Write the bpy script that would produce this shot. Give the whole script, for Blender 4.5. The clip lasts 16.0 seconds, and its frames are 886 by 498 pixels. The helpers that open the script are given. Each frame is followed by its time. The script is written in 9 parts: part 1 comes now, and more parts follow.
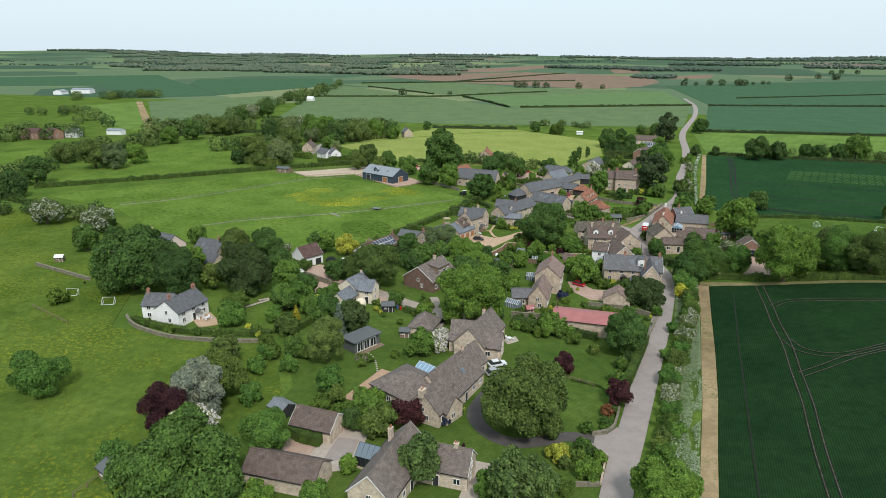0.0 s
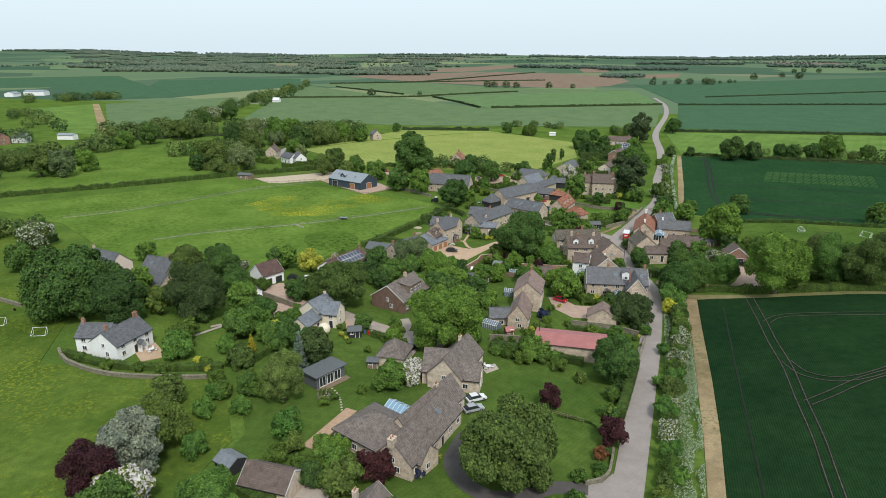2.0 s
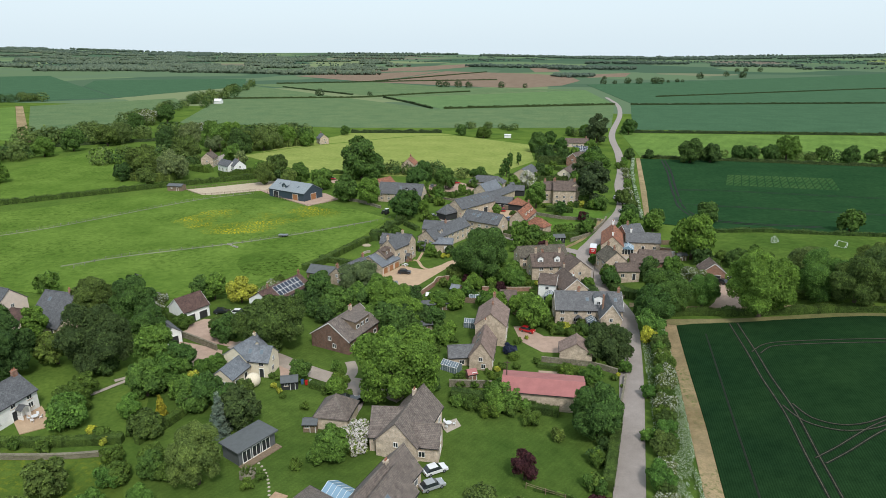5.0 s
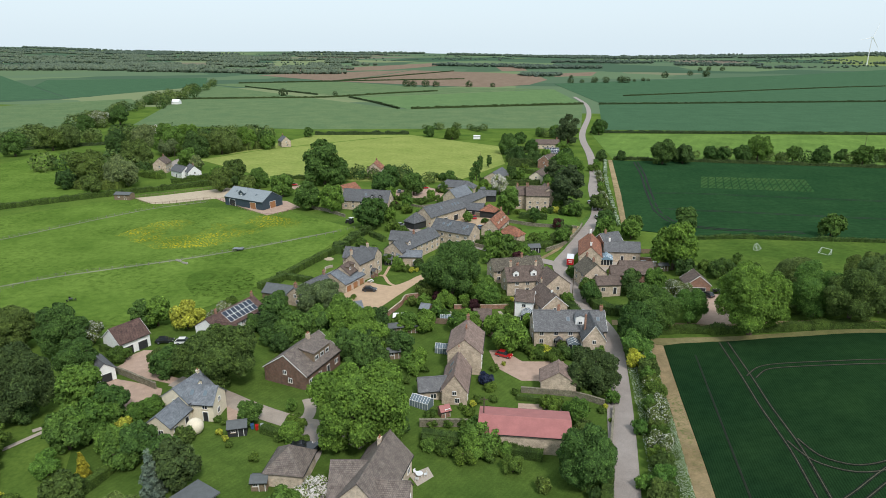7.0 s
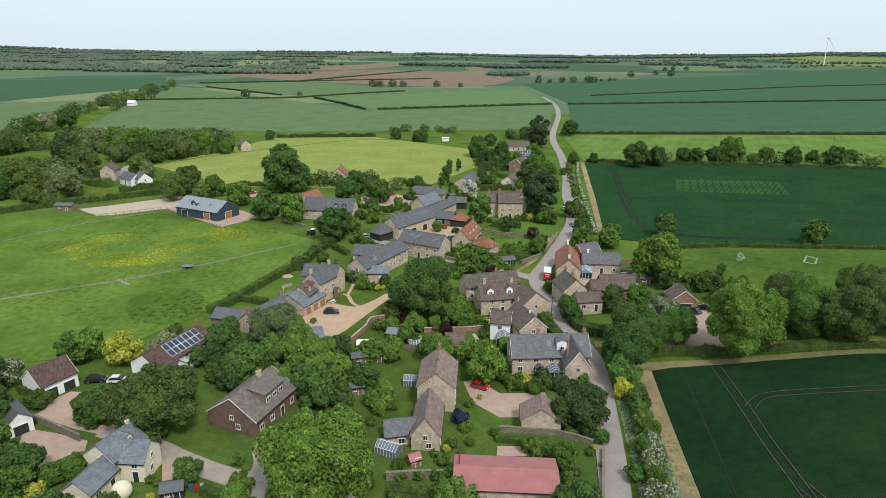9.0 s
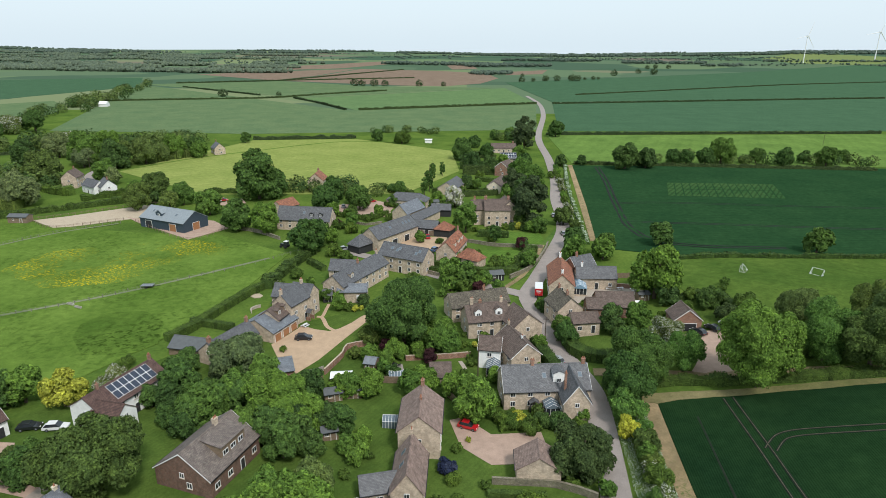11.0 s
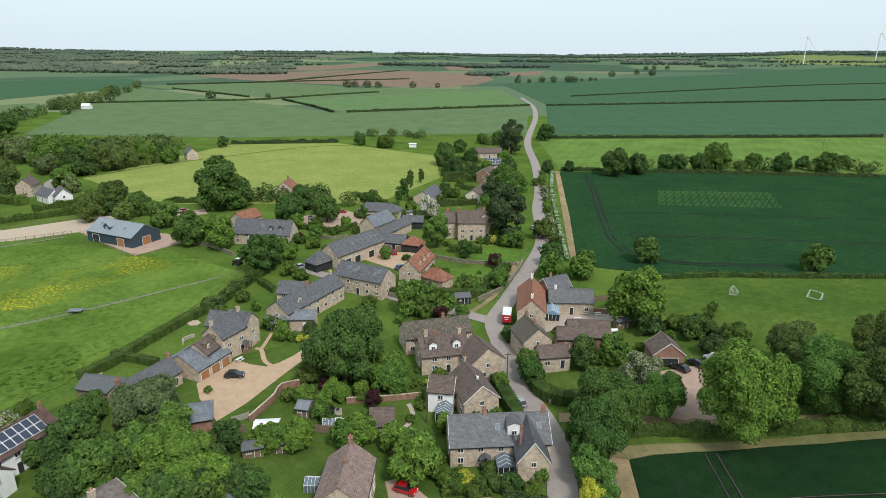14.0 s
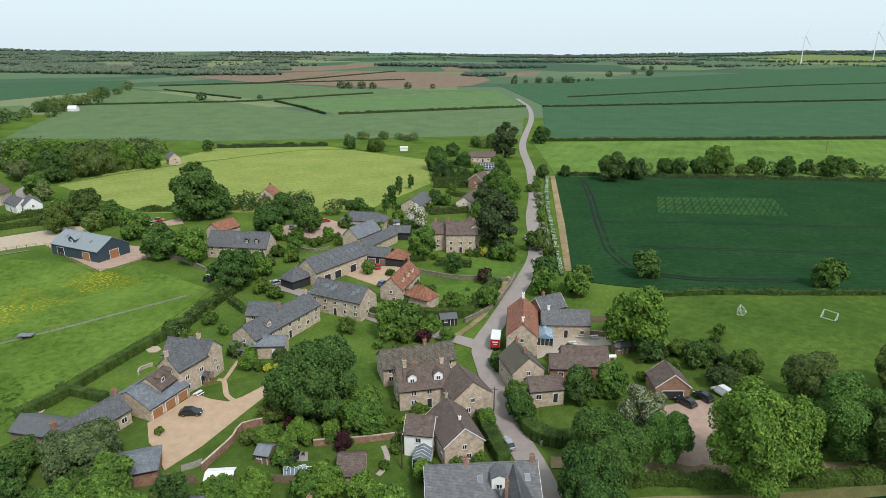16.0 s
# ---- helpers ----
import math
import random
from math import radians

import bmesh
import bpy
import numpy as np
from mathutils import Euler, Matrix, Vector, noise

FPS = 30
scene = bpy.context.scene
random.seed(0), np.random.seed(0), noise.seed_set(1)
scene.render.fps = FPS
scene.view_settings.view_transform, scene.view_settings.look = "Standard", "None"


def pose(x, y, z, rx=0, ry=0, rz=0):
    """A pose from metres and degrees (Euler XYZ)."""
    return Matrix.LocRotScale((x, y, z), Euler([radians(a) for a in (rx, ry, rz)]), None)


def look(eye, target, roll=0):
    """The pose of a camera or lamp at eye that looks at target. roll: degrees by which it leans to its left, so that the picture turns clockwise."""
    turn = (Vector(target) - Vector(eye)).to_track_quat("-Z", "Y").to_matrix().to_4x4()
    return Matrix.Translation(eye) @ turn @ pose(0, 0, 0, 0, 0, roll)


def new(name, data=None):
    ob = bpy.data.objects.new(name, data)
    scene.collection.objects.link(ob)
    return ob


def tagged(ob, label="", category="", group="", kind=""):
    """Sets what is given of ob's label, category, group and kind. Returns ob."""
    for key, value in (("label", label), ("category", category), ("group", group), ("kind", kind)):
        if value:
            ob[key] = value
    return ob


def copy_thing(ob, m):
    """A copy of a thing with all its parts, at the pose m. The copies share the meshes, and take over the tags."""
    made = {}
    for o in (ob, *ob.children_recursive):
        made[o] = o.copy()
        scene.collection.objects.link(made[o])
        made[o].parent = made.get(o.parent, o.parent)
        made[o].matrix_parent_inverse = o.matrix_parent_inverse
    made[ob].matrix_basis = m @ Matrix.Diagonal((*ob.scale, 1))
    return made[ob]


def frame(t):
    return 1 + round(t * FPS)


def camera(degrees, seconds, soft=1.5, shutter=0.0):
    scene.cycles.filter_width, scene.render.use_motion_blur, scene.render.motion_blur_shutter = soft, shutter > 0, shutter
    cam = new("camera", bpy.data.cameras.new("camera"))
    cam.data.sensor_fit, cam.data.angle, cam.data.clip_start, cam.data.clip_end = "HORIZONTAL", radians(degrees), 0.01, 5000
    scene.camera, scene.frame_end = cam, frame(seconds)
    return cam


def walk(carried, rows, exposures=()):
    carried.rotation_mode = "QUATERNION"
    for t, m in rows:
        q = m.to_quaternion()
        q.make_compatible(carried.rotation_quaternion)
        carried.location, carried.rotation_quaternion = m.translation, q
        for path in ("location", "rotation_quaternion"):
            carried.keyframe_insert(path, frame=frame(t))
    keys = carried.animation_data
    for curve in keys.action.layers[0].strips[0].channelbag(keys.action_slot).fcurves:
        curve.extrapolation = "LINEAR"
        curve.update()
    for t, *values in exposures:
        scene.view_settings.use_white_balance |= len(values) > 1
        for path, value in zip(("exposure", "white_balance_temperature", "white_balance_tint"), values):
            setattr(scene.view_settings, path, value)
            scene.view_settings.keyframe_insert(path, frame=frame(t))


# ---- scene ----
cam = camera(71.3, 16.0, soft=0.7)
PATH = [
    (0, (6.57, -7.0716, 69.1056), (5.8992, -4.8876, 68.3712), 0.1),
    (0.5, (5.5644, -3.33, 69.1476), (4.9116, -1.14, 68.412), -0.0),
    (1, (4.4928, 0.3612, 69.0816), (3.8664, 2.5584, 68.3472), -0.1),
    (1.5, (3.4272, 4.0692, 69.1116), (2.8296, 6.2736, 68.376), 0.0),
    (2, (2.4588, 7.8072, 69.0636), (1.8912, 10.02, 68.328), -0.0),
    (2.5, (1.4712, 11.604, 69.0624), (0.9324, 13.824, 68.3268), 0.0),
    (3, (0.7212, 15.3516, 69.03), (0.2124, 17.5788, 68.2944), 0.0),
    (3.5, (-0.1164, 19.2228, 69.0012), (-0.5976, 21.456, 68.2656), 0.1),
    (4, (-0.7608, 23.1684, 68.9712), (-1.2144, 25.4076, 68.2344), 0.1),
    (6.5, (-3.8376, 42.3384, 68.9628), (-4.1484, 44.6004, 68.2224), 0.2),
    (7, (-4.2624, 46.1136, 68.946), (-4.5432, 48.3792, 68.2044), 0.2),
    (7.5, (-4.8156, 49.95, 68.9532), (-5.0676, 52.2192, 68.2116), 0.2),
    (8, (-5.214, 53.802, 68.9268), (-5.436, 56.0736, 68.1852), 0.2),
    (8.5, (-5.4108, 57.612, 68.9424), (-5.6052, 59.886, 68.2008), 0.2),
    (9, (-5.6316, 61.4724, 68.9448), (-5.796, 63.7488, 68.202), 0.3),
    (11.5, (-6.408, 80.9196, 68.964), (-6.51, 83.1984, 68.2164), 0.2),
    (12, (-5.6592, 84.4836, 69.0144), (-5.7624, 86.7624, 68.268), 0.2),
    (12.5, (-4.0764, 87.5556, 68.9652), (-4.182, 89.8344, 68.2188), 0.2),
    (13, (-1.6272, 90.5028, 68.97), (-1.734, 92.7804, 68.2236), 0.2),
    (13.5, (1.23, 93.2892, 68.8884), (1.1232, 95.568, 68.142), 0.2),
    (14, (4.1196, 95.9868, 68.8224), (4.014, 98.2656, 68.0784), 0.2),
    (14.5, (5.9916, 99.0828, 68.7936), (5.8908, 101.363, 68.0508), 0.2),
    (15, (6.7188, 102.676, 68.7168), (6.6216, 104.956, 67.9728), 0.2),
    (15.5, (7.0104, 106.514, 68.7408), (6.9108, 108.794, 67.9992), 0.2),
    (16, (7.1232, 110.33, 68.844), (7.026, 112.61, 68.1012), 0.1),
]
walk(cam, [(t, look(eye, target, roll)) for t, eye, target, roll in PATH])

# ---------------- world, sun, exposure ----------------
world = bpy.data.worlds.new("overcast_sky")
scene.world = world
world.use_nodes = True
wn, wl = world.node_tree.nodes, world.node_tree.links
bg = wn["Background"]
sky = wn.new("ShaderNodeTexSky")
sky.sky_type, sky.sun_disc = "NISHITA", False
sky.sun_elevation, sky.sun_rotation = radians(50), radians(149)
sky.air_density, sky.dust_density, sky.ozone_density = 1.0, 3.0, 1.0
cloud = wn.new("ShaderNodeMixRGB")
cloud.inputs[0].default_value = 0.80
cloud.inputs[2].default_value = (6.45, 7.60, 8.35, 1)
wl.new(sky.outputs[0], cloud.inputs[1])
wl.new(cloud.outputs[0], bg.inputs[0])
bg.inputs[1].default_value = 0.133

sun_data = bpy.data.lights.new("sun", "SUN")
sun_data.energy, sun_data.angle, sun_data.color = 2.6, radians(10), (1.0, 0.97, 0.95)
sun = new("sun", sun_data)
sun.matrix_world = look((0, 0, 200), (-105, 175, -45))


# ---------------- materials ----------------
def node_mat(name, rough=0.8, metal=0.0):
    m = bpy.data.materials.new(name)
    m.use_nodes = True
    nt = m.node_tree
    b = nt.nodes["Principled BSDF"]
    b.inputs["Roughness"].default_value, b.inputs["Metallic"].default_value = rough, metal
    if rough > 0.6:
        b.inputs["Specular IOR Level"].default_value = 0.25
    return m, nt, b


def noise_node(nt, scale, detail=4.0, coord=None, rough=0.6):
    n = nt.nodes.new("ShaderNodeTexNoise")
    n.inputs["Scale"].default_value, n.inputs["Detail"].default_value = scale, detail
    n.inputs["Roughness"].default_value = rough
    if coord is not None:
        nt.links.new(coord, n.inputs["Vector"])
    return n.outputs["Fac"]


def ramp(nt, fac, stops):
    r = nt.nodes.new("ShaderNodeValToRGB")
    while len(r.color_ramp.elements) < len(stops):
        r.color_ramp.elements.new(0.5)
    for e, (p, c) in zip(r.color_ramp.elements, stops):
        e.position, e.color = p, (*c, 1) if len(c) == 3 else c
    nt.links.new(fac, r.inputs[0])
    return r.outputs[0]


def mix(nt, fac, a, b, mode="MIX"):
    m = nt.nodes.new("ShaderNodeMixRGB")
    m.blend_type = mode
    for sock, v in zip(m.inputs, (fac, a, b)):
        if isinstance(v, (int, float)):
            sock.default_value = v
        elif isinstance(v, tuple):
            sock.default_value = (*v, 1)
        else:
            nt.links.new(v, sock)
    return m.outputs[0]


def bump(nt, b, h, strength=0.3, dist=0.05):
    n = nt.nodes.new("ShaderNodeBump")
    n.inputs["Strength"].default_value, n.inputs["Distance"].default_value = strength, dist
    nt.links.new(h, n.inputs["Height"])
    nt.links.new(n.outputs[0], b.inputs["Normal"])


def position(nt):
    return nt.nodes.new("ShaderNodeNewGeometry").outputs["Position"]


def island(nt):
    return nt.nodes.new("ShaderNodeNewGeometry").outputs["Random Per Island"]


def uv(nt):
    return nt.nodes.new("ShaderNodeTexCoord").outputs["UV"]


def shade(c, k):
    return tuple(min(1.0, v * k) for v in c)


def plain(name, c, rough=0.7, metal=0.0, spread=0.18, scale=1.3):
    """Painted, metal or earth surface with stains at two scales."""
    m, nt, b = node_mat(name, rough, metal)
    p = position(nt)
    big = ramp(nt, noise_node(nt, scale, 5, p), [(0.3, shade(c, 1 - spread)), (0.7, shade(c, 1 + spread))])
    fine = ramp(nt, noise_node(nt, scale * 14, 3, p), [(0.3, (0.82, 0.82, 0.82)), (0.7, (1.1, 1.1, 1.1))])
    nt.links.new(mix(nt, 1.0, big, fine, "MULTIPLY"), b.inputs["Base Color"])
    bump(nt, b, noise_node(nt, scale * 20, 3, p), 0.15, 0.02)
    return m


def courses(name, c1, c2, joint, width, height, joint_size=0.02, rough=0.85, patch=None, amount=0.35, depth=0.4):
    """Courses of brick, stone, slate or tile laid in metres, with patches of lichen or weather."""
    m, nt, b = node_mat(name, rough)
    t = nt.nodes.new("ShaderNodeTexBrick")
    nt.links.new(uv(nt), t.inputs["Vector"])
    t.inputs["Color1"].default_value, t.inputs["Color2"].default_value = (*c1, 1), (*c2, 1)
    t.inputs["Mortar"].default_value = (*joint, 1)
    t.inputs["Scale"].default_value, t.inputs["Mortar Size"].default_value = 1.0, joint_size
    t.inputs["Brick Width"].default_value, t.inputs["Row Height"].default_value = width, height
    p = position(nt)
    soft = ramp(nt, noise_node(nt, 1.0, 6, p, 0.68), [(0.3, (0.60, 0.60, 0.60)), (0.72, (1.30, 1.30, 1.28))])
    out = mix(nt, 1.0, t.outputs[0], soft, "MULTIPLY")
    grit = ramp(nt, noise_node(nt, 9, 3, p), [(0.3, (0.8, 0.8, 0.8)), (0.7, (1.15, 1.15, 1.15))])
    out = mix(nt, 1.0, out, grit, "MULTIPLY")
    if patch:
        f = ramp(nt, noise_node(nt, 2.6, 6, p, 0.7), [(0.52, (0, 0, 0)), (0.66, (amount,) * 3)])
        out = mix(nt, f, out, patch)
    nt.links.new(out, b.inputs["Base Color"])
    bump(nt, b, t.outputs[1], -depth, 0.03)
    return m


def leaf_mat(name, c, spread=0.34, glow=0.12, bloom=None, share=0.0, mottle=1.0):
    """Foliage: each leaf spray a little different, boughs of older and younger growth, partly letting light through."""
    m, nt, b = node_mat(name, 0.8)
    b.inputs["Specular IOR Level"].default_value = 0.12
    c = (c[0] * 0.98, c[1] * 0.99, c[2] * 0.92)
    r = island(nt)
    col = ramp(nt, r, [(0.0, shade(c, 1 - spread)), (0.55, c), (1.0, shade((c[0] * 1.04, c[1], c[2] * 0.9), 1 + spread))])
    info = nt.nodes.new("ShaderNodeObjectInfo").outputs["Random"]
    tint = ramp(nt, info, [(0.0, (0.76, 0.84, 0.82)), (0.5, (1, 1, 1)), (1.0, (1.15, 1.13, 0.94))])
    col = mix(nt, 1.0, col, tint, "MULTIPLY")
    p = position(nt)
    bough = ramp(nt, noise_node(nt, 0.55, 4, p, 0.6), [(0.32, (1 - 0.34 * mottle, 1 - 0.30 * mottle, 1 - 0.28 * mottle)), (0.68, (1 + 0.21 * mottle, 1 + 0.20 * mottle, 1 + 0.02 * mottle))])
    col = mix(nt, 1.0, col, bough, "MULTIPLY")
    # random specks paint extra shadow and highlight contrast into the crown
    shade_grain = ramp(nt, noise_node(nt, 7.5, 3, p, 0.7), [(0.34, (1 - 0.55 * mottle,) * 3), (0.52, (1, 1, 1)), (0.68, (1 + 0.52 * mottle,) * 3)])
    col = mix(nt, 1.0, col, shade_grain, "MULTIPLY")
    if bloom:
        pick = nt.nodes.new("ShaderNodeMath")
        pick.operation, pick.inputs[1].default_value = "MULTIPLY", 7.13
        nt.links.new(r, pick.inputs[0])
        frac = nt.nodes.new("ShaderNodeMath")
        frac.operation = "FRACT"
        nt.links.new(pick.outputs[0], frac.inputs[0])
        f = ramp(nt, frac.outputs[0], [(share - 0.01, (1, 1, 1)), (share + 0.01, (0, 0, 0))])
        col = mix(nt, f, col, bloom)
    nt.links.new(col, b.inputs["Base Color"])
    tr = nt.nodes.new("ShaderNodeBsdfTranslucent")
    nt.links.new(col, tr.inputs[0])
    mx = nt.nodes.new("ShaderNodeMixShader")
    mx.inputs[0].default_value = glow
    nt.links.new(b.outputs[0], mx.inputs[1])
    nt.links.new(tr.outputs[0], mx.inputs[2])
    nt.links.new(mx.outputs[0], nt.nodes["Material Output"].inputs[0])
    return m


LEAF = {
    "oak": leaf_mat("oak_leaves", (0.081, 0.148, 0.043)),
    "light": leaf_mat("fresh_leaves", (0.116, 0.203, 0.046)),
    "dark": leaf_mat("dark_leaves", (0.069, 0.122, 0.040)),
    "yew": leaf_mat("yew_needles", (0.070, 0.106, 0.041)),
    "copper": leaf_mat("copper_leaves", (0.062, 0.023, 0.032)),
    "blue": leaf_mat("silver_needles", (0.233, 0.256, 0.218)),
    "spruce": leaf_mat("blue_spruce_needles", (0.184, 0.226, 0.201)),
    "birch": leaf_mat("birch_leaves", (0.125, 0.178, 0.062)),
    "yellow": leaf_mat("golden_leaves", (0.400, 0.410, 0.070)),
    "blossom": leaf_mat("blossom_leaves", (0.148, 0.197, 0.049), bloom=(0.62, 0.58, 0.55), share=0.55),
    "poplar": leaf_mat("poplar_leaves", (0.082, 0.150, 0.042)),
    "pine": leaf_mat("pine_needles", (0.067, 0.098, 0.047)),
    "apple": leaf_mat("orchard_leaves", (0.105, 0.202, 0.049)),
    "olive": leaf_mat("brownish_leaves", (0.106, 0.153, 0.045)),
    "shrub": leaf_mat("shrub_leaves", (0.098, 0.157, 0.036)),
    "willow": leaf_mat("catkin_leaves", (0.160, 0.205, 0.100)),
    "hawthorn": leaf_mat("hawthorn_leaves", (0.122, 0.158, 0.049), bloom=(0.48, 0.50, 0.42), share=0.26),
    "conifer": leaf_mat("conifer_needles", (0.073, 0.106, 0.039)),
    "goldcone": leaf_mat("golden_conifer_needles", (0.319, 0.282, 0.037)),
    "rust": leaf_mat("rusty_shrub_leaves", (0.190, 0.085, 0.045)),
    "hedgeball": leaf_mat("box_leaves", (0.072, 0.135, 0.034)),
    "navy": leaf_mat("ceanothus_flowers", (0.038, 0.047, 0.113)),
    "midwood": leaf_mat("woodland_leaves", (0.121, 0.166, 0.052)),
    # leaves greyed and blued: distance haze mixed into their base colour
    "far": leaf_mat("hazy_far_leaves", (0.100, 0.132, 0.112), spread=0.16, mottle=0.3),
    "fieldhedge": leaf_mat("field_hedge_leaves", (0.058, 0.088, 0.040), spread=0.25, mottle=0.6),
    "hedge": leaf_mat("hedge_leaves", (0.075, 0.121, 0.035)),
    "parsley": leaf_mat("cow_parsley_leaves", (0.120, 0.200, 0.052), bloom=(0.46, 0.52, 0.40), share=0.40),
}
BARK = plain("bark", (0.09, 0.07, 0.05), 0.9, scale=3)
SLATE = courses("grey_slate", (0.132, 0.134, 0.141), (0.085, 0.087, 0.093), (0.04, 0.04, 0.045), 0.3, 0.22, 0.018, 0.6, (0.20, 0.20, 0.19), 0.4)
BLUESLATE = courses("blue_grey_slate", (0.198, 0.216, 0.240), (0.146, 0.160, 0.182), (0.06, 0.065, 0.07), 0.3, 0.22, 0.015, 0.55, (0.22, 0.23, 0.24), 0.3)
TILE = courses("brown_concrete_tiles", (0.168, 0.124, 0.104), (0.118, 0.087, 0.074), (0.080, 0.059, 0.050), 0.33, 0.30, 0.028, 0.8, (0.22, 0.195, 0.16), 0.4)
PINKTILE = courses("pinkish_brown_tiles", (0.300, 0.214, 0.180), (0.225, 0.160, 0.135), (0.153, 0.109, 0.092), 0.33, 0.30, 0.028, 0.8, (0.30, 0.25, 0.21), 0.4)
GREYTILE = courses("grey_concrete_tiles", (0.212, 0.176, 0.154), (0.150, 0.122, 0.108), (0.100, 0.081, 0.072), 0.33, 0.30, 0.028, 0.8, (0.24, 0.22, 0.19), 0.45)
REDTILE = courses("dark_red_tiles", (0.150, 0.088, 0.073), (0.110, 0.065, 0.056), (0.035, 0.025, 0.022), 0.27, 0.26, 0.025, 0.8, (0.16, 0.11, 0.09), 0.3)
PANTILE = courses("orange_pantiles", (0.414, 0.172, 0.098), (0.299, 0.124, 0.076), (0.10, 0.05, 0.04), 0.25, 0.32, 0.03, 0.85, (0.22, 0.16, 0.12), 0.45)
MOSSY = courses("mossy_stone_tiles", (0.168, 0.146, 0.114), (0.120, 0.106, 0.086), (0.035, 0.03, 0.025), 0.3, 0.24, 0.03, 0.9, (0.25, 0.225, 0.15), 0.6)
STONE = courses("cotswold_stone", (0.540, 0.433, 0.328), (0.428, 0.340, 0.256), (0.56, 0.47, 0.365), 0.42, 0.19, 0.02, 0.9, (0.42, 0.35, 0.27), 0.3, 0.5)
DRYSTONE = courses("mossy_dry_stone", (0.34, 0.30, 0.225), (0.25, 0.22, 0.165), (0.12, 0.11, 0.08), 0.34, 0.15, 0.03, 0.95, (0.13, 0.145, 0.06), 0.7, 0.8)
BUFF = courses("buff_brick", (0.592, 0.475, 0.361), (0.503, 0.400, 0.299), (0.6, 0.52, 0.43), 0.23, 0.075, 0.012, 0.9, None)
BRICK = courses("red_brick", (0.345, 0.155, 0.098), (0.253, 0.109, 0.071), (0.3, 0.25, 0.2), 0.23, 0.075, 0.012, 0.9, (0.17, 0.09, 0.065), 0.4)
BROWNBRICK = courses("brown_brick", (0.205, 0.112, 0.080), (0.150, 0.083, 0.060), (0.17, 0.13, 0.105), 0.23, 0.075, 0.012, 0.9, (0.11, 0.07, 0.055), 0.4)
WHITE = plain("white_render", (0.799, 0.799, 0.767), 0.85, spread=0.06, scale=0.9)
CREAM = plain("cream_render", (0.713, 0.632, 0.483), 0.85, spread=0.07, scale=0.9)
PINKISH = plain("pale_pink_render", (0.690, 0.575, 0.483), 0.85, spread=0.06)
PAINT = plain("white_paint", (0.78, 0.78, 0.76), 0.5, spread=0.04)
TIMBER = plain("weathered_timber", (0.21, 0.155, 0.105), 0.85, spread=0.3, scale=3)
DECKWOOD = plain("orange_deck_boards", (0.40, 0.27, 0.175), 0.85, spread=0.22, scale=2)
OAKDOOR = plain("orange_oak_boards", (0.34, 0.16, 0.07), 0.6, spread=0.2, scale=3)
DARKWOOD = plain("black_stained_boards", (0.035, 0.036, 0.037), 0.75, spread=0.25, scale=3)
NAVYCLAD = plain("navy_metal_cladding", (0.035, 0.055, 0.075), 0.6, spread=0.12)
STEEL = plain("pale_blue_steel_sheet", (0.255, 0.285, 0.300), 0.5, 0.2, spread=0.1)
REDSHEET = plain("faded_red_sheet", (0.34, 0.125, 0.115), 0.6, spread=0.12, scale=0.6)
GREYROOF = plain("grey_roof_felt", (0.11, 0.118, 0.12), 0.75, spread=0.12)
LEAD = plain("lead_sheet", (0.20, 0.215, 0.23), 0.5, 0.3)
ASPHALT = plain("worn_asphalt", (0.295, 0.256, 0.230), 0.9, spread=0.10, scale=0.4)
PALELANE = plain("pale_gravelly_tarmac", (0.330, 0.278, 0.230), 0.95, spread=0.14, scale=0.5)
DARKTAR = plain("dark_asphalt", (0.088, 0.080, 0.074), 0.9, spread=0.12, scale=0.5)
GRAVEL = plain("buff_gravel", (0.450, 0.320, 0.210), 0.95, spread=0.10, scale=0.6)
PINKGRAVEL = plain("pinkish_gravel", (0.40, 0.285, 0.22), 0.95, spread=0.14, scale=0.6)
PAVING = plain("pale_paving", (0.40, 0.345, 0.285), 0.9, spread=0.12, scale=1.5)
SAND = plain("menage_sand", (0.44, 0.36, 0.26), 0.95, spread=0.08, scale=0.5)
GREYTIMBER = plain("silvered_timber", (0.36, 0.34, 0.29), 0.9, spread=0.2, scale=3)
OLDPOST = plain("old_fence_posts", (0.20, 0.19, 0.155), 0.9, spread=0.2, scale=3)
IRON = plain("dark_iron", (0.03, 0.03, 0.032), 0.5, 0.6)
RUBBER = plain("tyre_rubber", (0.02, 0.02, 0.02), 0.85)
TERRACOTTA = plain("terracotta", (0.34, 0.15, 0.09), 0.85, spread=0.15, scale=3)


def glass_mat(name, c, rough=0.06):
    m, nt, b = node_mat(name, rough)
    b.inputs["Base Color"].default_value = (*c, 1)
    b.inputs["Specular IOR Level"].default_value = 0.6
    return m


GLASS = glass_mat("window_glass", (0.025, 0.03, 0.034))
ROOFGLASS = glass_mat("conservatory_glass", (0.13, 0.165, 0.19), 0.12)
BLUEGLASS = glass_mat("blue_tinted_glass", (0.20, 0.32, 0.42), 0.15)
PANEL = glass_mat("solar_cells", (0.030, 0.040, 0.062), 0.12)


def paint_mat(name, c):
    m, nt, b = node_mat(name, 0.3)
    b.inputs["Base Color"].default_value = (*c, 1)
    b.inputs["Coat Weight"].default_value = 0.6
    return m


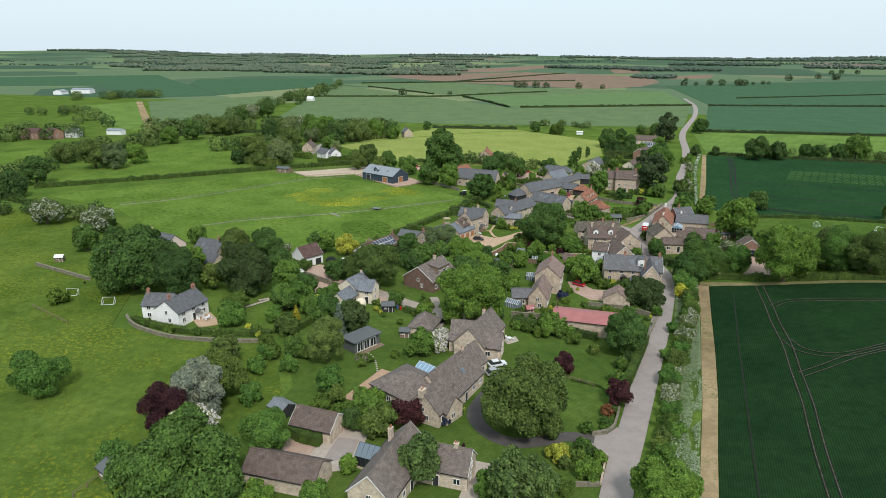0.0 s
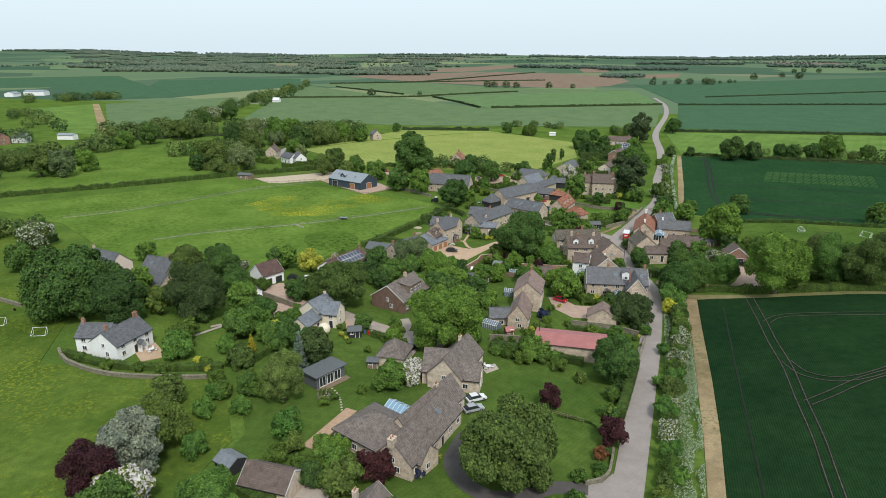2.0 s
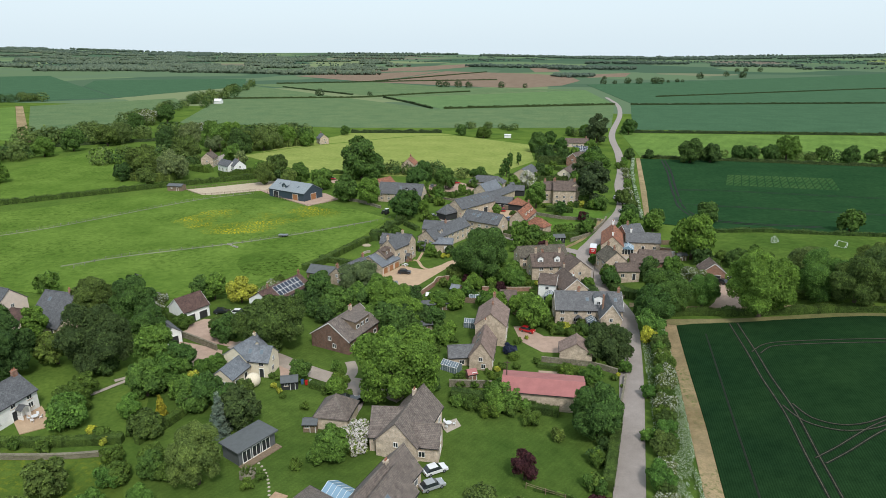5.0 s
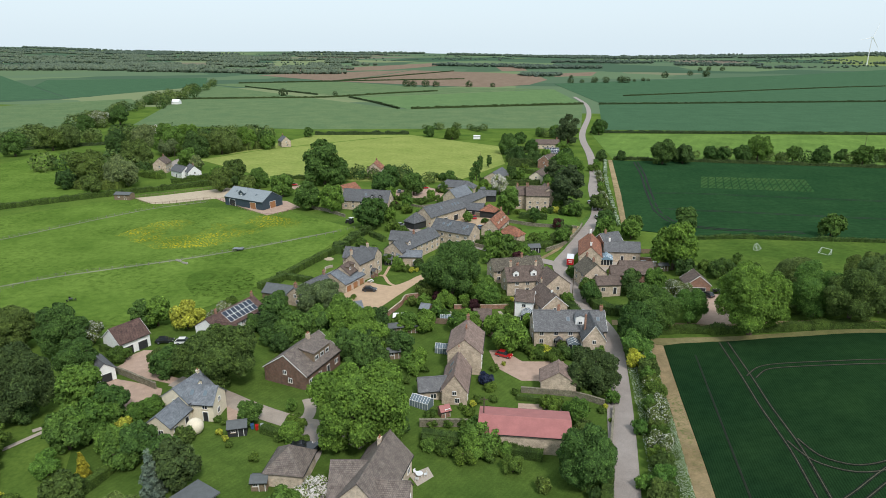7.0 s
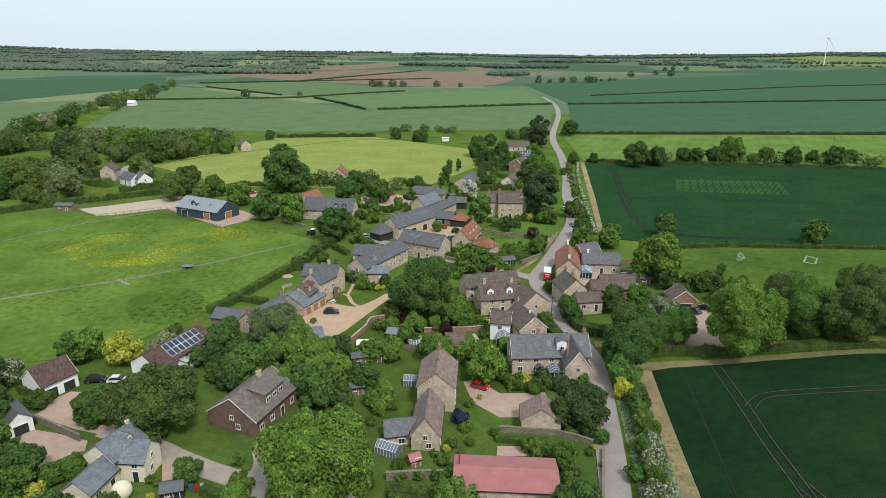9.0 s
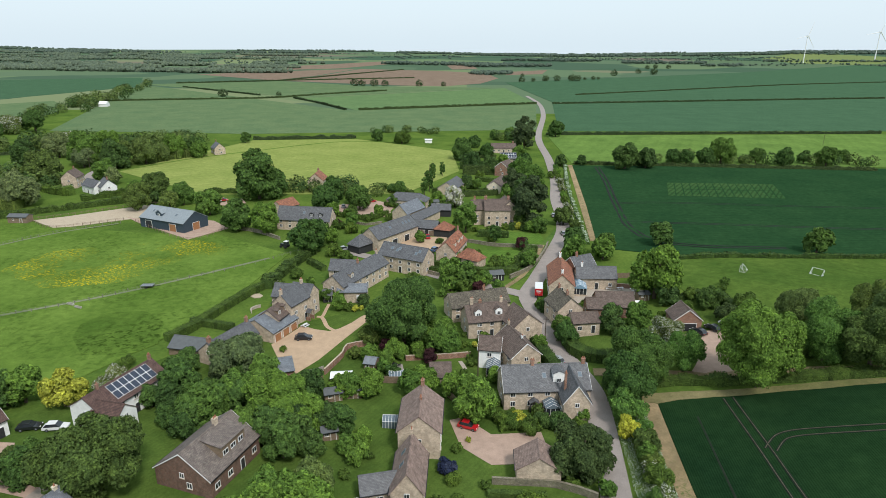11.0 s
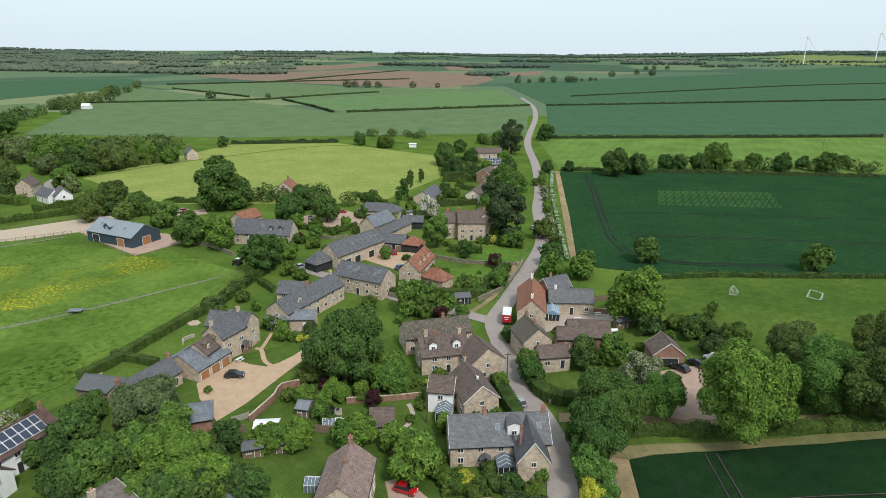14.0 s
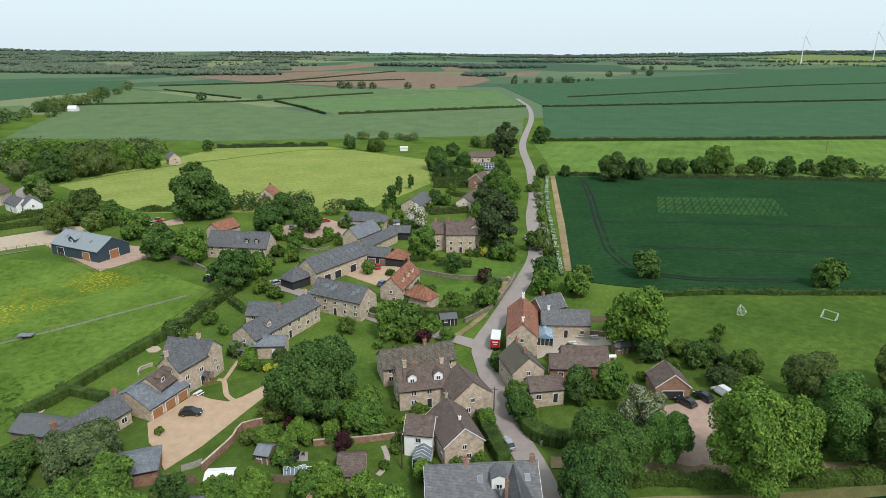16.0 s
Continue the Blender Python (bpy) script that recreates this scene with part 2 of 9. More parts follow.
def grass_mat(name, dark, light, bloom=None, amount=0.0, stripes=None, tufts=0.0):
    """Grass or crop in three scales of tone, with patches of flowers or drill rows."""
    m, nt, b = node_mat(name, 0.95)
    b.inputs["Specular IOR Level"].default_value = 0.0
    p = position(nt)
    col = ramp(nt, noise_node(nt, 0.045, 7, p, 0.62), [(0.32, dark), (0.68, light)])
    mid = ramp(nt, noise_node(nt, 0.45, 5, p), [(0.3, (0.80, 0.82, 0.8)), (0.7, (1.18, 1.15, 1.1))])
    col = mix(nt, 1.0, col, mid, "MULTIPLY")
    fine = ramp(nt, noise_node(nt, 3.5, 4, p), [(0.3, (0.84, 0.84, 0.84)), (0.7, (1.16, 1.16, 1.16))])
    col = mix(nt, 1.0, col, fine, "MULTIPLY")
    if tufts:
        where = ramp(nt, noise_node(nt, 0.03, 4, p), [(0.40, (0, 0, 0)), (0.58, (tufts,) * 3)])
        clump = ramp(nt, noise_node(nt, 0.55, 6, p, 0.7), [(0.5, (0, 0, 0)), (0.58, (1, 1, 1))])
        col = mix(nt, mix(nt, 1.0, where, clump, "MULTIPLY"), col, shade(dark, 0.55))
    if bloom:
        a = ramp(nt, noise_node(nt, 0.035, 5, p, 0.65), [(0.43, (0, 0, 0)), (0.58, (1, 1, 1))])
        c = ramp(nt, noise_node(nt, 1.1, 5, p, 0.7), [(0.50, (0, 0, 0)), (0.62, (1, 1, 1))])
        f = mix(nt, 1.0, a, c, "MULTIPLY")
        col = mix(nt, mix(nt, 1.0, f, (amount,) * 3, "MULTIPLY"), col, bloom)
    if stripes:
        spacing, angle, depth = stripes
        mp = nt.nodes.new("ShaderNodeMapping")
        mp.inputs["Rotation"].default_value = (0, 0, radians(angle))
        nt.links.new(p, mp.inputs["Vector"])
        w = nt.nodes.new("ShaderNodeTexWave")
        w.inputs["Scale"].default_value, w.inputs["Distortion"].default_value = 0.314 / spacing, 0.6
        w.inputs["Detail"].default_value = 1
        nt.links.new(mp.outputs[0], w.inputs["Vector"])
        s = ramp(nt, w.outputs["Fac"], [(0.0, (1 - depth,) * 3), (0.45, (1, 1, 1)), (1.0, (1 + depth * 0.4,) * 3)])
        col = mix(nt, 1.0, col, s, "MULTIPLY")
    nt.links.new(col, b.inputs["Base Color"])
    bump(nt, b, noise_node(nt, 2.5, 5, p), 0.5, 0.15)
    return m


MEADOW = grass_mat("buttercup_meadow", (0.051, 0.092, 0.016), (0.100, 0.149, 0.030), (0.30, 0.30, 0.025), 0.5, tufts=0.35)
LAWN = grass_mat("mown_lawn", (0.050, 0.091, 0.019), (0.090, 0.139, 0.030), stripes=(0.9, 30, 0.05), tufts=0.12)
PASTURE = grass_mat("bright_pasture", (0.074, 0.132, 0.023), (0.132, 0.206, 0.041), tufts=0.55)
YELLOWMEADOW = grass_mat("flowering_pasture", (0.074, 0.132, 0.023), (0.132, 0.206, 0.041), (0.52, 0.40, 0.012), 0.95, tufts=0.55)
HAY = grass_mat("pale_hay_meadow", (0.185, 0.235, 0.062), (0.250, 0.288, 0.085), stripes=(6, 60, 0.05))
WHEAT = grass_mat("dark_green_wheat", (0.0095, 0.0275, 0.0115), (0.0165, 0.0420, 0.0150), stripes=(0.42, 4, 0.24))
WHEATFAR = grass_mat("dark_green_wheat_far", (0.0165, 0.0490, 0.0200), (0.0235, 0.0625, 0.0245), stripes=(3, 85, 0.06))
# wheat for the farther fields, lightened and blued to carry haze in its colour
HAZYWHEAT = grass_mat("hazy_wheat_on_hill", (0.052, 0.107, 0.060), (0.064, 0.127, 0.071), stripes=(9, 85, 0.06))
SOIL = grass_mat("bare_earth_track", (0.190, 0.145, 0.080), (0.370, 0.280, 0.172), (0.095, 0.125, 0.038), 0.85)
DRYGRASS = grass_mat("trodden_headland", (0.115, 0.125, 0.045), (0.24, 0.205, 0.110))
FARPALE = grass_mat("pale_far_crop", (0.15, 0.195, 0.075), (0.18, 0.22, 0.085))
CROP = grass_mat("dull_green_crop", (0.094, 0.152, 0.076), (0.132, 0.184, 0.090), stripes=(8, 70, 0.05))
CROPLIGHT = grass_mat("fresh_green_crop", (0.090, 0.155, 0.039), (0.142, 0.229, 0.056), stripes=(8, 20, 0.05))
PLOUGH = grass_mat("ploughed_earth", (0.178, 0.130, 0.098), (0.232, 0.176, 0.135), stripes=(6, 40, 0.06))
PLAYFIELD = grass_mat("playing_field", (0.052, 0.098, 0.020), (0.094, 0.146, 0.030), tufts=0.3)
VERGE = grass_mat("rough_verge", (0.056, 0.112, 0.026), (0.118, 0.188, 0.046), tufts=0.4)


SUNLAWN = grass_mat("fine_mown_lawn", (0.068, 0.138, 0.024), (0.102, 0.178, 0.034), stripes=(1.1, 30, 0.1))
WORNPATH = grass_mat("worn_grass_path", (0.130, 0.160, 0.085), (0.215, 0.235, 0.145))
NETTLES = grass_mat("nettle_bed", (0.060, 0.112, 0.020), (0.112, 0.176, 0.033), tufts=1.0)


def ground_mat():
    """Rough grass near by, a patchwork of hedged fields far off."""
    m, nt, b = node_mat("countryside", 0.95)
    b.inputs["Specular IOR Level"].default_value = 0.0
    p = position(nt)
    near = ramp(nt, noise_node(nt, 0.05, 7, p, 0.62), [(0.32, (0.058, 0.106, 0.022)), (0.68, (0.112, 0.172, 0.034))])
    fine = ramp(nt, noise_node(nt, 1.2, 6, p), [(0.3, (0.78, 0.8, 0.78)), (0.7, (1.2, 1.16, 1.1))])
    near = mix(nt, 1.0, near, fine, "MULTIPLY")
    v = nt.nodes.new("ShaderNodeTexVoronoi")
    v.distance = "MANHATTAN"
    v.inputs["Scale"].default_value = 0.0023
    nt.links.new(p, v.inputs["Vector"])
    sep = nt.nodes.new("ShaderNodeSeparateColor")
    nt.links.new(v.outputs["Color"], sep.inputs[0])
    # far field tones include some painted haze: lighter and bluer than near grass
    far = ramp(nt, sep.outputs[0], [(0.0, (0.05, 0.095, 0.06)), (0.3, (0.10, 0.15, 0.09)), (0.55, (0.13, 0.185, 0.095)), (0.75, (0.065, 0.11, 0.07)), (0.9, (0.18, 0.225, 0.11)), (1.0, (0.16, 0.14, 0.11))])
    xyz = nt.nodes.new("ShaderNodeSeparateXYZ")
    nt.links.new(p, xyz.inputs[0])
    split = nt.nodes.new("ShaderNodeMath")
    split.operation, split.inputs[1].default_value = "GREATER_THAN", 768
    nt.links.new(xyz.outputs["Y"], split.inputs[0])
    nt.links.new(mix(nt, split.outputs[0], near, far), b.inputs["Base Color"])
    bump(nt, b, noise_node(nt, 1.5, 5, p), 0.4, 0.15)
    return m


COUNTRY = ground_mat()


# ---------------- mesh helpers ----------------
def ground_z(x, y):
    """Height of the land: a shallow dip round the lane, a rise towards the east, low hills far off."""
    z = -2.64 * math.exp(-((x - 7.2) / 40.8) ** 2 - ((y - 192) / 60) ** 2) + 2.4 * math.exp(-((x - 57.6) / 26.4) ** 2 - ((y - 134.4) / 42) ** 2)
    if x > 36 and y < 340:
        e = min(1.0, (x - 36) / 50)
        fade = 1.0 if y < 205 else (1 - 0.4 * (y - 205) / 57 if y < 262 else 0.6 * max(0.0, (340 - y) / 78))
        z += 5.2 * e * e * (3 - 2 * e) * fade
    d = math.hypot(x, y)
    if d > 2160:
        z += (d - 2160) * 0.0155 * (0.75 + 0.35 * math.sin(x * 0.00133 + 1.0) * math.sin(y * 0.00092 + x * 0.00058))
    return z


class Shape:
    """Collects faces, then becomes one mesh with face coordinates in metres."""

    def __init__(self):
        self.v, self.f = [], []

    def face(self, pts):
        n = len(self.v)
        self.v.extend(tuple(p) for p in pts)
        self.f.append(tuple(range(n, n + len(pts))))

    def solid(self, pts, faces):
        n = len(self.v)
        self.v.extend(tuple(p) for p in pts)
        self.f.extend(tuple(n + i for i in f) for f in faces)

    def box(self, x0, x1, y0, y1, z0, z1):
        p = [(x0, y0, z0), (x1, y0, z0), (x1, y1, z0), (x0, y1, z0), (x0, y0, z1), (x1, y0, z1), (x1, y1, z1), (x0, y1, z1)]
        self.solid(p, [(3, 2, 1, 0), (4, 5, 6, 7), (0, 1, 5, 4), (1, 2, 6, 5), (2, 3, 7, 6), (3, 0, 4, 7)])

    def tube(self, a, b, r0, r1, n=8):
        a, b = Vector(a), Vector(b)
        q = (b - a).to_track_quat("Z", "Y")
        ring = [q @ Vector((math.cos(i * 2 * math.pi / n), math.sin(i * 2 * math.pi / n), 0)) for i in range(n)]
        pts = [a + r * r0 for r in ring] + [b + r * r1 for r in ring]
        fs = [(i, (i + 1) % n, n + (i + 1) % n, n + i) for i in range(n)]
        fs += [tuple(range(n - 1, -1, -1)), tuple(range(n, 2 * n))]
        self.solid(pts, fs)

    def prism(self, section, x0, x1):
        """A closed section of (y, z) drawn along x."""
        n = len(section)
        pts = [(x0, y, z) for y, z in section] + [(x1, y, z) for y, z in section]
        fs = [(i, n + i, n + (i + 1) % n, (i + 1) % n) for i in range(n)]
        fs += [tuple(range(n)), tuple(range(2 * n - 1, n - 1, -1))]
        self.solid(pts, fs)

    def mesh(self, name, material):
        me = bpy.data.meshes.new(name)
        me.from_pydata(self.v, [], self.f)
        bm = bmesh.new()
        bm.from_mesh(me)
        bmesh.ops.recalc_face_normals(bm, faces=bm.faces)
        layer = bm.loops.layers.uv.new("metres")
        for f in bm.faces:
            n = f.normal
            u = Vector((-n.y, n.x, 0))
            u = u.normalized() if u.length > 1e-4 else Vector((1, 0, 0))
            w = n.cross(u)
            for lp in f.loops:
                lp[layer].uv = (lp.vert.co.dot(u), lp.vert.co.dot(w))
        bm.to_mesh(me)
        bm.free()
        me.materials.append(material)
        return me


def put(name, data, parent=None, m=None, label=""):
    ob = new(name, data)
    if parent:
        ob.parent = parent
    if m is not None:
        ob.matrix_basis = m
    return tagged(ob, label)


def part(name, shape, material, parent, label="", m=None):
    return put(name, shape.mesh(name, material), parent, m, label)


def thing(name, label, category, m, group="", kind=""):
    return tagged(put(name, None, None, m), label, category, group, kind)


def at_ground(x, y, rz=0, dz=0.0):
    return pose(x, y, ground_z(x, y) + dz, 0, 0, rz)


# ---------------- ground, fields, roads ----------------
def sheet(name, xs, ys, material, lift=0.0):
    me = bpy.data.meshes.new(name)
    pts = [(x, y, ground_z(x, y) + lift) for y in ys for x in xs]
    n = len(xs)
    fs = [(j * n + i, j * n + i + 1, (j + 1) * n + i + 1, (j + 1) * n + i) for j in range(len(ys) - 1) for i in range(n - 1)]
    me.from_pydata(pts, [], fs)
    me.materials.append(material)
    for p in me.polygons:
        p.use_smooth = True
    return new(name, me)


def spaced(lo, hi, fine_lo, fine_hi, fine, coarse):
    out, v = [], lo
    while v < hi:
        out.append(v)
        v += fine if fine_lo <= v < fine_hi else coarse
    return out + [hi]


tagged(sheet("ground", spaced(-4950, 4950, -150, 200, 6, 70), spaced(-840, 4950, -72, 400, 6, 70), COUNTRY, -0.12), "rolling green farmland reaching the horizon", "ground", kind="structure")


def cut_polygon(poly, step):
    """A polygon split into a draped net."""
    bm = bmesh.new()
    bm.faces.new([bm.verts.new((x, y, 0)) for x, y in poly])
    x0, x1 = min(p[0] for p in poly), max(p[0] for p in poly)
    y0, y1 = min(p[1] for p in poly), max(p[1] for p in poly)
    for axis, lo, hi in ((0, x0, x1), (1, y0, y1)):
        v = lo + step
        while v < hi:
            co, no = [0, 0, 0], [0, 0, 0]
            co[axis], no[axis] = v, 1
            bmesh.ops.bisect_plane(bm, geom=bm.verts[:] + bm.edges[:] + bm.faces[:], plane_co=co, plane_no=no)
            v += step
    return bm


def area(name, poly, material, lift, label, category, step=None, kind="structure", thick=0.0):
    size = max(max(p[0] for p in poly) - min(p[0] for p in poly), max(p[1] for p in poly) - min(p[1] for p in poly))
    bm = cut_polygon(poly, step or max(5.0, size / 24))
    for v in bm.verts:
        v.co.z = ground_z(v.co.x, v.co.y) + lift
    bmesh.ops.recalc_face_normals(bm, faces=bm.faces)
    if bm.faces[:] and sum(f.normal.z for f in bm.faces) < 0:
        bmesh.ops.reverse_faces(bm, faces=bm.faces)
    rim = bmesh.ops.extrude_edge_only(bm, edges=[e for e in bm.edges if e.is_boundary])
    for v in rim["geom"]:
        if isinstance(v, bmesh.types.BMVert):
            v.co.z -= 0.3
    me = bpy.data.meshes.new(name)
    bm.to_mesh(me)
    bm.free()
    me.materials.append(material)
    return tagged(new(name, me), label, category, kind=kind)


def smooth_line(pts, step=3.0):
    """Points along a rounded way through the given ones."""
    p = [Vector((x, y, 0)) for x, y in pts]
    p = [2 * p[0] - p[1]] + p + [2 * p[-1] - p[-2]]
    out = []
    for a, b, c, d in zip(p, p[1:], p[2:], p[3:]):
        n = max(2, int((c - b).length / step))
        for i in range(n):
            t = i / n
            out.append(0.5 * ((2 * b) + (c - a) * t + (2 * a - 5 * b + 4 * c - d) * t * t + (3 * b - a - 3 * c + d) * t ** 3))
    return out + [p[-2]]


def ribbon(name, pts, width, material, lift, label, category, step=3.0, kind="structure"):
    line = smooth_line(pts, step)
    verts, faces = [], []
    for i, q in enumerate(line):
        d = (line[min(i + 1, len(line) - 1)] - line[max(i - 1, 0)]).normalized()
        nrm = Vector((-d.y, d.x, 0))
        w = (width(i / (len(line) - 1)) if callable(width) else width) / 2
        for s in (-1, -0.33, 0.33, 1):
            e = q + nrm * w * s
            verts.append((e.x, e.y, ground_z(e.x, e.y) + lift + (0.03 if abs(s) < 0.5 else 0)))
        if i:
            for k in range(3):
                a = (i - 1) * 4 + k
                faces.append((a + 1, a, a + 4, a + 5))
    me = bpy.data.meshes.new(name)
    me.from_pydata(verts, [], faces)
    me.materials.append(material)
    return tagged(new(name, me), label, category, kind=kind)


CROPMID = grass_mat("mid_green_crop", (0.102, 0.172, 0.076), (0.126, 0.200, 0.086), stripes=(8, 20, 0.05))
area("field", [(33.4, 191.4), (31.6, 165), (30.1, 141), (28.3, 117.5), (26.4, 99.3), (24.6, 80), (18, -72), (228, -72), (228, 193), (80, 191), (66, 190.8), (58, 191.6), (50, 192), (45, 192.6), (38, 192.6)], WHEAT, 0.02, "dark green wheat field with tramlines", "field", 6)
area("field_margin", [(30.2, 192.4), (33.3, 191.3), (31.5, 165), (30, 141), (28.2, 117.5), (26.3, 99.3), (24.5, 80), (18.1, -72), (15.4, -72), (21.6, 80), (23.4, 98.7), (25, 115.1), (26.7, 139), (28.4, 160)], SOIL, 0.05, "bare tan strip along the wheat field", "track", 6)
area("field_margin", [(30.2, 192.5), (31.3, 195.4), (40, 195.8), (50, 194.6), (60, 193.6), (80, 193), (228, 195.6), (228, 193.1), (80, 191.1), (66, 190.9), (58, 191.7), (50, 192.1), (45, 192.7), (38, 192.7), (33.4, 191.6)], DRYGRASS, 0.05, "trodden grassy headland beside the hedge", "track", 6)
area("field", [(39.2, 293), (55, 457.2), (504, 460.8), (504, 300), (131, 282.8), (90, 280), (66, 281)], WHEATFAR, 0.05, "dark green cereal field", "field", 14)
area("field", [(56.4, 462), (55.2, 590.4), (672, 654), (672, 466.8)], CROPLIGHT, 0.05, "light green grass field", "field", 20)
area("field", [(68.4, 619.2), (96, 894), (840, 1086), (840, 678)], HAZYWHEAT, 0.06, "dark green cereal field on a rise", "field", 40)
area("field", [(98.4, 918), (60, 1380), (1740, 2820), (1500, 1272)], HAZYWHEAT, 0.2, "wide dark green cereal field", "field", 60)
area("field", [(-208.8, 420), (-174, 547.2), (-96, 559.2), (-20.4, 507.6), (-13.2, 434.4), (-39.6, 373.2), (-135.6, 366)], HAY, 0.05, "pale mown hay meadow", "field", 12)
area("field", [(-363.6, 589.2), (-624, 1236), (-150, 786), (74.4, 885.6), (50.4, 628.8), (-189.6, 583.2)], CROP, 0.06, "dull green crop field", "field", 30)
area("field", [(-138, 786), (-246, 950.4), (50.4, 1200), (74.4, 894)], CROPMID, 0.08, "fresh green crop field", "field", 30)
area("field", [(-624, 1242), (-246, 960), (48, 1212), (-183.6, 1218), (-396, 1380)], CROP, 0.1, "green crop field below the ploughed land", "field", 40)
for land in ([(-415.9, 1400.4), (-380.7, 1611.3), (-366.6, 2128.7), (-93.4, 1975.2), (30.1, 1830), (51.9, 1551.4), (9.9, 1342.8), (-58.7, 1245.1), (-148.5, 1262.2), (-267.6, 1322.5)],
             [(-701.9, 1665.2), (-586.9, 1864.6), (-379, 2126.8), (-392, 1611), (-428.3, 1410)],
             [(-738.1, 1765.8), (-787.9, 2092.4), (-572.6, 2397.5), (-361.3, 2832.3), (-296.9, 2590.5), (-439.5, 2154.9), (-645.7, 1942.3)],
             [(75.8, 1730.9), (106.2, 1959.4), (226.1, 2113.3), (180.5, 1813)],
             [(-101.8, 2409.8), (-12.5, 2516.1), (9, 2176.5), (-71.6, 2120.3)]):
    area("field", land, PLOUGH, 0.15, "brown ploughed field between hedges", "field", 50)
area("field", [(-297.2, 241.8), (-322.2, 372.1), (-321.2, 435), (-216.1, 339.7), (-199.5, 325.8)], PASTURE, 0.05, "bright green pasture", "field", 12)
area("field", [(-273.2, 223.5), (-232.7, 265.3), (-190.7, 311.1), (-135.1, 301), (-101.4, 299.1), (-69.4, 278.8), (-112.9, 227.9), (-159.6, 194.5), (-213.9, 209.7)], PASTURE, 0.02, "bright green pasture grazed short", "field", 10)
area("buttercup_patch", [(-157.6, 256.7), (-152.7, 277.5), (-133.3, 285.5), (-110.2, 293.3), (-93.8, 288.2), (-89.2, 269.1), (-99.7, 257.5), (-114.1, 248.2), (-133.4, 242.5)], YELLOWMEADOW, 0.045, "patches of yellow buttercups in the pasture", "meadow", 10)
area("field", [(-213.9, 209.7), (-159.6, 194.5), (-112.9, 227.9), (-69.4, 278.8), (-75.6, 225.4), (-93.1, 187.7), (-120.8, 175.5), (-159.6, 178)], PASTURE, 0.02, "bright green grazed pasture", "field", 10)
area("field", [(-416.3, 314.3), (-399.1, 359.4), (-346.8, 281.1), (-359.5, 269)], PASTURE, 0.05, "bright green field behind a hedge", "field", 12)
area("field", [(-1606.3, 1263.6), (-1331.4, 1529.5), (-1121.4, 1326), (-647.1, 871.8), (-726, 791.4), (-1044.9, 1021.2), (-1206, 944.2)], HAZYWHEAT, 0.1, "dark green far crop field", "field", 40)
area("field", [(-1035, 1322.7), (-750.9, 1491.4), (-594.6, 1175.5), (-641, 873.8), (-897.3, 1118)], HAZYWHEAT, 0.1, "dark green far crop field", "field", 40)
area("field", [(-652.2, 722.6), (-550.6, 876.4), (-473.5, 781.9), (-399.3, 577.8), (-405.9, 451.6)], CROP, 0.08, "dull green far crop field", "field", 30)
area("field", [(-689.2, 632.2), (-661.3, 709.1), (-412.6, 449.4), (-465.2, 459.3)], CROPLIGHT, 0.08, "green field beside a farm track", "field", 20)
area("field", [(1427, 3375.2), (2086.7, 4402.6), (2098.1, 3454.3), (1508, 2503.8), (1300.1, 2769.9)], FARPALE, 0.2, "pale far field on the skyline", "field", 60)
ribbon("farm_track", [(-664.2, 718.6), (-512.7, 560), (-402, 444.4)], 8, SOIL, 0.12, "pale straight farm track", "track", 10)
area("meadow", [(-336, -72), (-62.4, -72), (-60, 93.6), (-74.4, 112.8), (-120, 108.6), (-141.6, 144), (-168, 180), (-240, 195.6), (-336, 206.4)], MEADOW, 0.0, "rough meadow dotted with buttercups", "meadow", 8)
area("lawn", [(-58.8, 48), (4.8, 48), (8.4, 102), (12, 130.8), (15.1, 156), (17.5, 189.6), (13.2, 216), (-36, 234), (-74.4, 206.4), (-100.8, 165.6), (-74.4, 117.6), (-58.8, 96)], LAWN, 0.0, "mown garden lawns between the houses", "lawn", 6)
area("lawn", [(55, 266), (60.5, 276), (132, 278.5), (160, 262), (150, 206), (96, 206), (64.3, 226), (64.5, 242), (57, 246)], PLAYFIELD, 0.0, "mown playing field grass", "lawn", 8)
area("lawn", [(22.3, 226.8), (44.1, 228.7), (60.1, 241), (62.2, 226.4), (48.1, 222.2), (36.9, 212.8), (22.2, 215)], LAWN, 0.0, "mown garden lawn behind a hedge", "lawn", 6)

area("lawn", [(1.7, 309.5), (21, 311.4), (21.4, 296), (13, 294.6), (3.8, 294.6)], SUNLAWN, 0.012, "bright mown lawn of the old stone house", "lawn", 5)
area("lawn", [(-2.4, 287), (17.8, 289.6), (11.9, 276.5), (-1.2, 272)], SUNLAWN, 0.012, "bright mown walled lawn", "lawn", 5)

# tramlines: paired wheel marks through the crop
# near-black rut colour includes the shadow of the standing crop
TRAM = plain("shaded_wheel_ruts", (0.007, 0.013, 0.007), 0.95, spread=0.3, scale=0.8)
RUTSOIL = plain("rut_soil", (0.070, 0.066, 0.042), 0.95, spread=0.4, scale=0.8)
DRILLGAP = plain("drill_gap", (0.010, 0.017, 0.008), 0.95, spread=0.3, scale=0.8)


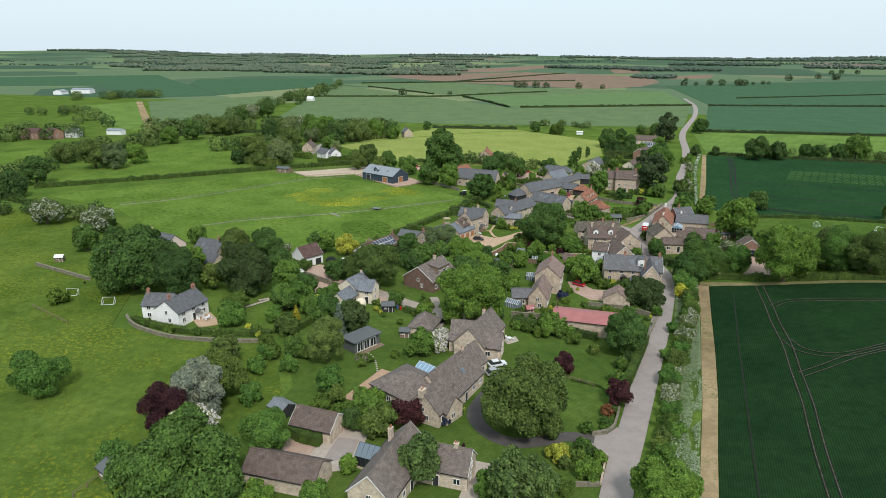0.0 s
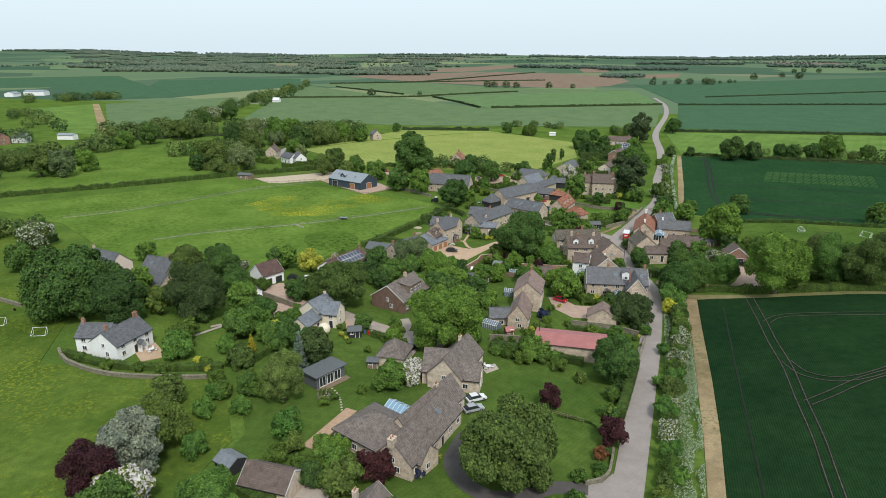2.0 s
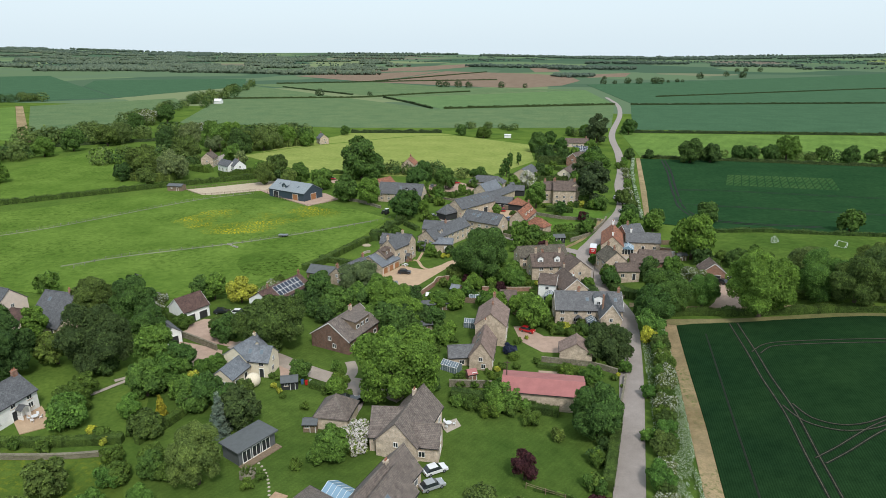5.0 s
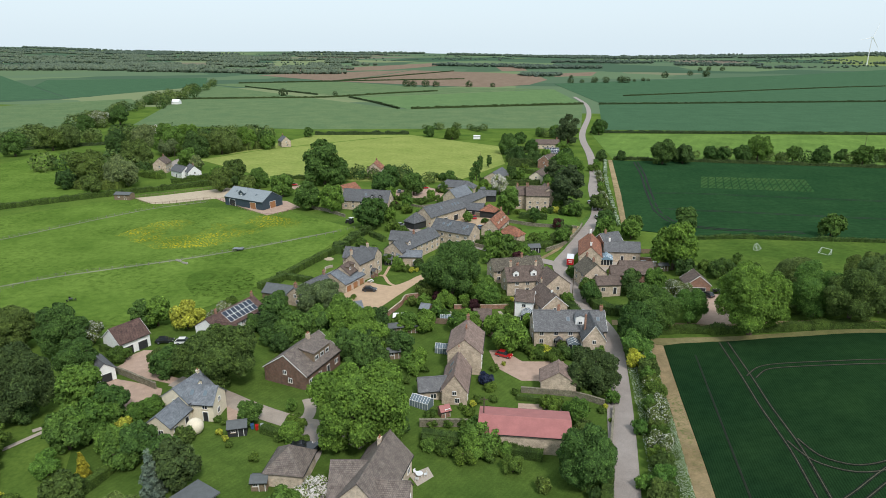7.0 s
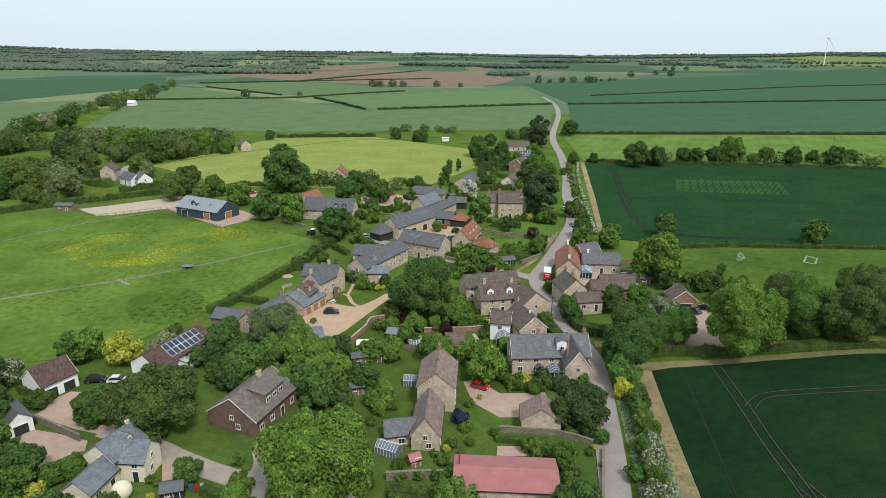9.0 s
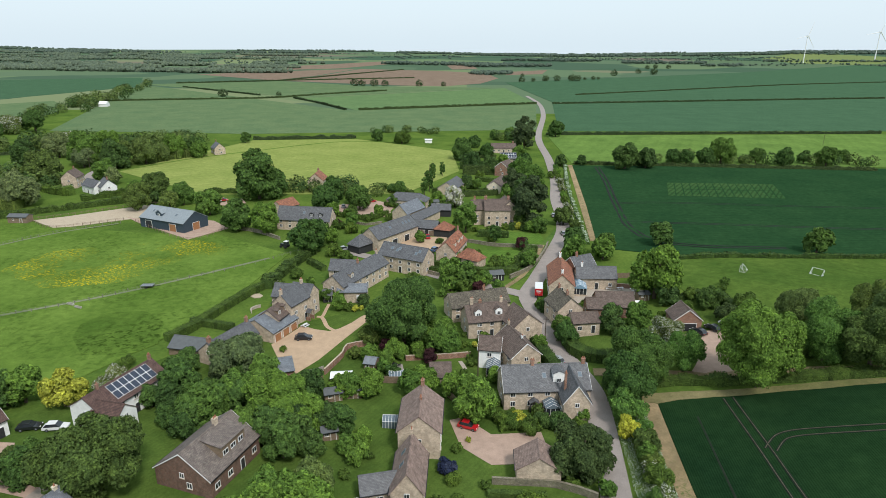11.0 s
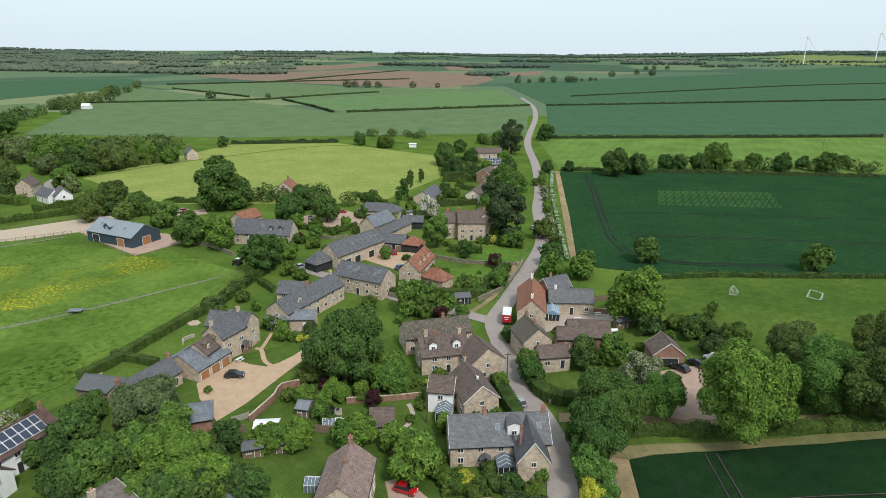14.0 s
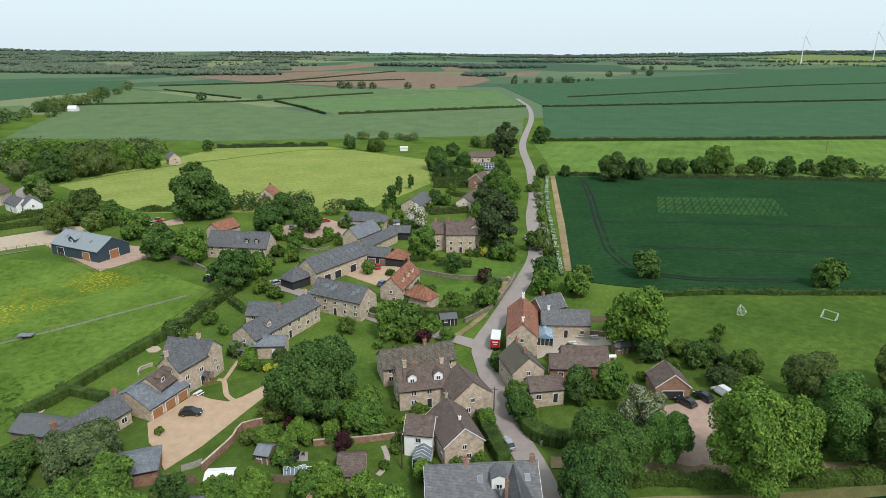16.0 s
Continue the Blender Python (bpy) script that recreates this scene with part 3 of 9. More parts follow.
def tramline(pts, gap=2.2, wide=0.55, lift=0.07, bare=True):
    line = smooth_line(pts, 6)
    for s in (-1, 1):
        side = []
        for i, q in enumerate(line):
            d = (line[min(i + 1, len(line) - 1)] - line[max(i - 1, 0)]).normalized()
            e = q + Vector((-d.y, d.x, 0)) * gap / 2 * s
            side.append((e.x, e.y))
        ribbon("tramline", side, wide * 1.5, TRAM, lift, "dark wheel marks with crop shade painted in", "tramline", 5)
        if bare:
            ribbon("tramline", side, wide * 0.5, RUTSOIL, lift + 0.05, "pale bare soil in a wheel mark", "tramline", 5)


tramline([(47.6, 191.6), (47.2, 174.0), (46.5, 160.6), (46.3, 146.0), (45.3, 131.9), (44.7, 117.5), (43.4, 102.6), (41.8, 70.0)], 1.9, 0.36)
tramline([(48.0, 173.4), (51.0, 176.6), (54.8, 177.4), (62.0, 176.8), (75.4, 176.2), (110.0, 177.0)], 1.9, 0.36)
tramline([(46.8, 148.8), (48.4, 143.0), (52.7, 139.6), (58.0, 140.0), (63.9, 143.2), (72.0, 148.5)], 1.9, 0.36)
tramline([(46.0, 130.2), (51.0, 133.5), (57.4, 138.3), (63.5, 141.9), (72.0, 146.5)], 1.9, 0.36)
ribbon("tramline", [(39.6, 186.0), (38.6, 174.7), (35.6, 143.4), (33.9, 122.2), (32.3, 102.2), (30.8, 80.0)], 0.4, DRILLGAP, 0.07, "dark gap between drill rows", "tramline", 5)
tramline([(69.6, 452.2), (66.7, 411.1), (62.2, 372), (59.2, 342.2), (57.6, 325), (58.4, 312), (62, 300), (76.9, 290.5), (105.2, 289)], 2.2, 0.75, bare=False)
tramline([(57.6, 329.5), (69.1, 326.2), (98.9, 324), (153.3, 320), (260, 318)], 2.1, 0.5, bare=False)
tramline([(63, 360.7), (82.5, 362.9), (112.3, 361.6), (161.3, 358.6), (260, 356)], 2.1, 0.36, bare=False)
PLOTS = grass_mat("trial_plots", (0.024, 0.066, 0.024), (0.046, 0.094, 0.032), stripes=(2.2, 30, 0.25))
c0, c1, c2, c3 = (Vector((*p, 0)) for p in [(90.1, 377.3), (145.7, 374.1), (154.5, 408.4), (98.6, 409)])
for i in range(14):
    for j in range(2):
        q = []
        for a, b in ((i + 0.05, j + 0.03), (i + 0.90, j + 0.03), (i + 0.90, j + 0.97), (i + 0.05, j + 0.97)):
            p = (c0.lerp(c1, a / 14)).lerp(c3.lerp(c2, a / 14), b / 2)
            q.append((p.x, p.y))
        area("trial_plot", q, PLOTS, 0.09, "lighter green trial plot in the crop", "crop plot", 12)

# roads, drives, yards
ribbon("lane", [(4.8, -72), (7.6, 48), (9.2, 82.4), (11.4, 101.6), (14.9, 130.8), (18.2, 158.8), (20.8, 189.6), (19.9, 201.6), (15.5, 217.2), (12.2, 237), (11, 248.4), (15.2, 261.6), (22, 283.2), (29.6, 310.2), (32.5, 334.3), (34.2, 367.2), (39.2, 410.4), (43.4, 477.6), (47.2, 580.8), (69, 748.8), (78.4, 888), (73.9, 1020)], 5.2, ASPHALT, 0.09, "worn grey tarmac village lane", "road")
ribbon("side_lane", [(10.2, 248.3), (3.4, 252.1), (-11.7, 258.5), (-25.3, 267.1), (-34.7, 273.6), (-55.1, 285.9)], 4.2, ASPHALT, 0.07, "narrow side lane past the barns", "road")
ribbon("side_lane", [(-196, 378), (-208, 392), (-218, 405), (-222, 416), (-223.5, 427), (-228, 441), (-234, 458)], 4.0, ASPHALT, 0.07, "narrow lane between woods and cottages", "road")
ribbon("side_lane", [(-76.5, 156.8), (-70.5, 155), (-66, 153.4), (-62.2, 151.8), (-58.6, 150.1), (-53.2, 147.9), (-48.5, 146.3), (-44.2, 145.2), (-38, 144.4), (-30, 141)], 4.2, PALELANE, 0.07, "narrow pale gravelly lane between gardens", "road")
ribbon("side_lane", [(-44.4, 145.6), (-43.6, 147.8), (-44.1, 150.9), (-45.8, 154)], 2.4, PALELANE, 0.075, "short pale drive up to the brick house", "road")
ribbon("side_lane", [(-42.7, 145.1), (-39.5, 138.7), (-39.7, 129.2)], 4.0, ASPHALT, 0.075, "narrow lane beside a small barn", "road")
ribbon("driveway", [(-18.2, 107), (-19.2, 99), (-17.5, 94.7), (-14.1, 91.6), (-10, 90.4), (-5.2, 92.2), (-1.2, 95.2), (2.4, 95.9), (4.6, 96)], 3.1, DARKTAR, 0.06, "dark curved tarmac drive", "driveway")
area("driveway", [(3.6, 97.0), (6.8, 98.5), (8.5, 101.4), (10.4, 101), (9.6, 91), (7.2, 91.5), (4.2, 94.4)], ASPHALT, 0.066, "worn tarmac mouth of the drive", "driveway", 3)
area("driveway", [(-54.3, 210.9), (-52.9, 213.6), (-50.2, 220.4), (-49.9, 222.1), (-45.8, 220.2), (-41.8, 219.5), (-39.6, 221.5), (-37.2, 225.2), (-35.5, 229), (-33.1, 232.4), (-31.7, 230.1), (-33.7, 225.6), (-36.7, 217.4), (-41.1, 204.6), (-44.6, 197.7), (-45.9, 199.2), (-47, 201.7), (-51, 204.9)], GRAVEL, 0.06, "buff gravel drive in front of the stone house", "driveway", 5)
area("courtyard", [(-28.3, 296.9), (-19.4, 300.1), (-16.4, 292.2), (-19.4, 284.6), (-27.2, 292.7)], GRAVEL, 0.06, "buff gravel barn courtyard", "yard", 6)
area("courtyard", [(-52.2, 341), (-44.8, 351.8), (-39.8, 332), (-48.3, 329.9)], PINKGRAVEL, 0.06, "pink gravel yard between barns", "yard", 6)
area("courtyard", [(-72.4, 347), (-55.6, 353.8), (-46, 341.8), (-55.2, 333.7), (-67, 336.9)], PINKGRAVEL, 0.06, "gravel yard with parked cars", "yard", 6)
area("courtyard", [(-123.6, 347.9), (-115, 358.9), (-109.9, 350.3), (-117.9, 344.8)], PINKGRAVEL, 0.06, "gravel parking by the hay meadow", "yard", 6)
area("yard", [(-91.9, 156.2), (-85, 155.2), (-77.5, 153.4), (-76.1, 150.3), (-75.3, 145.4), (-77.4, 143.4), (-82, 145), (-88.6, 150.2)], PINKGRAVEL, 0.06, "pinkish gravel yard below a wall", "yard", 5)
area("yard", [(-93.6, 165.6), (-91.5, 169.4), (-88.6, 169.4), (-85.2, 163.8), (-78.7, 157.6), (-83, 157.2), (-88.9, 159.5), (-92, 162)], PINKGRAVEL, 0.06, "gravel forecourt of the white garage", "yard", 5)
area("yard", [(-45.0, 77.2), (-43.2, 85.5), (-36.6, 86.1), (-34.7, 74.5), (-39.1, 72.4), (-43, 74.8)], PAVING, 0.06, "pale paved forecourt between garages", "yard", 5)
area("yard", [(-41.4, 82.3), (-37.2, 82.7), (-36.2, 76.5), (-40.9, 75.2)], ASPHALT, 0.068, "grey tarmac parking set in the paving", "yard", 5)
area("yard", [(-50.5, 74.8), (-50.4, 79.2), (-43.7, 79.8), (-44, 75.5)], PINKGRAVEL, 0.065, "pale pink gravel patch", "yard", 5)
area("driveway", [(-15.4, 83.2), (-11.9, 83.2), (-12, 74.1), (-15.3, 73.1)], PAVING, 0.06, "pale paved drive", "driveway", 5)
deck_turn = math.degrees(math.atan2(13.6, 3.0))
timber_deck = tagged(new("timber_deck"), "long orange-brown timber deck beside the lawn", "deck", kind="structure")
timber_deck.matrix_world = pose(-44.4, 101.8, ground_z(-44.4, 101.8), 0, 0, deck_turn)
for i in range(7):
    board = bpy.data.meshes.new("plank")
    y0, y1 = -1.75 + i * 0.36, -1.75 + i * 0.36 + 0.34
    board.from_pydata([(x, y, z) for z in (-0.5, 0.16) for x, y in ((-7, y0), (7, y0), (7, y1), (-7, y1))], [], [(0, 3, 2, 1), (4, 5, 6, 7), (0, 1, 5, 4), (1, 2, 6, 5), (2, 3, 7, 6), (3, 0, 4, 7)])
    board.materials.append(DECKWOOD)
    ob = new("plank", board)
    ob.parent = timber_deck
area("terrace", [(24.1, 251.1), (32.6, 255.7), (47, 254.6), (45.4, 248.8), (37.2, 248.1), (29.1, 245.1), (23.9, 242.3)], PAVING, 0.07, "pale paved inn terrace", "terrace", 5)
area("driveway", [(46.6, 221.5), (56.6, 222.5), (57.4, 217), (55.1, 211.8), (52.4, 204), (52.6, 200.4), (43.4, 202.4), (46.4, 207), (48.3, 212)], PINKGRAVEL, 0.06, "pinkish gravel drive by a brick garage", "driveway", 5)
ribbon("track", [(22.6, 205.1), (30.7, 204.4), (39.8, 203.2), (50.6, 200.8), (64.3, 198.6), (78.8, 196.6), (100, 196.4)], 3.2, SOIL, 0.05, "tan gravel track behind the hedge", "track")
area("yard", [(-9.8, 184), (-6.8, 185.4), (-1.6, 180), (8.2, 181.5), (9.4, 172), (-1.8, 170.5), (-7.4, 175.5)], PINKGRAVEL, 0.06, "bare gravel parking beside a stone garage", "yard", 5)
area("yard", [(-2.4, 160.5), (7, 161.2), (6.8, 158.4), (-2.5, 157.3)], PINKGRAVEL, 0.06, "bare earth bed in a walled garden", "yard", 5)
area("patio", [(-102.2, 118.6), (-101.2, 124.5), (-93.6, 119), (-97.7, 115.2)], GRAVEL, 0.06, "gravel patio beside the farmhouse", "patio", 5)
ribbon("path", [(-94.4, 129.9), (-91.1, 136.1), (-86.7, 144.4)], 1.1, PAVING, 0.06, "narrow pale garden path", "path")
ribbon("path", [(-45.8, 236.4), (-45.7, 231.7), (-45.7, 228.2), (-46.2, 227.3)], 0.9, GRAVEL, 0.07, "curved buff path along a flower bed", "path")
ribbon("path", [(-47.2, 227.8), (-45.6, 227.3), (-44.2, 224.4), (-42.8, 221.7), (-40.6, 219.9)], 1.1, GRAVEL, 0.07, "curved buff path to a front door", "path")
area("patio", [(-20.9, 133.5), (-17.9, 136.1), (-16.6, 133.7), (-18.9, 130.8)], PAVING, 0.06, "small paved patio", "patio", 5)
area("sand_school", [(-187, 315.5), (-172, 305.5), (-166.5, 306.8), (-159.9, 311.5), (-147, 321), (-140.5, 329.5), (-141, 336), (-149.5, 344), (-153.5, 343.6), (-165.3, 333), (-177, 322.5)], SAND, 0.05, "pale sand riding school", "riding school", 8)
area("yard", [(-147, 321), (-152.2, 323.6), (-143.5, 316), (-111.7, 293.2), (-102.4, 308.9), (-112.5, 319.4), (-125, 322)], PINKGRAVEL, 0.055, "brick apron round the dark barn", "yard", 6)
area("verge", [(21.3, 299.9), (30.9, 323.9), (27.3, 305.6), (20.3, 283), (13.8, 265), (7.7, 258), (6.9, 260.6)], VERGE, 0.03, "rough grass verge", "verge", 6)

for way in ([(-161.1, 199.5), (-147.8, 212), (-122.6, 229.6), (-109.4, 239.6), (-94.4, 253.6), (-74.8, 274)], [(-221, 217), (-200, 240), (-170, 292.8), (-149.5, 313)]):
    ribbon("path", way, 1.3, WORNPATH, 0.06, "worn greyish path beside the pasture fence", "path")
area("nettle_patch", [(-104.5, 211.5), (-107, 219), (-104.2, 226.5), (-94.6, 228.4), (-86, 221.5), (-81.8, 209.5), (-86, 203.2), (-97, 203)], NETTLES, 0.04, "rough dark green nettles in the pasture", "meadow", 6)
for x, y, turn in ((-117.6, 231.4, -22), (-114.2, 229.4, -22)):
    trough = thing("water_trough", "weathered grey water trough beside the pasture fence", "trough", at_ground(x, y, turn) @ Matrix.Scale(0.75, 4), "water troughs")
    s = Shape()
    s.box(-1.6, 1.6, -0.4, 0.4, -0.1, 0.18)
    part("base", s, GREYTIMBER, trough)
    for side in (-1, 1):
        s = Shape()
        s.box(-1.6, 1.6, side * 0.4 - 0.07, side * 0.4 + 0.07, 0.18, 0.62)
        part("side_panel", s, GREYTIMBER, trough)
        s = Shape()
        s.box(side * 1.53 - 0.07, side * 1.53 + 0.07, -0.33, 0.33, 0.18, 0.62)
        part("end_panel", s, GREYTIMBER, trough)

# cow parsley and nettles between lane and field
rng = random.Random(3)
s = Shape()
FIELD_EDGE = smooth_line([(21.4, 74.4), (23.1, 98.7), (24.7, 115.1), (26.5, 139), (28.2, 162), (29.9, 190)], 1.0)
parsley_spots = []
for q in FIELD_EDGE:
    for _ in range(370):
        off = 6.4 * rng.random() ** 1.4
        y = q.y + rng.uniform(-0.6, 0.6)
        patch = noise.noise(Vector((off * 0.45, y * 0.16, 7.0))) + 0.5 * noise.noise(Vector((off * 1.3, y * 0.7, 3.0)))
        if patch > 0.20 + 0.05 * off:
            continue
        h = rng.uniform(0.2, 1.1) * (0.75 - 0.5 * patch)
        parsley_spots.append((q.x - off, y, max(0.1, h)))

area("field_margin", [(53, 457.7), (55.6, 457.8), (46.5, 354.5), (40.9, 300.7), (38.7, 300.6)], SOIL, 0.06, "bare tan strip beside the cereal field", "track", 8)

area("driveway", [(-62.2, 151.2), (-59.7, 151.7), (-50.9, 148.9), (-43.9, 147.5), (-40.1, 145.5), (-42.6, 143.8), (-48.3, 145.1), (-53.2, 146.5), (-54.6, 143.6), (-58.4, 143.9)], PINKGRAVEL, 0.055, "pinkish gravel drive beside the cream cottage", "driveway", 5)
ribbon("track", [(-92.5, 162), (-86.5, 159.6), (-81.7, 157.9), (-76.7, 156.8), (-72.6, 154.8)], 2.6, PINKGRAVEL, 0.05, "narrow gravel track past the garage", "track")
ribbon("path", [(-93.3, 135.9), (-91.6, 137.7), (-89.1, 139.9), (-87.4, 142.6)], 1.2, PAVING, 0.06, "narrow paved path across a lawn", "path")
area("courtyard", [(-34, 301.9), (-15.1, 302.4), (-15.7, 290.7), (-21, 285.4), (-31.9, 293.6)], GRAVEL, 0.062, "buff gravel courtyard between barns", "yard", 5)
area("courtyard", [(-60.6, 352.2), (-53.4, 360.9), (-40.5, 350.7), (-42.6, 330.6), (-53, 329.4)], PINKGRAVEL, 0.062, "pinkish gravel yard with parked cars", "yard", 5)
ribbon("path", [(20.3, 294.6), (15.7, 278.1), (10.7, 263.7), (4.4, 253)], 1.6, SOIL, 0.06, "tan footpath beside the lane verge", "path")
area("patio", [(-25.6, 204.8), (-21.6, 205.2), (-21, 202.7), (-24.5, 202)], ASPHALT, 0.06, "grey slab patio with garden table", "patio", 4)
area("patio", [(-80.4, 213.5), (-80.3, 215.6), (-78.5, 215.9), (-77, 214.9), (-76.8, 213.3), (-78.3, 212.6)], SAND, 0.06, "round sandy patio on a lawn", "patio", 4)
area("patio", [(-69.6, 240.2), (-69.5, 242), (-67.6, 242.4), (-66.2, 241), (-66.5, 239.5), (-68.2, 239.1)], SAND, 0.06, "small round patio with bench", "patio", 4)
ribbon("path", [(-8.2, 208.4), (-7, 205.2), (-7.2, 202.1), (-8.1, 200.2)], 1.0, PAVING, 0.06, "curved stone garden path", "path")
area("yard", [(-43, 83.5), (-37.1, 86), (-35.4, 79.5), (-38.4, 76.5), (-42.2, 75.4)], PAVING, 0.055, "beige paved forecourt edge", "yard", 5)

ribbon("track", [(-210.8, 420), (-184.2, 465.9), (-150.6, 503), (-128.4, 526.8), (-101.6, 545.6), (-69.2, 544.8), (-18.4, 532.7)], 2.5, PASTURE, 0.08, "green mown path across the hay meadow", "track")

area("patio", [(-69.7, 189.4), (-66, 190.7), (-62.8, 187.6), (-65.6, 185.3)], PAVING, 0.06, "pale round stone patio behind the white house", "patio", 4)


# ---------------- buildings ----------------
WINDOW_SHAPES = {}


def window_meshes(w, h):
    key = (w, h)
    if key not in WINDOW_SHAPES:
        fr, gl, si = Shape(), Shape(), Shape()
        t = 0.07
        for x0, x1, z0, z1 in ((-w / 2, -w / 2 + t, 0, h), (w / 2 - t, w / 2, 0, h), (-w / 2 + t, w / 2 - t, 0, t), (-w / 2 + t, w / 2 - t, h - t, h), (-0.035, 0.035, t, h - t)):
            fr.box(x0, x1, -0.06, 0.06, z0, z1)
        gl.box(-w / 2 + 0.02, w / 2 - 0.02, -0.015, 0.03, 0.02, h - 0.02)
        si.box(-w / 2 - 0.1, w / 2 + 0.1, -0.14, 0.05, -0.09, -0.003)
        WINDOW_SHAPES[key] = (fr.mesh("window", PAINT), gl.mesh("pane", GLASS), si.mesh("window_sill", STONE))
    return WINDOW_SHAPES[key]


def hoist(parent, m):
    """Hang a piece on the house itself, at the place that it has on one of its walls or roofs."""
    if parent.parent:
        return parent.parent, parent.matrix_basis @ m
    return parent, m


def window(parent, x, y, z, turn, w=1.0, h=1.15):
    fr, gl, si = window_meshes(w, h)
    parent, m = hoist(parent, pose(x, y, z, 0, 0, turn))
    ob = put("window", fr, parent, m)
    put("pane", gl, ob)
    put("window_sill", si, ob)
    return ob


DOOR_SHAPES = {}


def door(parent, x, y, turn, w=0.95, h=2.05, material=None):
    key = (w, h, material.name if material else "")
    if key not in DOOR_SHAPES:
        leaf, fr, hd = Shape(), Shape(), Shape()
        leaf.box(-w / 2, w / 2, -0.04, 0.03, 0, h)
        bd = Shape()
        n = max(2, round(w / 0.45))
        bd.box(-w / n * 0.42, w / n * 0.42, -0.065, -0.041, 0.1, h - 0.1)
        for x0, x1, z0, z1 in ((-w / 2 - 0.1, -w / 2, 0, h + 0.1), (w / 2, w / 2 + 0.1, 0, h + 0.1), (-w / 2, w / 2, h, h + 0.1)):
            fr.box(x0, x1, -0.08, 0.05, z0, z1)
        hd.box(w / 2 - 0.16, w / 2 - 0.08, -0.11, -0.06, 0.98, 1.06)
        DOOR_SHAPES[key] = (leaf.mesh("door", material or DARKWOOD), fr.mesh("door_frame", PAINT), hd.mesh("door_handle", IRON), bd.mesh("board", material or DARKWOOD), n)
    leaf, fr, hd, bd, n = DOOR_SHAPES[key]
    parent, m = hoist(parent, pose(x, y, 0, 0, 0, turn))
    ob = put("door", leaf, parent, m)
    for i in range(n):
        put("board", bd, ob, pose(-w / 2 + (i + 0.5) * w / n, 0, 0))
    put("door_frame", fr, ob)
    put("door_handle", hd, ob)
    return ob


def roof_height(w, y):
    """Height of a wing's roof surface above its floor at the distance y from the ridge line."""
    return w["ridge"] - (w["ridge"] - w["eave"]) * abs(y) / (w["W"] / 2)


def wing(parent, spec, wall_mat, roof_mat, base, hip=False, glazed=True, trim=None):
    """One block under one roof: walls, roof slab, ridge tiles, gutters, windows. Its front looks along -y."""
    x, y, rot, L, W, eave, ridge = spec
    m = Matrix.Translation((x - base[0], y - base[1], 0)) @ pose(0, 0, 0, 0, 0, rot)
    w = dict(L=L, W=W, eave=eave, ridge=ridge, m=m)
    body = Shape()
    h, d = W / 2, L / 2
    if hip:
        body.box(-d, d, -h, h, -1.2, eave + 0.02)
    else:
        body.prism([(-h, -1.2), (h, -1.2), (h, eave + 0.02), (0, ridge - 0.05), (-h, eave + 0.02)], -d, d)
    w["wall"] = part("wall", body, wall_mat, parent, m=m)
    sl = (ridge - eave) / h
    ov, og, th = 0.32, 0.18, 0.16
    r = Shape()
    ez = eave - ov * sl
    if hip:
        k = max(0.3, d - h)
        e = [(-d - ov, -h - ov), (d + ov, -h - ov), (d + ov, h + ov), (-d - ov, h + ov)]
        pts = [(a, b, ez) for a, b in e] + [(a, b, ez + th) for a, b in e] + [(-k, 0, ridge + th), (k, 0, ridge + th)]
        r.solid(pts, [(3, 2, 1, 0), (0, 1, 5, 4), (1, 2, 6, 5), (2, 3, 7, 6), (3, 0, 4, 7), (4, 5, 9, 8), (5, 6, 9), (6, 7, 8, 9), (7, 4, 8)])
        rk = k
    else:
        r.prism([(-h - ov, ez), (-h - ov, ez + th), (0, ridge + th), (h + ov, ez + th), (h + ov, ez), (0, ridge)], -d - og, d + og)
        rk = d + og
    w["roof"] = part("roof", r, roof_mat, parent, m=m)
    c = Shape()
    c.prism([(-0.17, ridge + th - 0.05), (-0.07, ridge + th + 0.07), (0.07, ridge + th + 0.07), (0.17, ridge + th - 0.05)], -rk - 0.01, rk + 0.01)
    part("ridge_tiles", c, roof_mat, w["roof"])
    for s in (-1, 1):
        g = Shape()
        g.prism([(s * (h + ov + 0.005), ez + 0.02), (s * (h + ov + 0.115), ez + 0.03), (s * (h + ov + 0.115), ez + 0.12), (s * (h + ov + 0.005), ez + 0.12)], -d - og, d + og)
        part("gutter", g, IRON, w["roof"])
    if trim and not hip:
        for s in (-1, 1):
            t = Shape()
            x0, x1 = (d + og + 0.004, d + og + 0.05) if s > 0 else (-d - og - 0.05, -d - og - 0.004)
            t.prism([(-h - ov, ez - 0.04), (-h - ov, ez + th), (0, ridge + th), (h + ov, ez + th), (h + ov, ez - 0.04), (0, ridge - 0.06)], x0, x1)
            part("bargeboard", t, trim, w["roof"])
    if glazed:
        n = max(1, int(L / 3.1))
        for s, turn in ((-1, 0), (1, 180)):
            for i in range(n):
                u = (i + 0.5) / n * L - d
                if s < 0 and i == n // 2 and L > 6:
                    door(w["wall"], u, s * (h + 0.02), turn)
                else:
                    window(w["wall"], u, s * (h + 0.03), 0.95, turn, 1.2 if eave < 3.5 else 1.05)
                if eave > 3.7:
                    window(w["wall"], u, s * (h + 0.03), min(3.1, eave - 1.15), turn, 1.05, 1.0)
        for s, turn in ((-1, -90), (1, 90)):
            if W > 4.5:
                window(w["wall"], s * (d + 0.03), -0.12 * W, 0.95, turn)
                if ridge > 5.6 and not hip:
                    window(w["wall"], s * (d + 0.03), 0, 3.1 if eave > 3.7 else 2.7, turn, 0.9, 1.0)
    return w


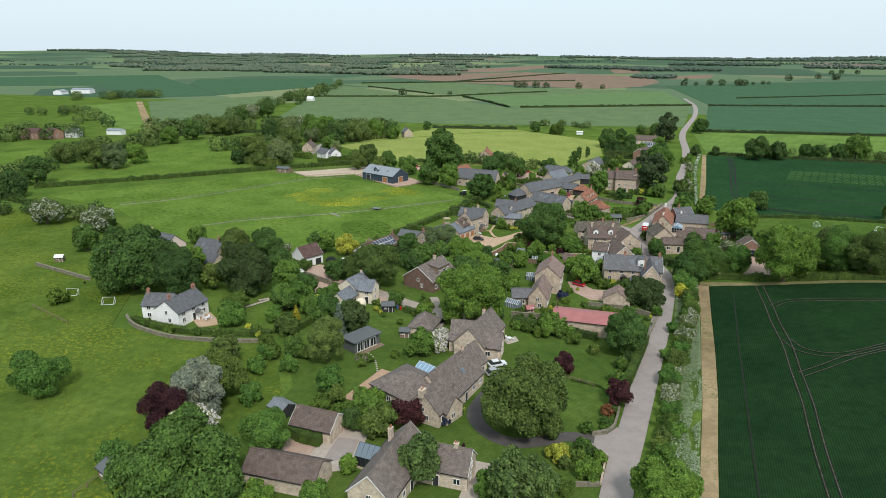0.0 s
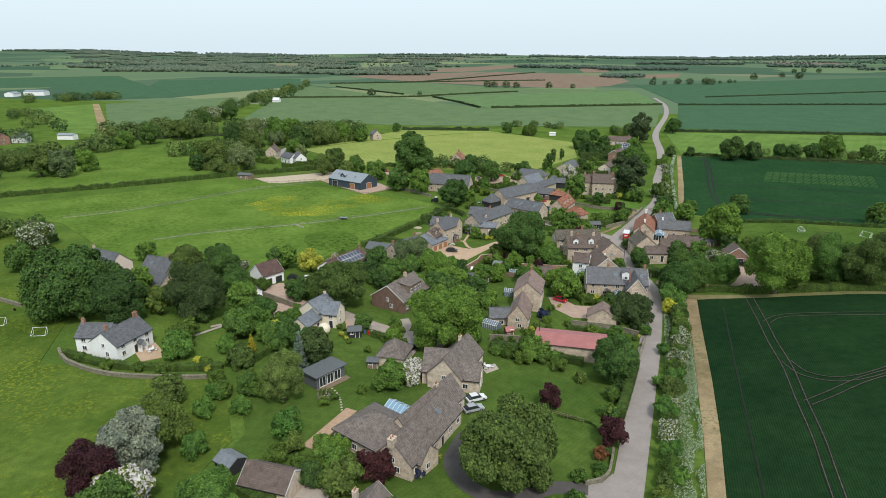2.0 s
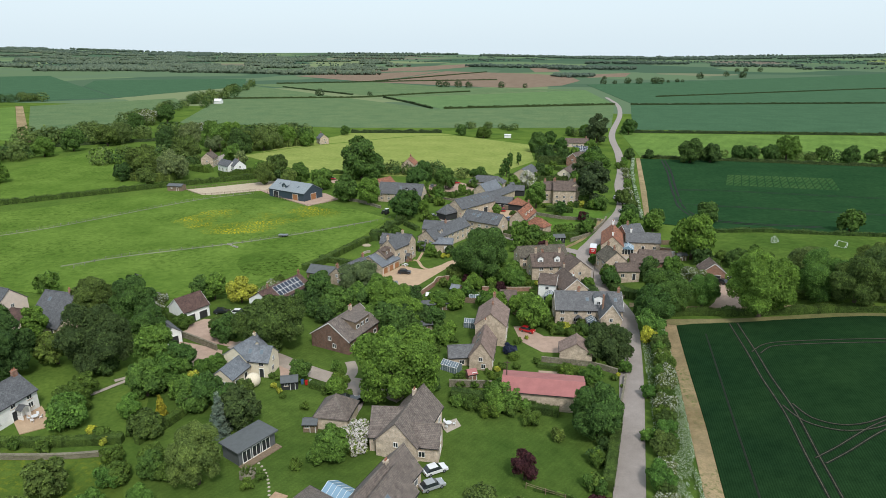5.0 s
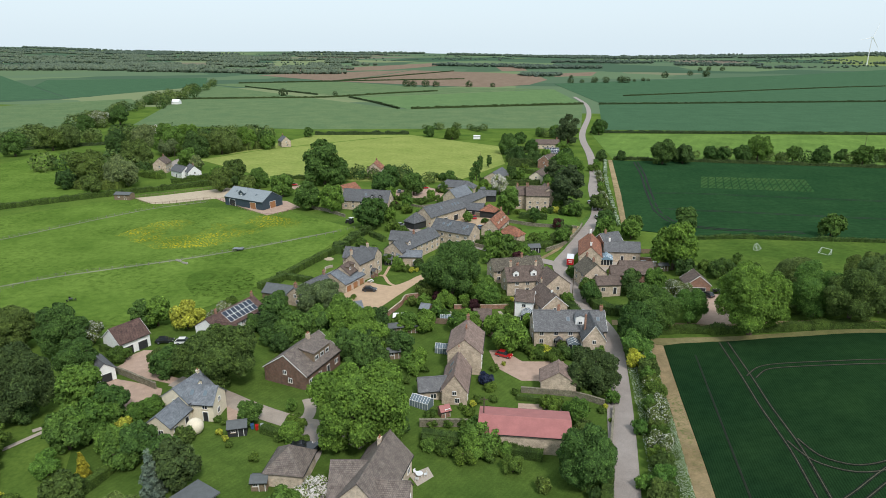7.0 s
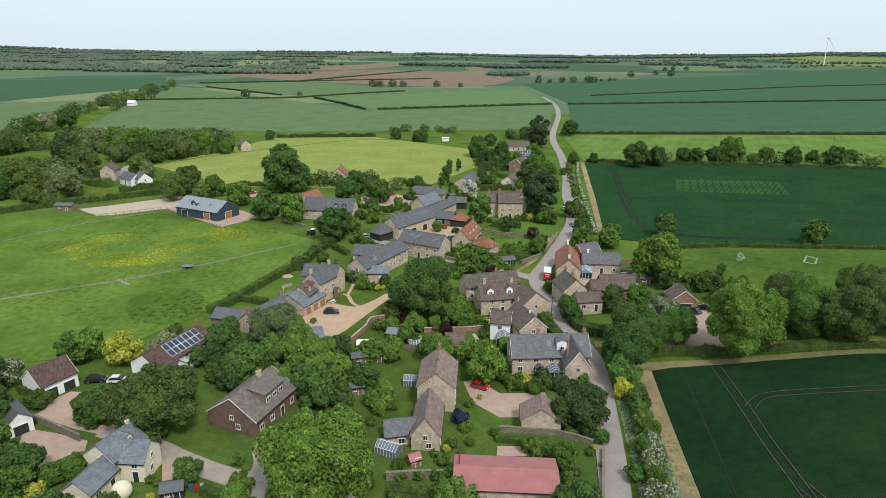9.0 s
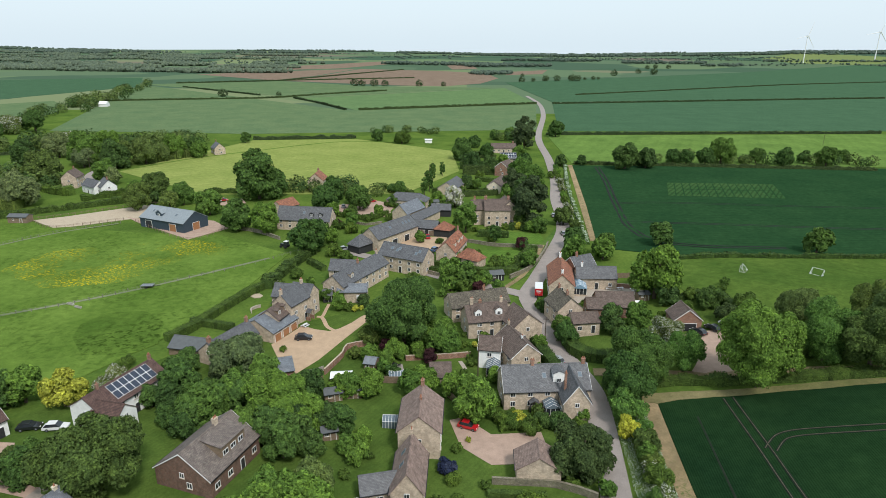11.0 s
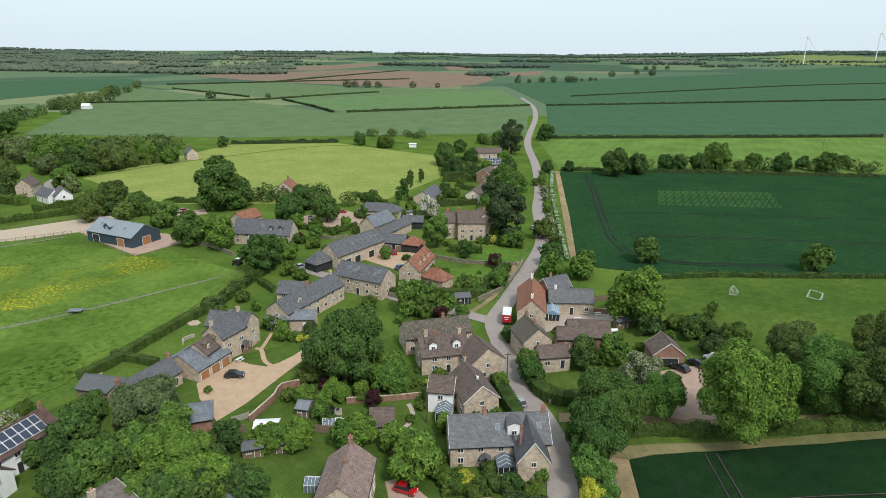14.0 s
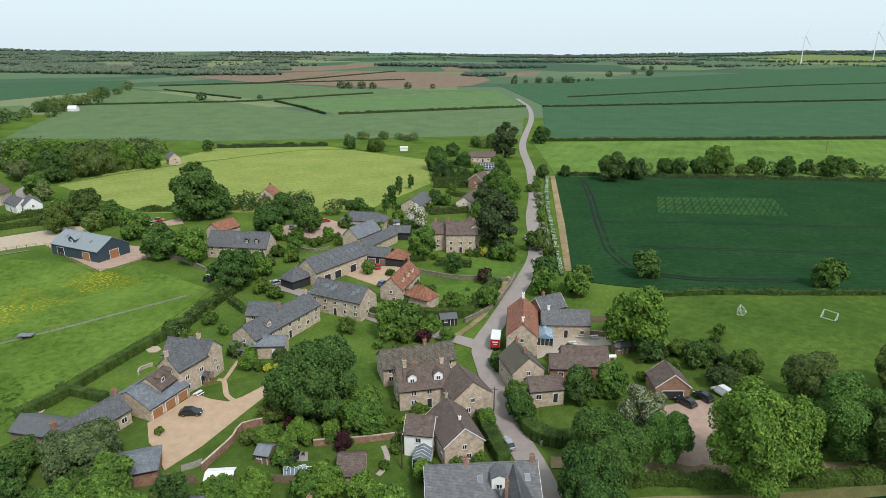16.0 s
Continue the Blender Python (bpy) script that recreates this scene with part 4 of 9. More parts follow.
def chimney(w, u, material, v=0.0, tall=1.1, size=0.75, pots=2):
    s = Shape()
    x, y = u * w["L"], v * w["W"]
    z = roof_height(w, y)
    top = w["ridge"] + tall
    a, b = size / 2, size * 0.36
    s.box(x - a, x + a, y - b, y + b, z - 1.0, top)
    s.box(x - a - 0.06, x + a + 0.06, y - b - 0.06, y + b + 0.06, top, top + 0.12)
    ob = part("chimney", s, material, w["roof"])
    for i in range(pots):
        p = Shape()
        px = x + (i - (pots - 1) / 2) * size * 0.45
        p.tube((px, y, top + 0.12), (px, y, top + 0.55), 0.13, 0.1, 8)
        ob2 = part("chimney_pot", p, TERRACOTTA, w["roof"])
    return ob


def dormer(w, u, side=-1, width=1.5, material=None, cheek=None, high=None):
    """A small gabled dormer on the slope."""
    h = w["W"] / 2
    x = u * w["L"]
    y0 = side * h * 0.72
    z0 = roof_height(w, y0)
    top = min(w["ridge"] - 0.1, z0 + (high or 1.25))
    apex = min(w["ridge"] + 0.02, top + width * 0.38)
    s = Shape()
    pts = [(-width / 2, z0 - 0.3), (width / 2, z0 - 0.3), (width / 2, top), (0, apex - 0.02), (-width / 2, top)]
    n = len(pts)
    y1 = side * 0.12
    va = [(x + a, y0, z) for a, z in pts] + [(x + a, y1, z) for a, z in pts]
    s.solid(va, [(i, (i + 1) % n, n + (i + 1) % n, n + i) for i in range(n)] + [tuple(range(n)), tuple(range(2 * n - 1, n - 1, -1))])
    ob = part("dormer", s, cheek or WHITE, w["roof"])
    t = Shape()
    k = width / 2 + 0.14
    e = top - 0.1
    sec = [(-k, e), (-k, e + 0.1), (0, apex + 0.12), (k, e + 0.1), (k, e), (0, apex)]
    n = len(sec)
    va = [(x + a, y0 + side * 0.18, z) for a, z in sec] + [(x + a, y1, z) for a, z in sec]
    t.solid(va, [(i, (i + 1) % n, n + (i + 1) % n, n + i) for i in range(n)] + [tuple(range(n)), tuple(range(2 * n - 1, n - 1, -1))])
    part("dormer_roof", t, material or SLATE, w["roof"])
    fr, gl, si = window_meshes(0.9, 0.9)
    f = put("dormer_window", fr, *hoist(w["roof"], pose(x, y0 + side * 0.03, z0 + 0.12, 0, 0, 0 if side < 0 else 180)))
    put("pane", gl, f)
    return ob


def long_dormer(w, u, width, material, cheek, side=-1):
    """A wide dormer under its own shallow roof, with a row of windows."""
    x, h = u * w["L"], w["W"] / 2
    y0 = side * h * 0.80
    z0, top = roof_height(w, y0), w["ridge"] - 0.55
    y1 = side * h * 0.10
    s = Shape()
    lo, hi = sorted((y0, y1))
    s.box(x - width / 2, x + width / 2, lo, hi, z0 - 0.4, top - 0.25)
    part("dormer", s, cheek, w["roof"])
    t = Shape()
    k = width / 2 + 0.2
    e = y0 + side * 0.35
    pts = [(x - k, e, top - 0.28), (x + k, e, top - 0.28), (x + k, y1, top + 0.30), (x - k, y1, top + 0.30)]
    t.solid(pts + [(a, b, c + 0.14) for a, b, c in pts], [(3, 2, 1, 0), (4, 5, 6, 7), (0, 1, 5, 4), (1, 2, 6, 5), (2, 3, 7, 6), (3, 0, 4, 7)])
    part("dormer_roof", t, material, w["roof"])
    fr, gl, si = window_meshes(1.3, 0.95)
    for i in range(3):
        f = put("dormer_window", fr, *hoist(w["roof"], pose(x + (i - 1) * width / 3.2, y0 + side * 0.03, z0 + 0.25, 0, 0, 0 if side < 0 else 180)))
        put("pane", gl, f)


def on_slope(w, u, v, side, lift):
    """The pose of something laid on the roof slope: v from 0 at the eave to 1 at the ridge."""
    h = w["W"] / 2
    y = side * h * (1 - v)
    z = roof_height(w, y) + 0.16 + lift
    tilt = math.degrees(math.atan2(w["ridge"] - w["eave"], h))
    return pose(u * w["L"], y, z, 0, 0, 0 if side < 0 else 180) @ pose(0, 0, 0, tilt)


SKYLIGHT = []


def skylight(w, u, v=0.55, side=-1):
    if not SKYLIGHT:
        f, g = Shape(), Shape()
        for x0, x1, y0, y1 in ((-0.45, -0.37, -0.6, 0.6), (0.37, 0.45, -0.6, 0.6), (-0.37, 0.37, -0.6, -0.52), (-0.37, 0.37, 0.52, 0.6)):
            f.box(x0, x1, y0, y1, -0.1, 0.09)
        g.box(-0.38, 0.38, -0.53, 0.53, -0.05, 0.05)
        SKYLIGHT.extend((f.mesh("skylight", LEAD), g.mesh("pane", ROOFGLASS)))
    ob = put("skylight", SKYLIGHT[0], *hoist(w["roof"], on_slope(w, u, v, side, 0.0)))
    put("pane", SKYLIGHT[1], ob)


def solar_array(w, u0, u1, rows=2, columns=7, side=-1):
    s, g = Shape(), Shape()
    run = math.hypot(w["W"] / 2, w["ridge"] - w["eave"])
    pw, ph = (u1 - u0) * w["L"] / columns, run * 0.78 / rows
    s.box(-pw / 2 + 0.02, pw / 2 - 0.02, -ph / 2 + 0.03, ph / 2 - 0.03, 0.0, 0.05)
    g.box(-pw / 2 + 0.07, pw / 2 - 0.07, -ph / 2 + 0.08, ph / 2 - 0.08, 0.03, 0.056)
    me, mg = s.mesh("solar_panel", PAINT), g.mesh("solar_glass", PANEL)
    for i in range(columns):
        for j in range(rows):
            v = 0.12 + 0.78 * (j + 0.5) / rows
            ob = put("solar_panel", me, *hoist(w["roof"], on_slope(w, u0 + (u1 - u0) * (i + 0.5) / columns, v, side, 0.04)))
            put("solar_glass", mg, ob)


def building(name, label, category, walls, roofs, specs, hips=(), bare=(), trim=None, group=""):
    """A house, barn or shed of one or more wings; returns it and the wings."""
    x, y = specs[0][0], specs[0][1]
    ob = thing(name, label, category, at_ground(x, y), group)
    out = []
    for i, s in enumerate(specs):
        wm = walls[i] if isinstance(walls, (list, tuple)) else walls
        rm = roofs[i] if isinstance(roofs, (list, tuple)) else roofs
        out.append(wing(ob, s, wm, rm, (x, y), i in hips, i not in bare, trim))
    return ob, out


def conservatory(w, u, v, wide, deep, high, turn=0, glass=None, frame=None, peak=None):
    """A glazed room beside a wing: dwarf wall, posts, glazed faces and a pitched glass roof with bars."""
    glass, frame = glass or ROOFGLASS, frame or PAINT
    m = pose(u * w["L"], v, 0, 0, 0, turn)
    base = Shape()
    base.box(-wide / 2, wide / 2, -deep / 2, deep / 2, -0.8, 0.5)
    parent, m = hoist(w["wall"], m)
    ob = part("conservatory", base, STONE, parent, "glazed conservatory", m=m)
    fr, gl, rf = Shape(), Shape(), Shape()
    n = max(3, int(wide / 0.9))
    for i in range(n + 1):
        x = -wide / 2 + i * wide / n
        for y in (-deep / 2 + 0.03, deep / 2 - 0.03):
            fr.box(x - 0.04, x + 0.04, y - 0.04, y + 0.04, 0.5, high)
    k = max(2, int(deep / 0.9))
    for i in range(1, k):
        y = -deep / 2 + i * deep / k
        for x in (-wide / 2 + 0.03, wide / 2 - 0.03):
            fr.box(x - 0.04, x + 0.04, y - 0.04, y + 0.04, 0.5, high)
    gl.box(-wide / 2 + 0.05, wide / 2 - 0.05, -deep / 2 + 0.05, deep / 2 - 0.05, 0.5, high)
    top = high + (peak or deep * 0.3)
    rf.prism([(-deep / 2 - 0.1, high), (-deep / 2 - 0.1, high + 0.06), (0, top + 0.06), (deep / 2 + 0.1, high + 0.06), (deep / 2 + 0.1, high)], -wide / 2 - 0.1, wide / 2 + 0.1)
    for i in range(n + 1):
        x = -wide / 2 + i * wide / n
        for s in (-1, 1):
            fr.tube((x, s * deep / 2, high + 0.1), (x, 0, top + 0.09), 0.035, 0.035, 4)
    part("glazing_bars", fr, frame, ob)
    part("pane", gl, GLASS, ob)
    part("glass_roof", rf, glass, ob)
    return ob


def porch(w, u, material, post, wide=1.7, deep=1.4, high=2.1):
    """A small gabled porch on posts before the front wall."""
    y0 = -w["W"] / 2
    x = u * w["L"]
    r = Shape()
    k = wide / 2 + 0.2
    sec = [(-k, high), (-k, high + 0.1), (0, high + wide * 0.45 + 0.1), (k, high + 0.1), (k, high), (0, high + wide * 0.45)]
    n = len(sec)
    va = [(x + a, y0 - deep - 0.15, z) for a, z in sec] + [(x + a, y0 + 0.05, z) for a, z in sec]
    r.solid(va, [(i, (i + 1) % n, n + (i + 1) % n, n + i) for i in range(n)] + [tuple(range(n)), tuple(range(2 * n - 1, n - 1, -1))])
    parent, m = hoist(w["wall"], pose(0, 0, 0))
    ob = part("porch", r, material, parent, m=m)
    for sx in (-1, 1):
        p = Shape()
        p.box(x + sx * wide / 2 - 0.08, x + sx * wide / 2 + 0.08, y0 - deep, y0 - deep + 0.16, -0.4, high + 0.1)
        part("porch_post", p, post, ob)
        p = Shape()
        p.box(x + sx * wide / 2 - 0.06, x + sx * wide / 2 + 0.06, y0 - deep + 0.17, y0 - 0.01, -0.4, 0.8)
        part("porch_wall", p, post, ob)


ob, wg = building("farmhouse", "white rendered farmhouse with grey slate roof", "house", WHITE, SLATE, [(-106.01, 119.41, 84.21, 10.68, 8.08, 3.9, 6.7), (-112.2, 119.1, 13.4, 7.8, 6.6, 4.2, 6.36)])
chimney(wg[0], -0.36, BRICK)
chimney(wg[0], 0.44, BRICK, size=1.0)
chimney(wg[1], -0.42, BRICK)
porch(wg[0], 0.12, SLATE, WHITE)
ob, wg = building("cottage", "pale rendered cottage with slate roof among trees", "house", PINKISH, [SLATE, REDTILE], [(-148.3, 162.4, -12.3, 12.9, 8.4, 4.5, 8.2), (-138.2, 157.5, -171.3, 7.4, 6.4, 2.6, 4.6)], hips=(1,), bare=(1,))
chimney(wg[0], -0.42, STONE)
skylight(wg[0], 0.1)
ob, wg = building("house", "low dark slate-roofed house behind trees", "house", STONE, SLATE, [(-130.3, 165.3, -5.9, 10.3, 8.4, 3.0, 6.6), (-124.6, 156.6, -12.5, 8, 6.6, 2.4, 5)])
chimney(wg[0], 0.3, BRICK, size=0.6)
skylight(wg[0], -0.2)
ob, wg = building("garage", "white rendered double garage with red-brown tiled roof", "garage", WHITE, REDTILE, [(-96.1, 170.1, 64.3, 7.5, 7, 3.36, 6.24)], bare=(0,), trim=PAINT)
for u in (-0.24, 0.24):
    door(wg[0]["wall"], u * wg[0]["L"], -wg[0]["W"] / 2 - 0.02, 0, 2.3, 2.1, DARKWOOD)
ob, wg = building("annex", "white garage block half hidden by a tree", "garage", WHITE, SLATE, [(-94.47, 156.99, 144.11, 9, 4.15, 2.76, 4.45)], bare=(0,))
door(wg[0]["wall"], -wg[0]["L"] / 2 - 0.02, 0, -90, 2.4, 2.0, DARKWOOD)
ob, wg = building("cottage", "cream rendered cottage with blue-grey slate roofs", "house", CREAM, BLUESLATE, [(-64.17, 146.01, 0.68, 6.69, 5.28, 3.84, 6.24), (-67.8, 147.2, 75.3, 7.2, 6.6, 4.08, 6.48), (-67.88, 139.96, 83.77, 6.54, 5.04, 2.88, 4.8)])
chimney(wg[1], 0.42, CREAM, tall=0.6, size=0.6, pots=1)
dormer(wg[1], 0.1, cheek=CREAM, material=BLUESLATE)
skylight(wg[0], -0.2)
skylight(wg[0], 0.2)
ob, wg = building("house", "red brick house with steep grey tiled roof", "house", BROWNBRICK, GREYTILE, [(-50.4, 164.9, 73.9, 13.1, 10.9, 3.48, 7.2)], trim=PAINT)
chimney(wg[0], 0.18, STONE, size=0.9)
long_dormer(wg[0], 0.08, 6.4, GREYTILE, TIMBER)
ob, wg = building("house", "white rendered house with solar panels on red tiles", "house", WHITE, REDTILE, [(-75, 181.8, 71.8, 16.4, 7.68, 4.32, 6.84), (-72.5, 174.3, -11.3, 6, 5.4, 3.84, 6)])
chimney(wg[0], 0.47, BRICK, size=0.6)
chimney(wg[0], -0.3, BRICK, size=0.55, pots=1)
solar_array(wg[0], -0.22, 0.38)
ob, wg = building("house", "large stone house with slate roofs and oak garage doors", "house", [STONE, STONE, STONE, STONE, STONE, STONE, TIMBER], [SLATE, SLATE, SLATE, TILE, BLUESLATE, SLATE, GREYROOF], [(-53.02, 225.09, 67.58, 7.8, 6, 6, 8.76), (-50.99, 230.45, 165.51, 6, 5.28, 6, 8.4), (-55.6, 231.7, -9.4, 7.3, 5.52, 5.04, 7.68), (-55.8, 220.2, 76.5, 7.1, 6, 4.2, 6.36), (-56.97, 217.98, 69.92, 10.08, 10.4, 2.7, 5.3), (-62.48, 205.96, 67.92, 13.2, 6, 3.12, 5.64), (-71.3, 206.4, -9.8, 9.6, 5.76, 2.04, 3.72)], bare=(4, 6))
chimney(wg[1], 0.1, STONE)
chimney(wg[0], -0.48, STONE)
chimney(wg[5], 0.46, BRICK)
chimney(wg[5], -0.46, BRICK, size=0.9)
dormer(wg[3], -0.22, material=TILE, cheek=TIMBER)
dormer(wg[3], 0.22, material=TILE, cheek=TIMBER)
for u in (-0.32, 0, 0.32):
    door(wg[4]["wall"], u * wg[4]["L"], -wg[4]["W"] / 2 - 0.02, 0, 2.4, 1.95, OAKDOOR)
porch(wg[0], 0.36, SLATE, BRICK)
ob, wg = building("garage", "brick garage with hipped slate roof beside gravel", "garage", BRICK, BLUESLATE, [(-50.2, 195.5, -158.9, 10.8, 6.6, 2.64, 3.84)], hips=(0,), bare=(0,))
ob, wg = building("house", "old stone house with brown tiled roofs and chimneys", "house", STONE, TILE, [(-4.63, 224.23, 16.74, 5.7, 7.4, 4.5, 7.5), (-1.32, 225.01, 15.66, 9.6, 7.2, 4.5, 7.92), (6.9, 222.3, -65.3, 7.8, 8.1, 4.56, 7.68)])
chimney(wg[0], 0.2, BRICK)
chimney(wg[1], -0.47, STONE, tall=1.5)
chimney(wg[1], 0.35, STONE)
dormer(wg[0], 0.0, width=1.8, material=TILE, high=1.5)
dormer(wg[1], 0.22, width=1.8, material=TILE, high=1.5)
ob, wg = building("barn", "long stone barn with mossy stone-tiled roof", "barn", STONE, MOSSY, [(-4.2, 235, 20.1, 16.7, 7.2, 4.08, 6.72)])
chimney(wg[0], 0.12, BRICK)
ob, wg = building("house", "white and stone house with brown tiled cross gables", "house", [STONE, WHITE], TILE, [(5.1, 209.3, 110.7, 10.8, 7.4, 4.32, 7.44), (-1.08, 208.69, -6.36, 5.16, 5.76, 4.85, 6.96)], trim=PAINT)
chimney(wg[0], 0.46, STONE, size=0.6)
chimney(wg[0], -0.25, WHITE, size=0.5, pots=1, tall=0.7)
conservatory(wg[1], 0.22, -wg[1]["W"] / 2 - 1.9, 3.8, 3.0, 2.2, 90)
ob, wg = building("house", "stone house with weathered slate roof and cross gable", "house", STONE, SLATE, [(9.72, 194.16, 6.81, 18.05, 8.6, 4.35, 8), (15.32, 189.92, 94.37, 8.4, 5.29, 4.25, 7.9)], trim=PAINT)
chimney(wg[0], -0.14, BRICK)
chimney(wg[0], 0.46, BRICK)
chimney(wg[1], -0.1, BRICK, v=0.35, size=0.6)
for u in (-0.02, 0.09, 0.4):
    skylight(wg[0], u)
conservatory(wg[0], 0.03, -wg[0]["W"] / 2 - 1.5, 3.2, 3.0, 2.0, 90)
dormer(wg[0], 0.14, width=2.4, high=2.2, material=SLATE)
porch(wg[0], -0.16, SLATE, DARKWOOD)
ob, wg = building("cottage", "tall stone cottage with pinkish brown tiled gables", "house", STONE, [PINKTILE, PINKTILE, SLATE], [(-14.9, 176.8, 90.6, 11.2, 7.6, 5.52, 8.64), (-15.69, 162.81, 90.8, 10.8, 5.21, 3.7, 7.3), (-20.7, 160.6, -164.4, 6, 4.32, 2.88, 4.8)])
chimney(wg[0], 0.47, BRICK, size=0.9)
chimney(wg[0], 0.0, BRICK, size=0.6, tall=0.6)
chimney(wg[1], 0.47, STONE, size=0.6)
skylight(wg[1], -0.1, side=1)
skylight(wg[1], 0.2, side=1)
ob, wg = building("outbuilding", "long stone outbuilding with faded red sheet roof", "outbuilding", STONE, REDSHEET, [(-1.3, 147.2, 0.7, 16.8, 8.4, 3.84, 4.8)], bare=(0,))
ob, wg = building("garage", "stone garage with brown and red tiled roof", "garage", STONE, PINKTILE, [(6.1, 168.1, -91.5, 5.5, 7.5, 3.12, 5.52)], bare=(0,))
ob, wg = building("outbuilding", "garden outbuilding with brown tiled roof", "outbuilding", STONE, TILE, [(-12.55, 200.63, 5.97, 4.69, 6.48, 1.85, 3.72)], bare=(0,))
ob, wg = building("bungalow", "buff bungalow with weathered brown tiled roofs", "house", BUFF, GREYTILE, [(-25.3, 127.8, 81.3, 14, 7.7, 3.48, 7.44), (-29.2, 127.3, 6.8, 6, 9, 3.24, 6.48), (-21.9, 124, 2.2, 6, 5.4, 3.24, 6)])
chimney(wg[0], 0.3, BUFF, v=0.1, size=0.8, tall=0.3)
ob, wg = building("outbuilding", "small outbuilding with steep brown tiled roof", "outbuilding", BUFF, GREYTILE, [(-40.6, 130.4, 89.9, 6.6, 6.4, 2.88, 5.76)], hips=(0,), bare=(0,))
ob, wg = building("bungalow", "long buff bungalow with grey-brown tiled roofs", "house", BUFF, GREYTILE, [(-25.7, 101, 77.4, 19.5, 7.3, 3.12, 6.96), (-26.4, 107.3, 73.1, 18.3, 6.6, 3.12, 6.72), (-32.6, 99.7, -23.7, 14.4, 10.8, 3.12, 6), (-24, 95, -22.2, 4.3, 4.8, 2.88, 5.28)], hips=(2,))
chimney(wg[0], -0.5, STONE, size=1.4, tall=0.5)
chimney(wg[1], 0.2, BUFF, size=0.8, tall=0.4)
skylight(wg[0], 0.2)
conservatory(wg[2], -0.1, wg[2]["W"] / 2 + 1.9, 7.0, 4.0, 2.7, 0, BLUEGLASS)
ob, wg = building("bungalow", "buff bungalow with wide brown tiled gable", "house", BUFF, GREYTILE, [(-27, 73, 85.3, 15.5, 7.5, 3.48, 7.2), (-19.8, 77.9, 0.4, 10.7, 6, 3.12, 6)], trim=PAINT)
chimney(wg[0], 0.3, BUFF, v=0.3, size=0.9, tall=0.2)
chimney(wg[1], 0.25, BUFF, size=0.8, tall=0.7)
conservatory(wg[0], 0.22, wg[0]["W"] / 2 + 1.9, 4.0, 3.8, 2.5, 90, frame=DARKWOOD, peak=1.5)
ob, wg = building("garage", "long garage with brown concrete tiled roof", "garage", BUFF, TILE, [(-44, 68.8, 1.2, 13.1, 6.4, 2.88, 5.04)], bare=(0,))
for u in (-0.33, 0, 0.33):
    door(wg[0]["wall"], u * wg[0]["L"], wg[0]["W"] / 2 + 0.02, 180, 2.4, 2.0, OAKDOOR)
ob, wg = building("carport", "open carport with brown tiled roof and clipped ivy", "carport", BUFF, TILE, [(-45.8, 83, -2.5, 8.5, 6, 2.64, 4.8)], bare=(0,), trim=PAINT)
ob, wg = building("barn", "dark navy clad barn with pale steel roof", "barn", NAVYCLAD, STEEL, [(-125.2, 311.2, -22.5, 23.6, 12.4, 3.8, 7.3)], bare=(0,))
for u, wd, mt in ((-0.3, 3.4, DARKWOOD), (0.25, 3.4, OAKDOOR)):
    door(wg[0]["wall"], u * wg[0]["L"], -wg[0]["W"] / 2 - 0.02, 0, wd, 2.9, mt)
door(wg[0]["wall"], wg[0]["L"] / 2 + 0.02, 0, 90, 3.4, 3.0, OAKDOOR)
dormer(wg[0], -0.12, width=3.4, material=STEEL, cheek=NAVYCLAD, high=1.2)
skylight(wg[0], -0.32, 0.6)
skylight(wg[0], 0.22, 0.5)
ob, wg = building("barn", "long converted stone barn with slate roof", "barn", STONE, SLATE, [(-35.9, 295.3, 56.8, 22.7, 8.4, 4.32, 7.8)], bare=(0,))
for u in (-0.1, 0.22, 0.3, 0.38):
    skylight(wg[0], u)
for u in (-0.3, -0.1, 0.2):
    door(wg[0]["wall"], u * wg[0]["L"], -wg[0]["W"] / 2 - 0.02, 0, 2.6, 2.4, DARKWOOD)
ob, wg = building("cart_shed", "open cart shed with hipped slate roof", "barn", DARKWOOD, SLATE, [(-45, 284.3, -126.7, 7.2, 5.7, 2.88, 5.76)], hips=(0,), bare=(0,))
for u in (-0.25, 0.25):
    door(wg[0]["wall"], u * wg[0]["L"], -wg[0]["W"] / 2 - 0.02, 0, 2.4, 2.0, TIMBER)
ob, wg = building("barn", "stone barn with slate roof and rooflights", "barn", STONE, SLATE, [(-27, 266.7, -24.4, 16.5, 7.8, 5.04, 8.16)])
for u, v in ((-0.25, 0.6), (-0.12, 0.5), (-0.08, 0.65), (0.3, 0.45), (0.36, 0.65)):
    skylight(wg[0], u, v)
ob, wg = building("barn", "converted barn with slate roof in the courtyard", "barn", STONE, BLUESLATE, [(-32.3, 328.3, 62, 13.7, 7.2, 3.84, 7.2)], bare=(0,))
ob, wg = building("barn", "narrow stone barn with slate roof", "barn", STONE, SLATE, [(-25.6, 321.4, 64.5, 19.9, 4.8, 3.36, 5.52)], bare=(0,))
ob, wg = building("barn", "long low barn with hipped slate roof", "barn", STONE, SLATE, [(-34.7, 349.7, 170.4, 18.3, 7.2, 3.36, 6)], hips=(0,))
ob, wg = building("carport", "open-fronted carport with slate roof", "carport", DARKWOOD, SLATE, [(-24.3, 307.6, -10.9, 11.7, 6.6, 2.88, 5.04)], bare=(0,))
for u in (-0.33, 0, 0.33):
    door(wg[0]["wall"], u * wg[0]["L"], -wg[0]["W"] / 2 - 0.02, 0, 2.4, 2.0, TIMBER)
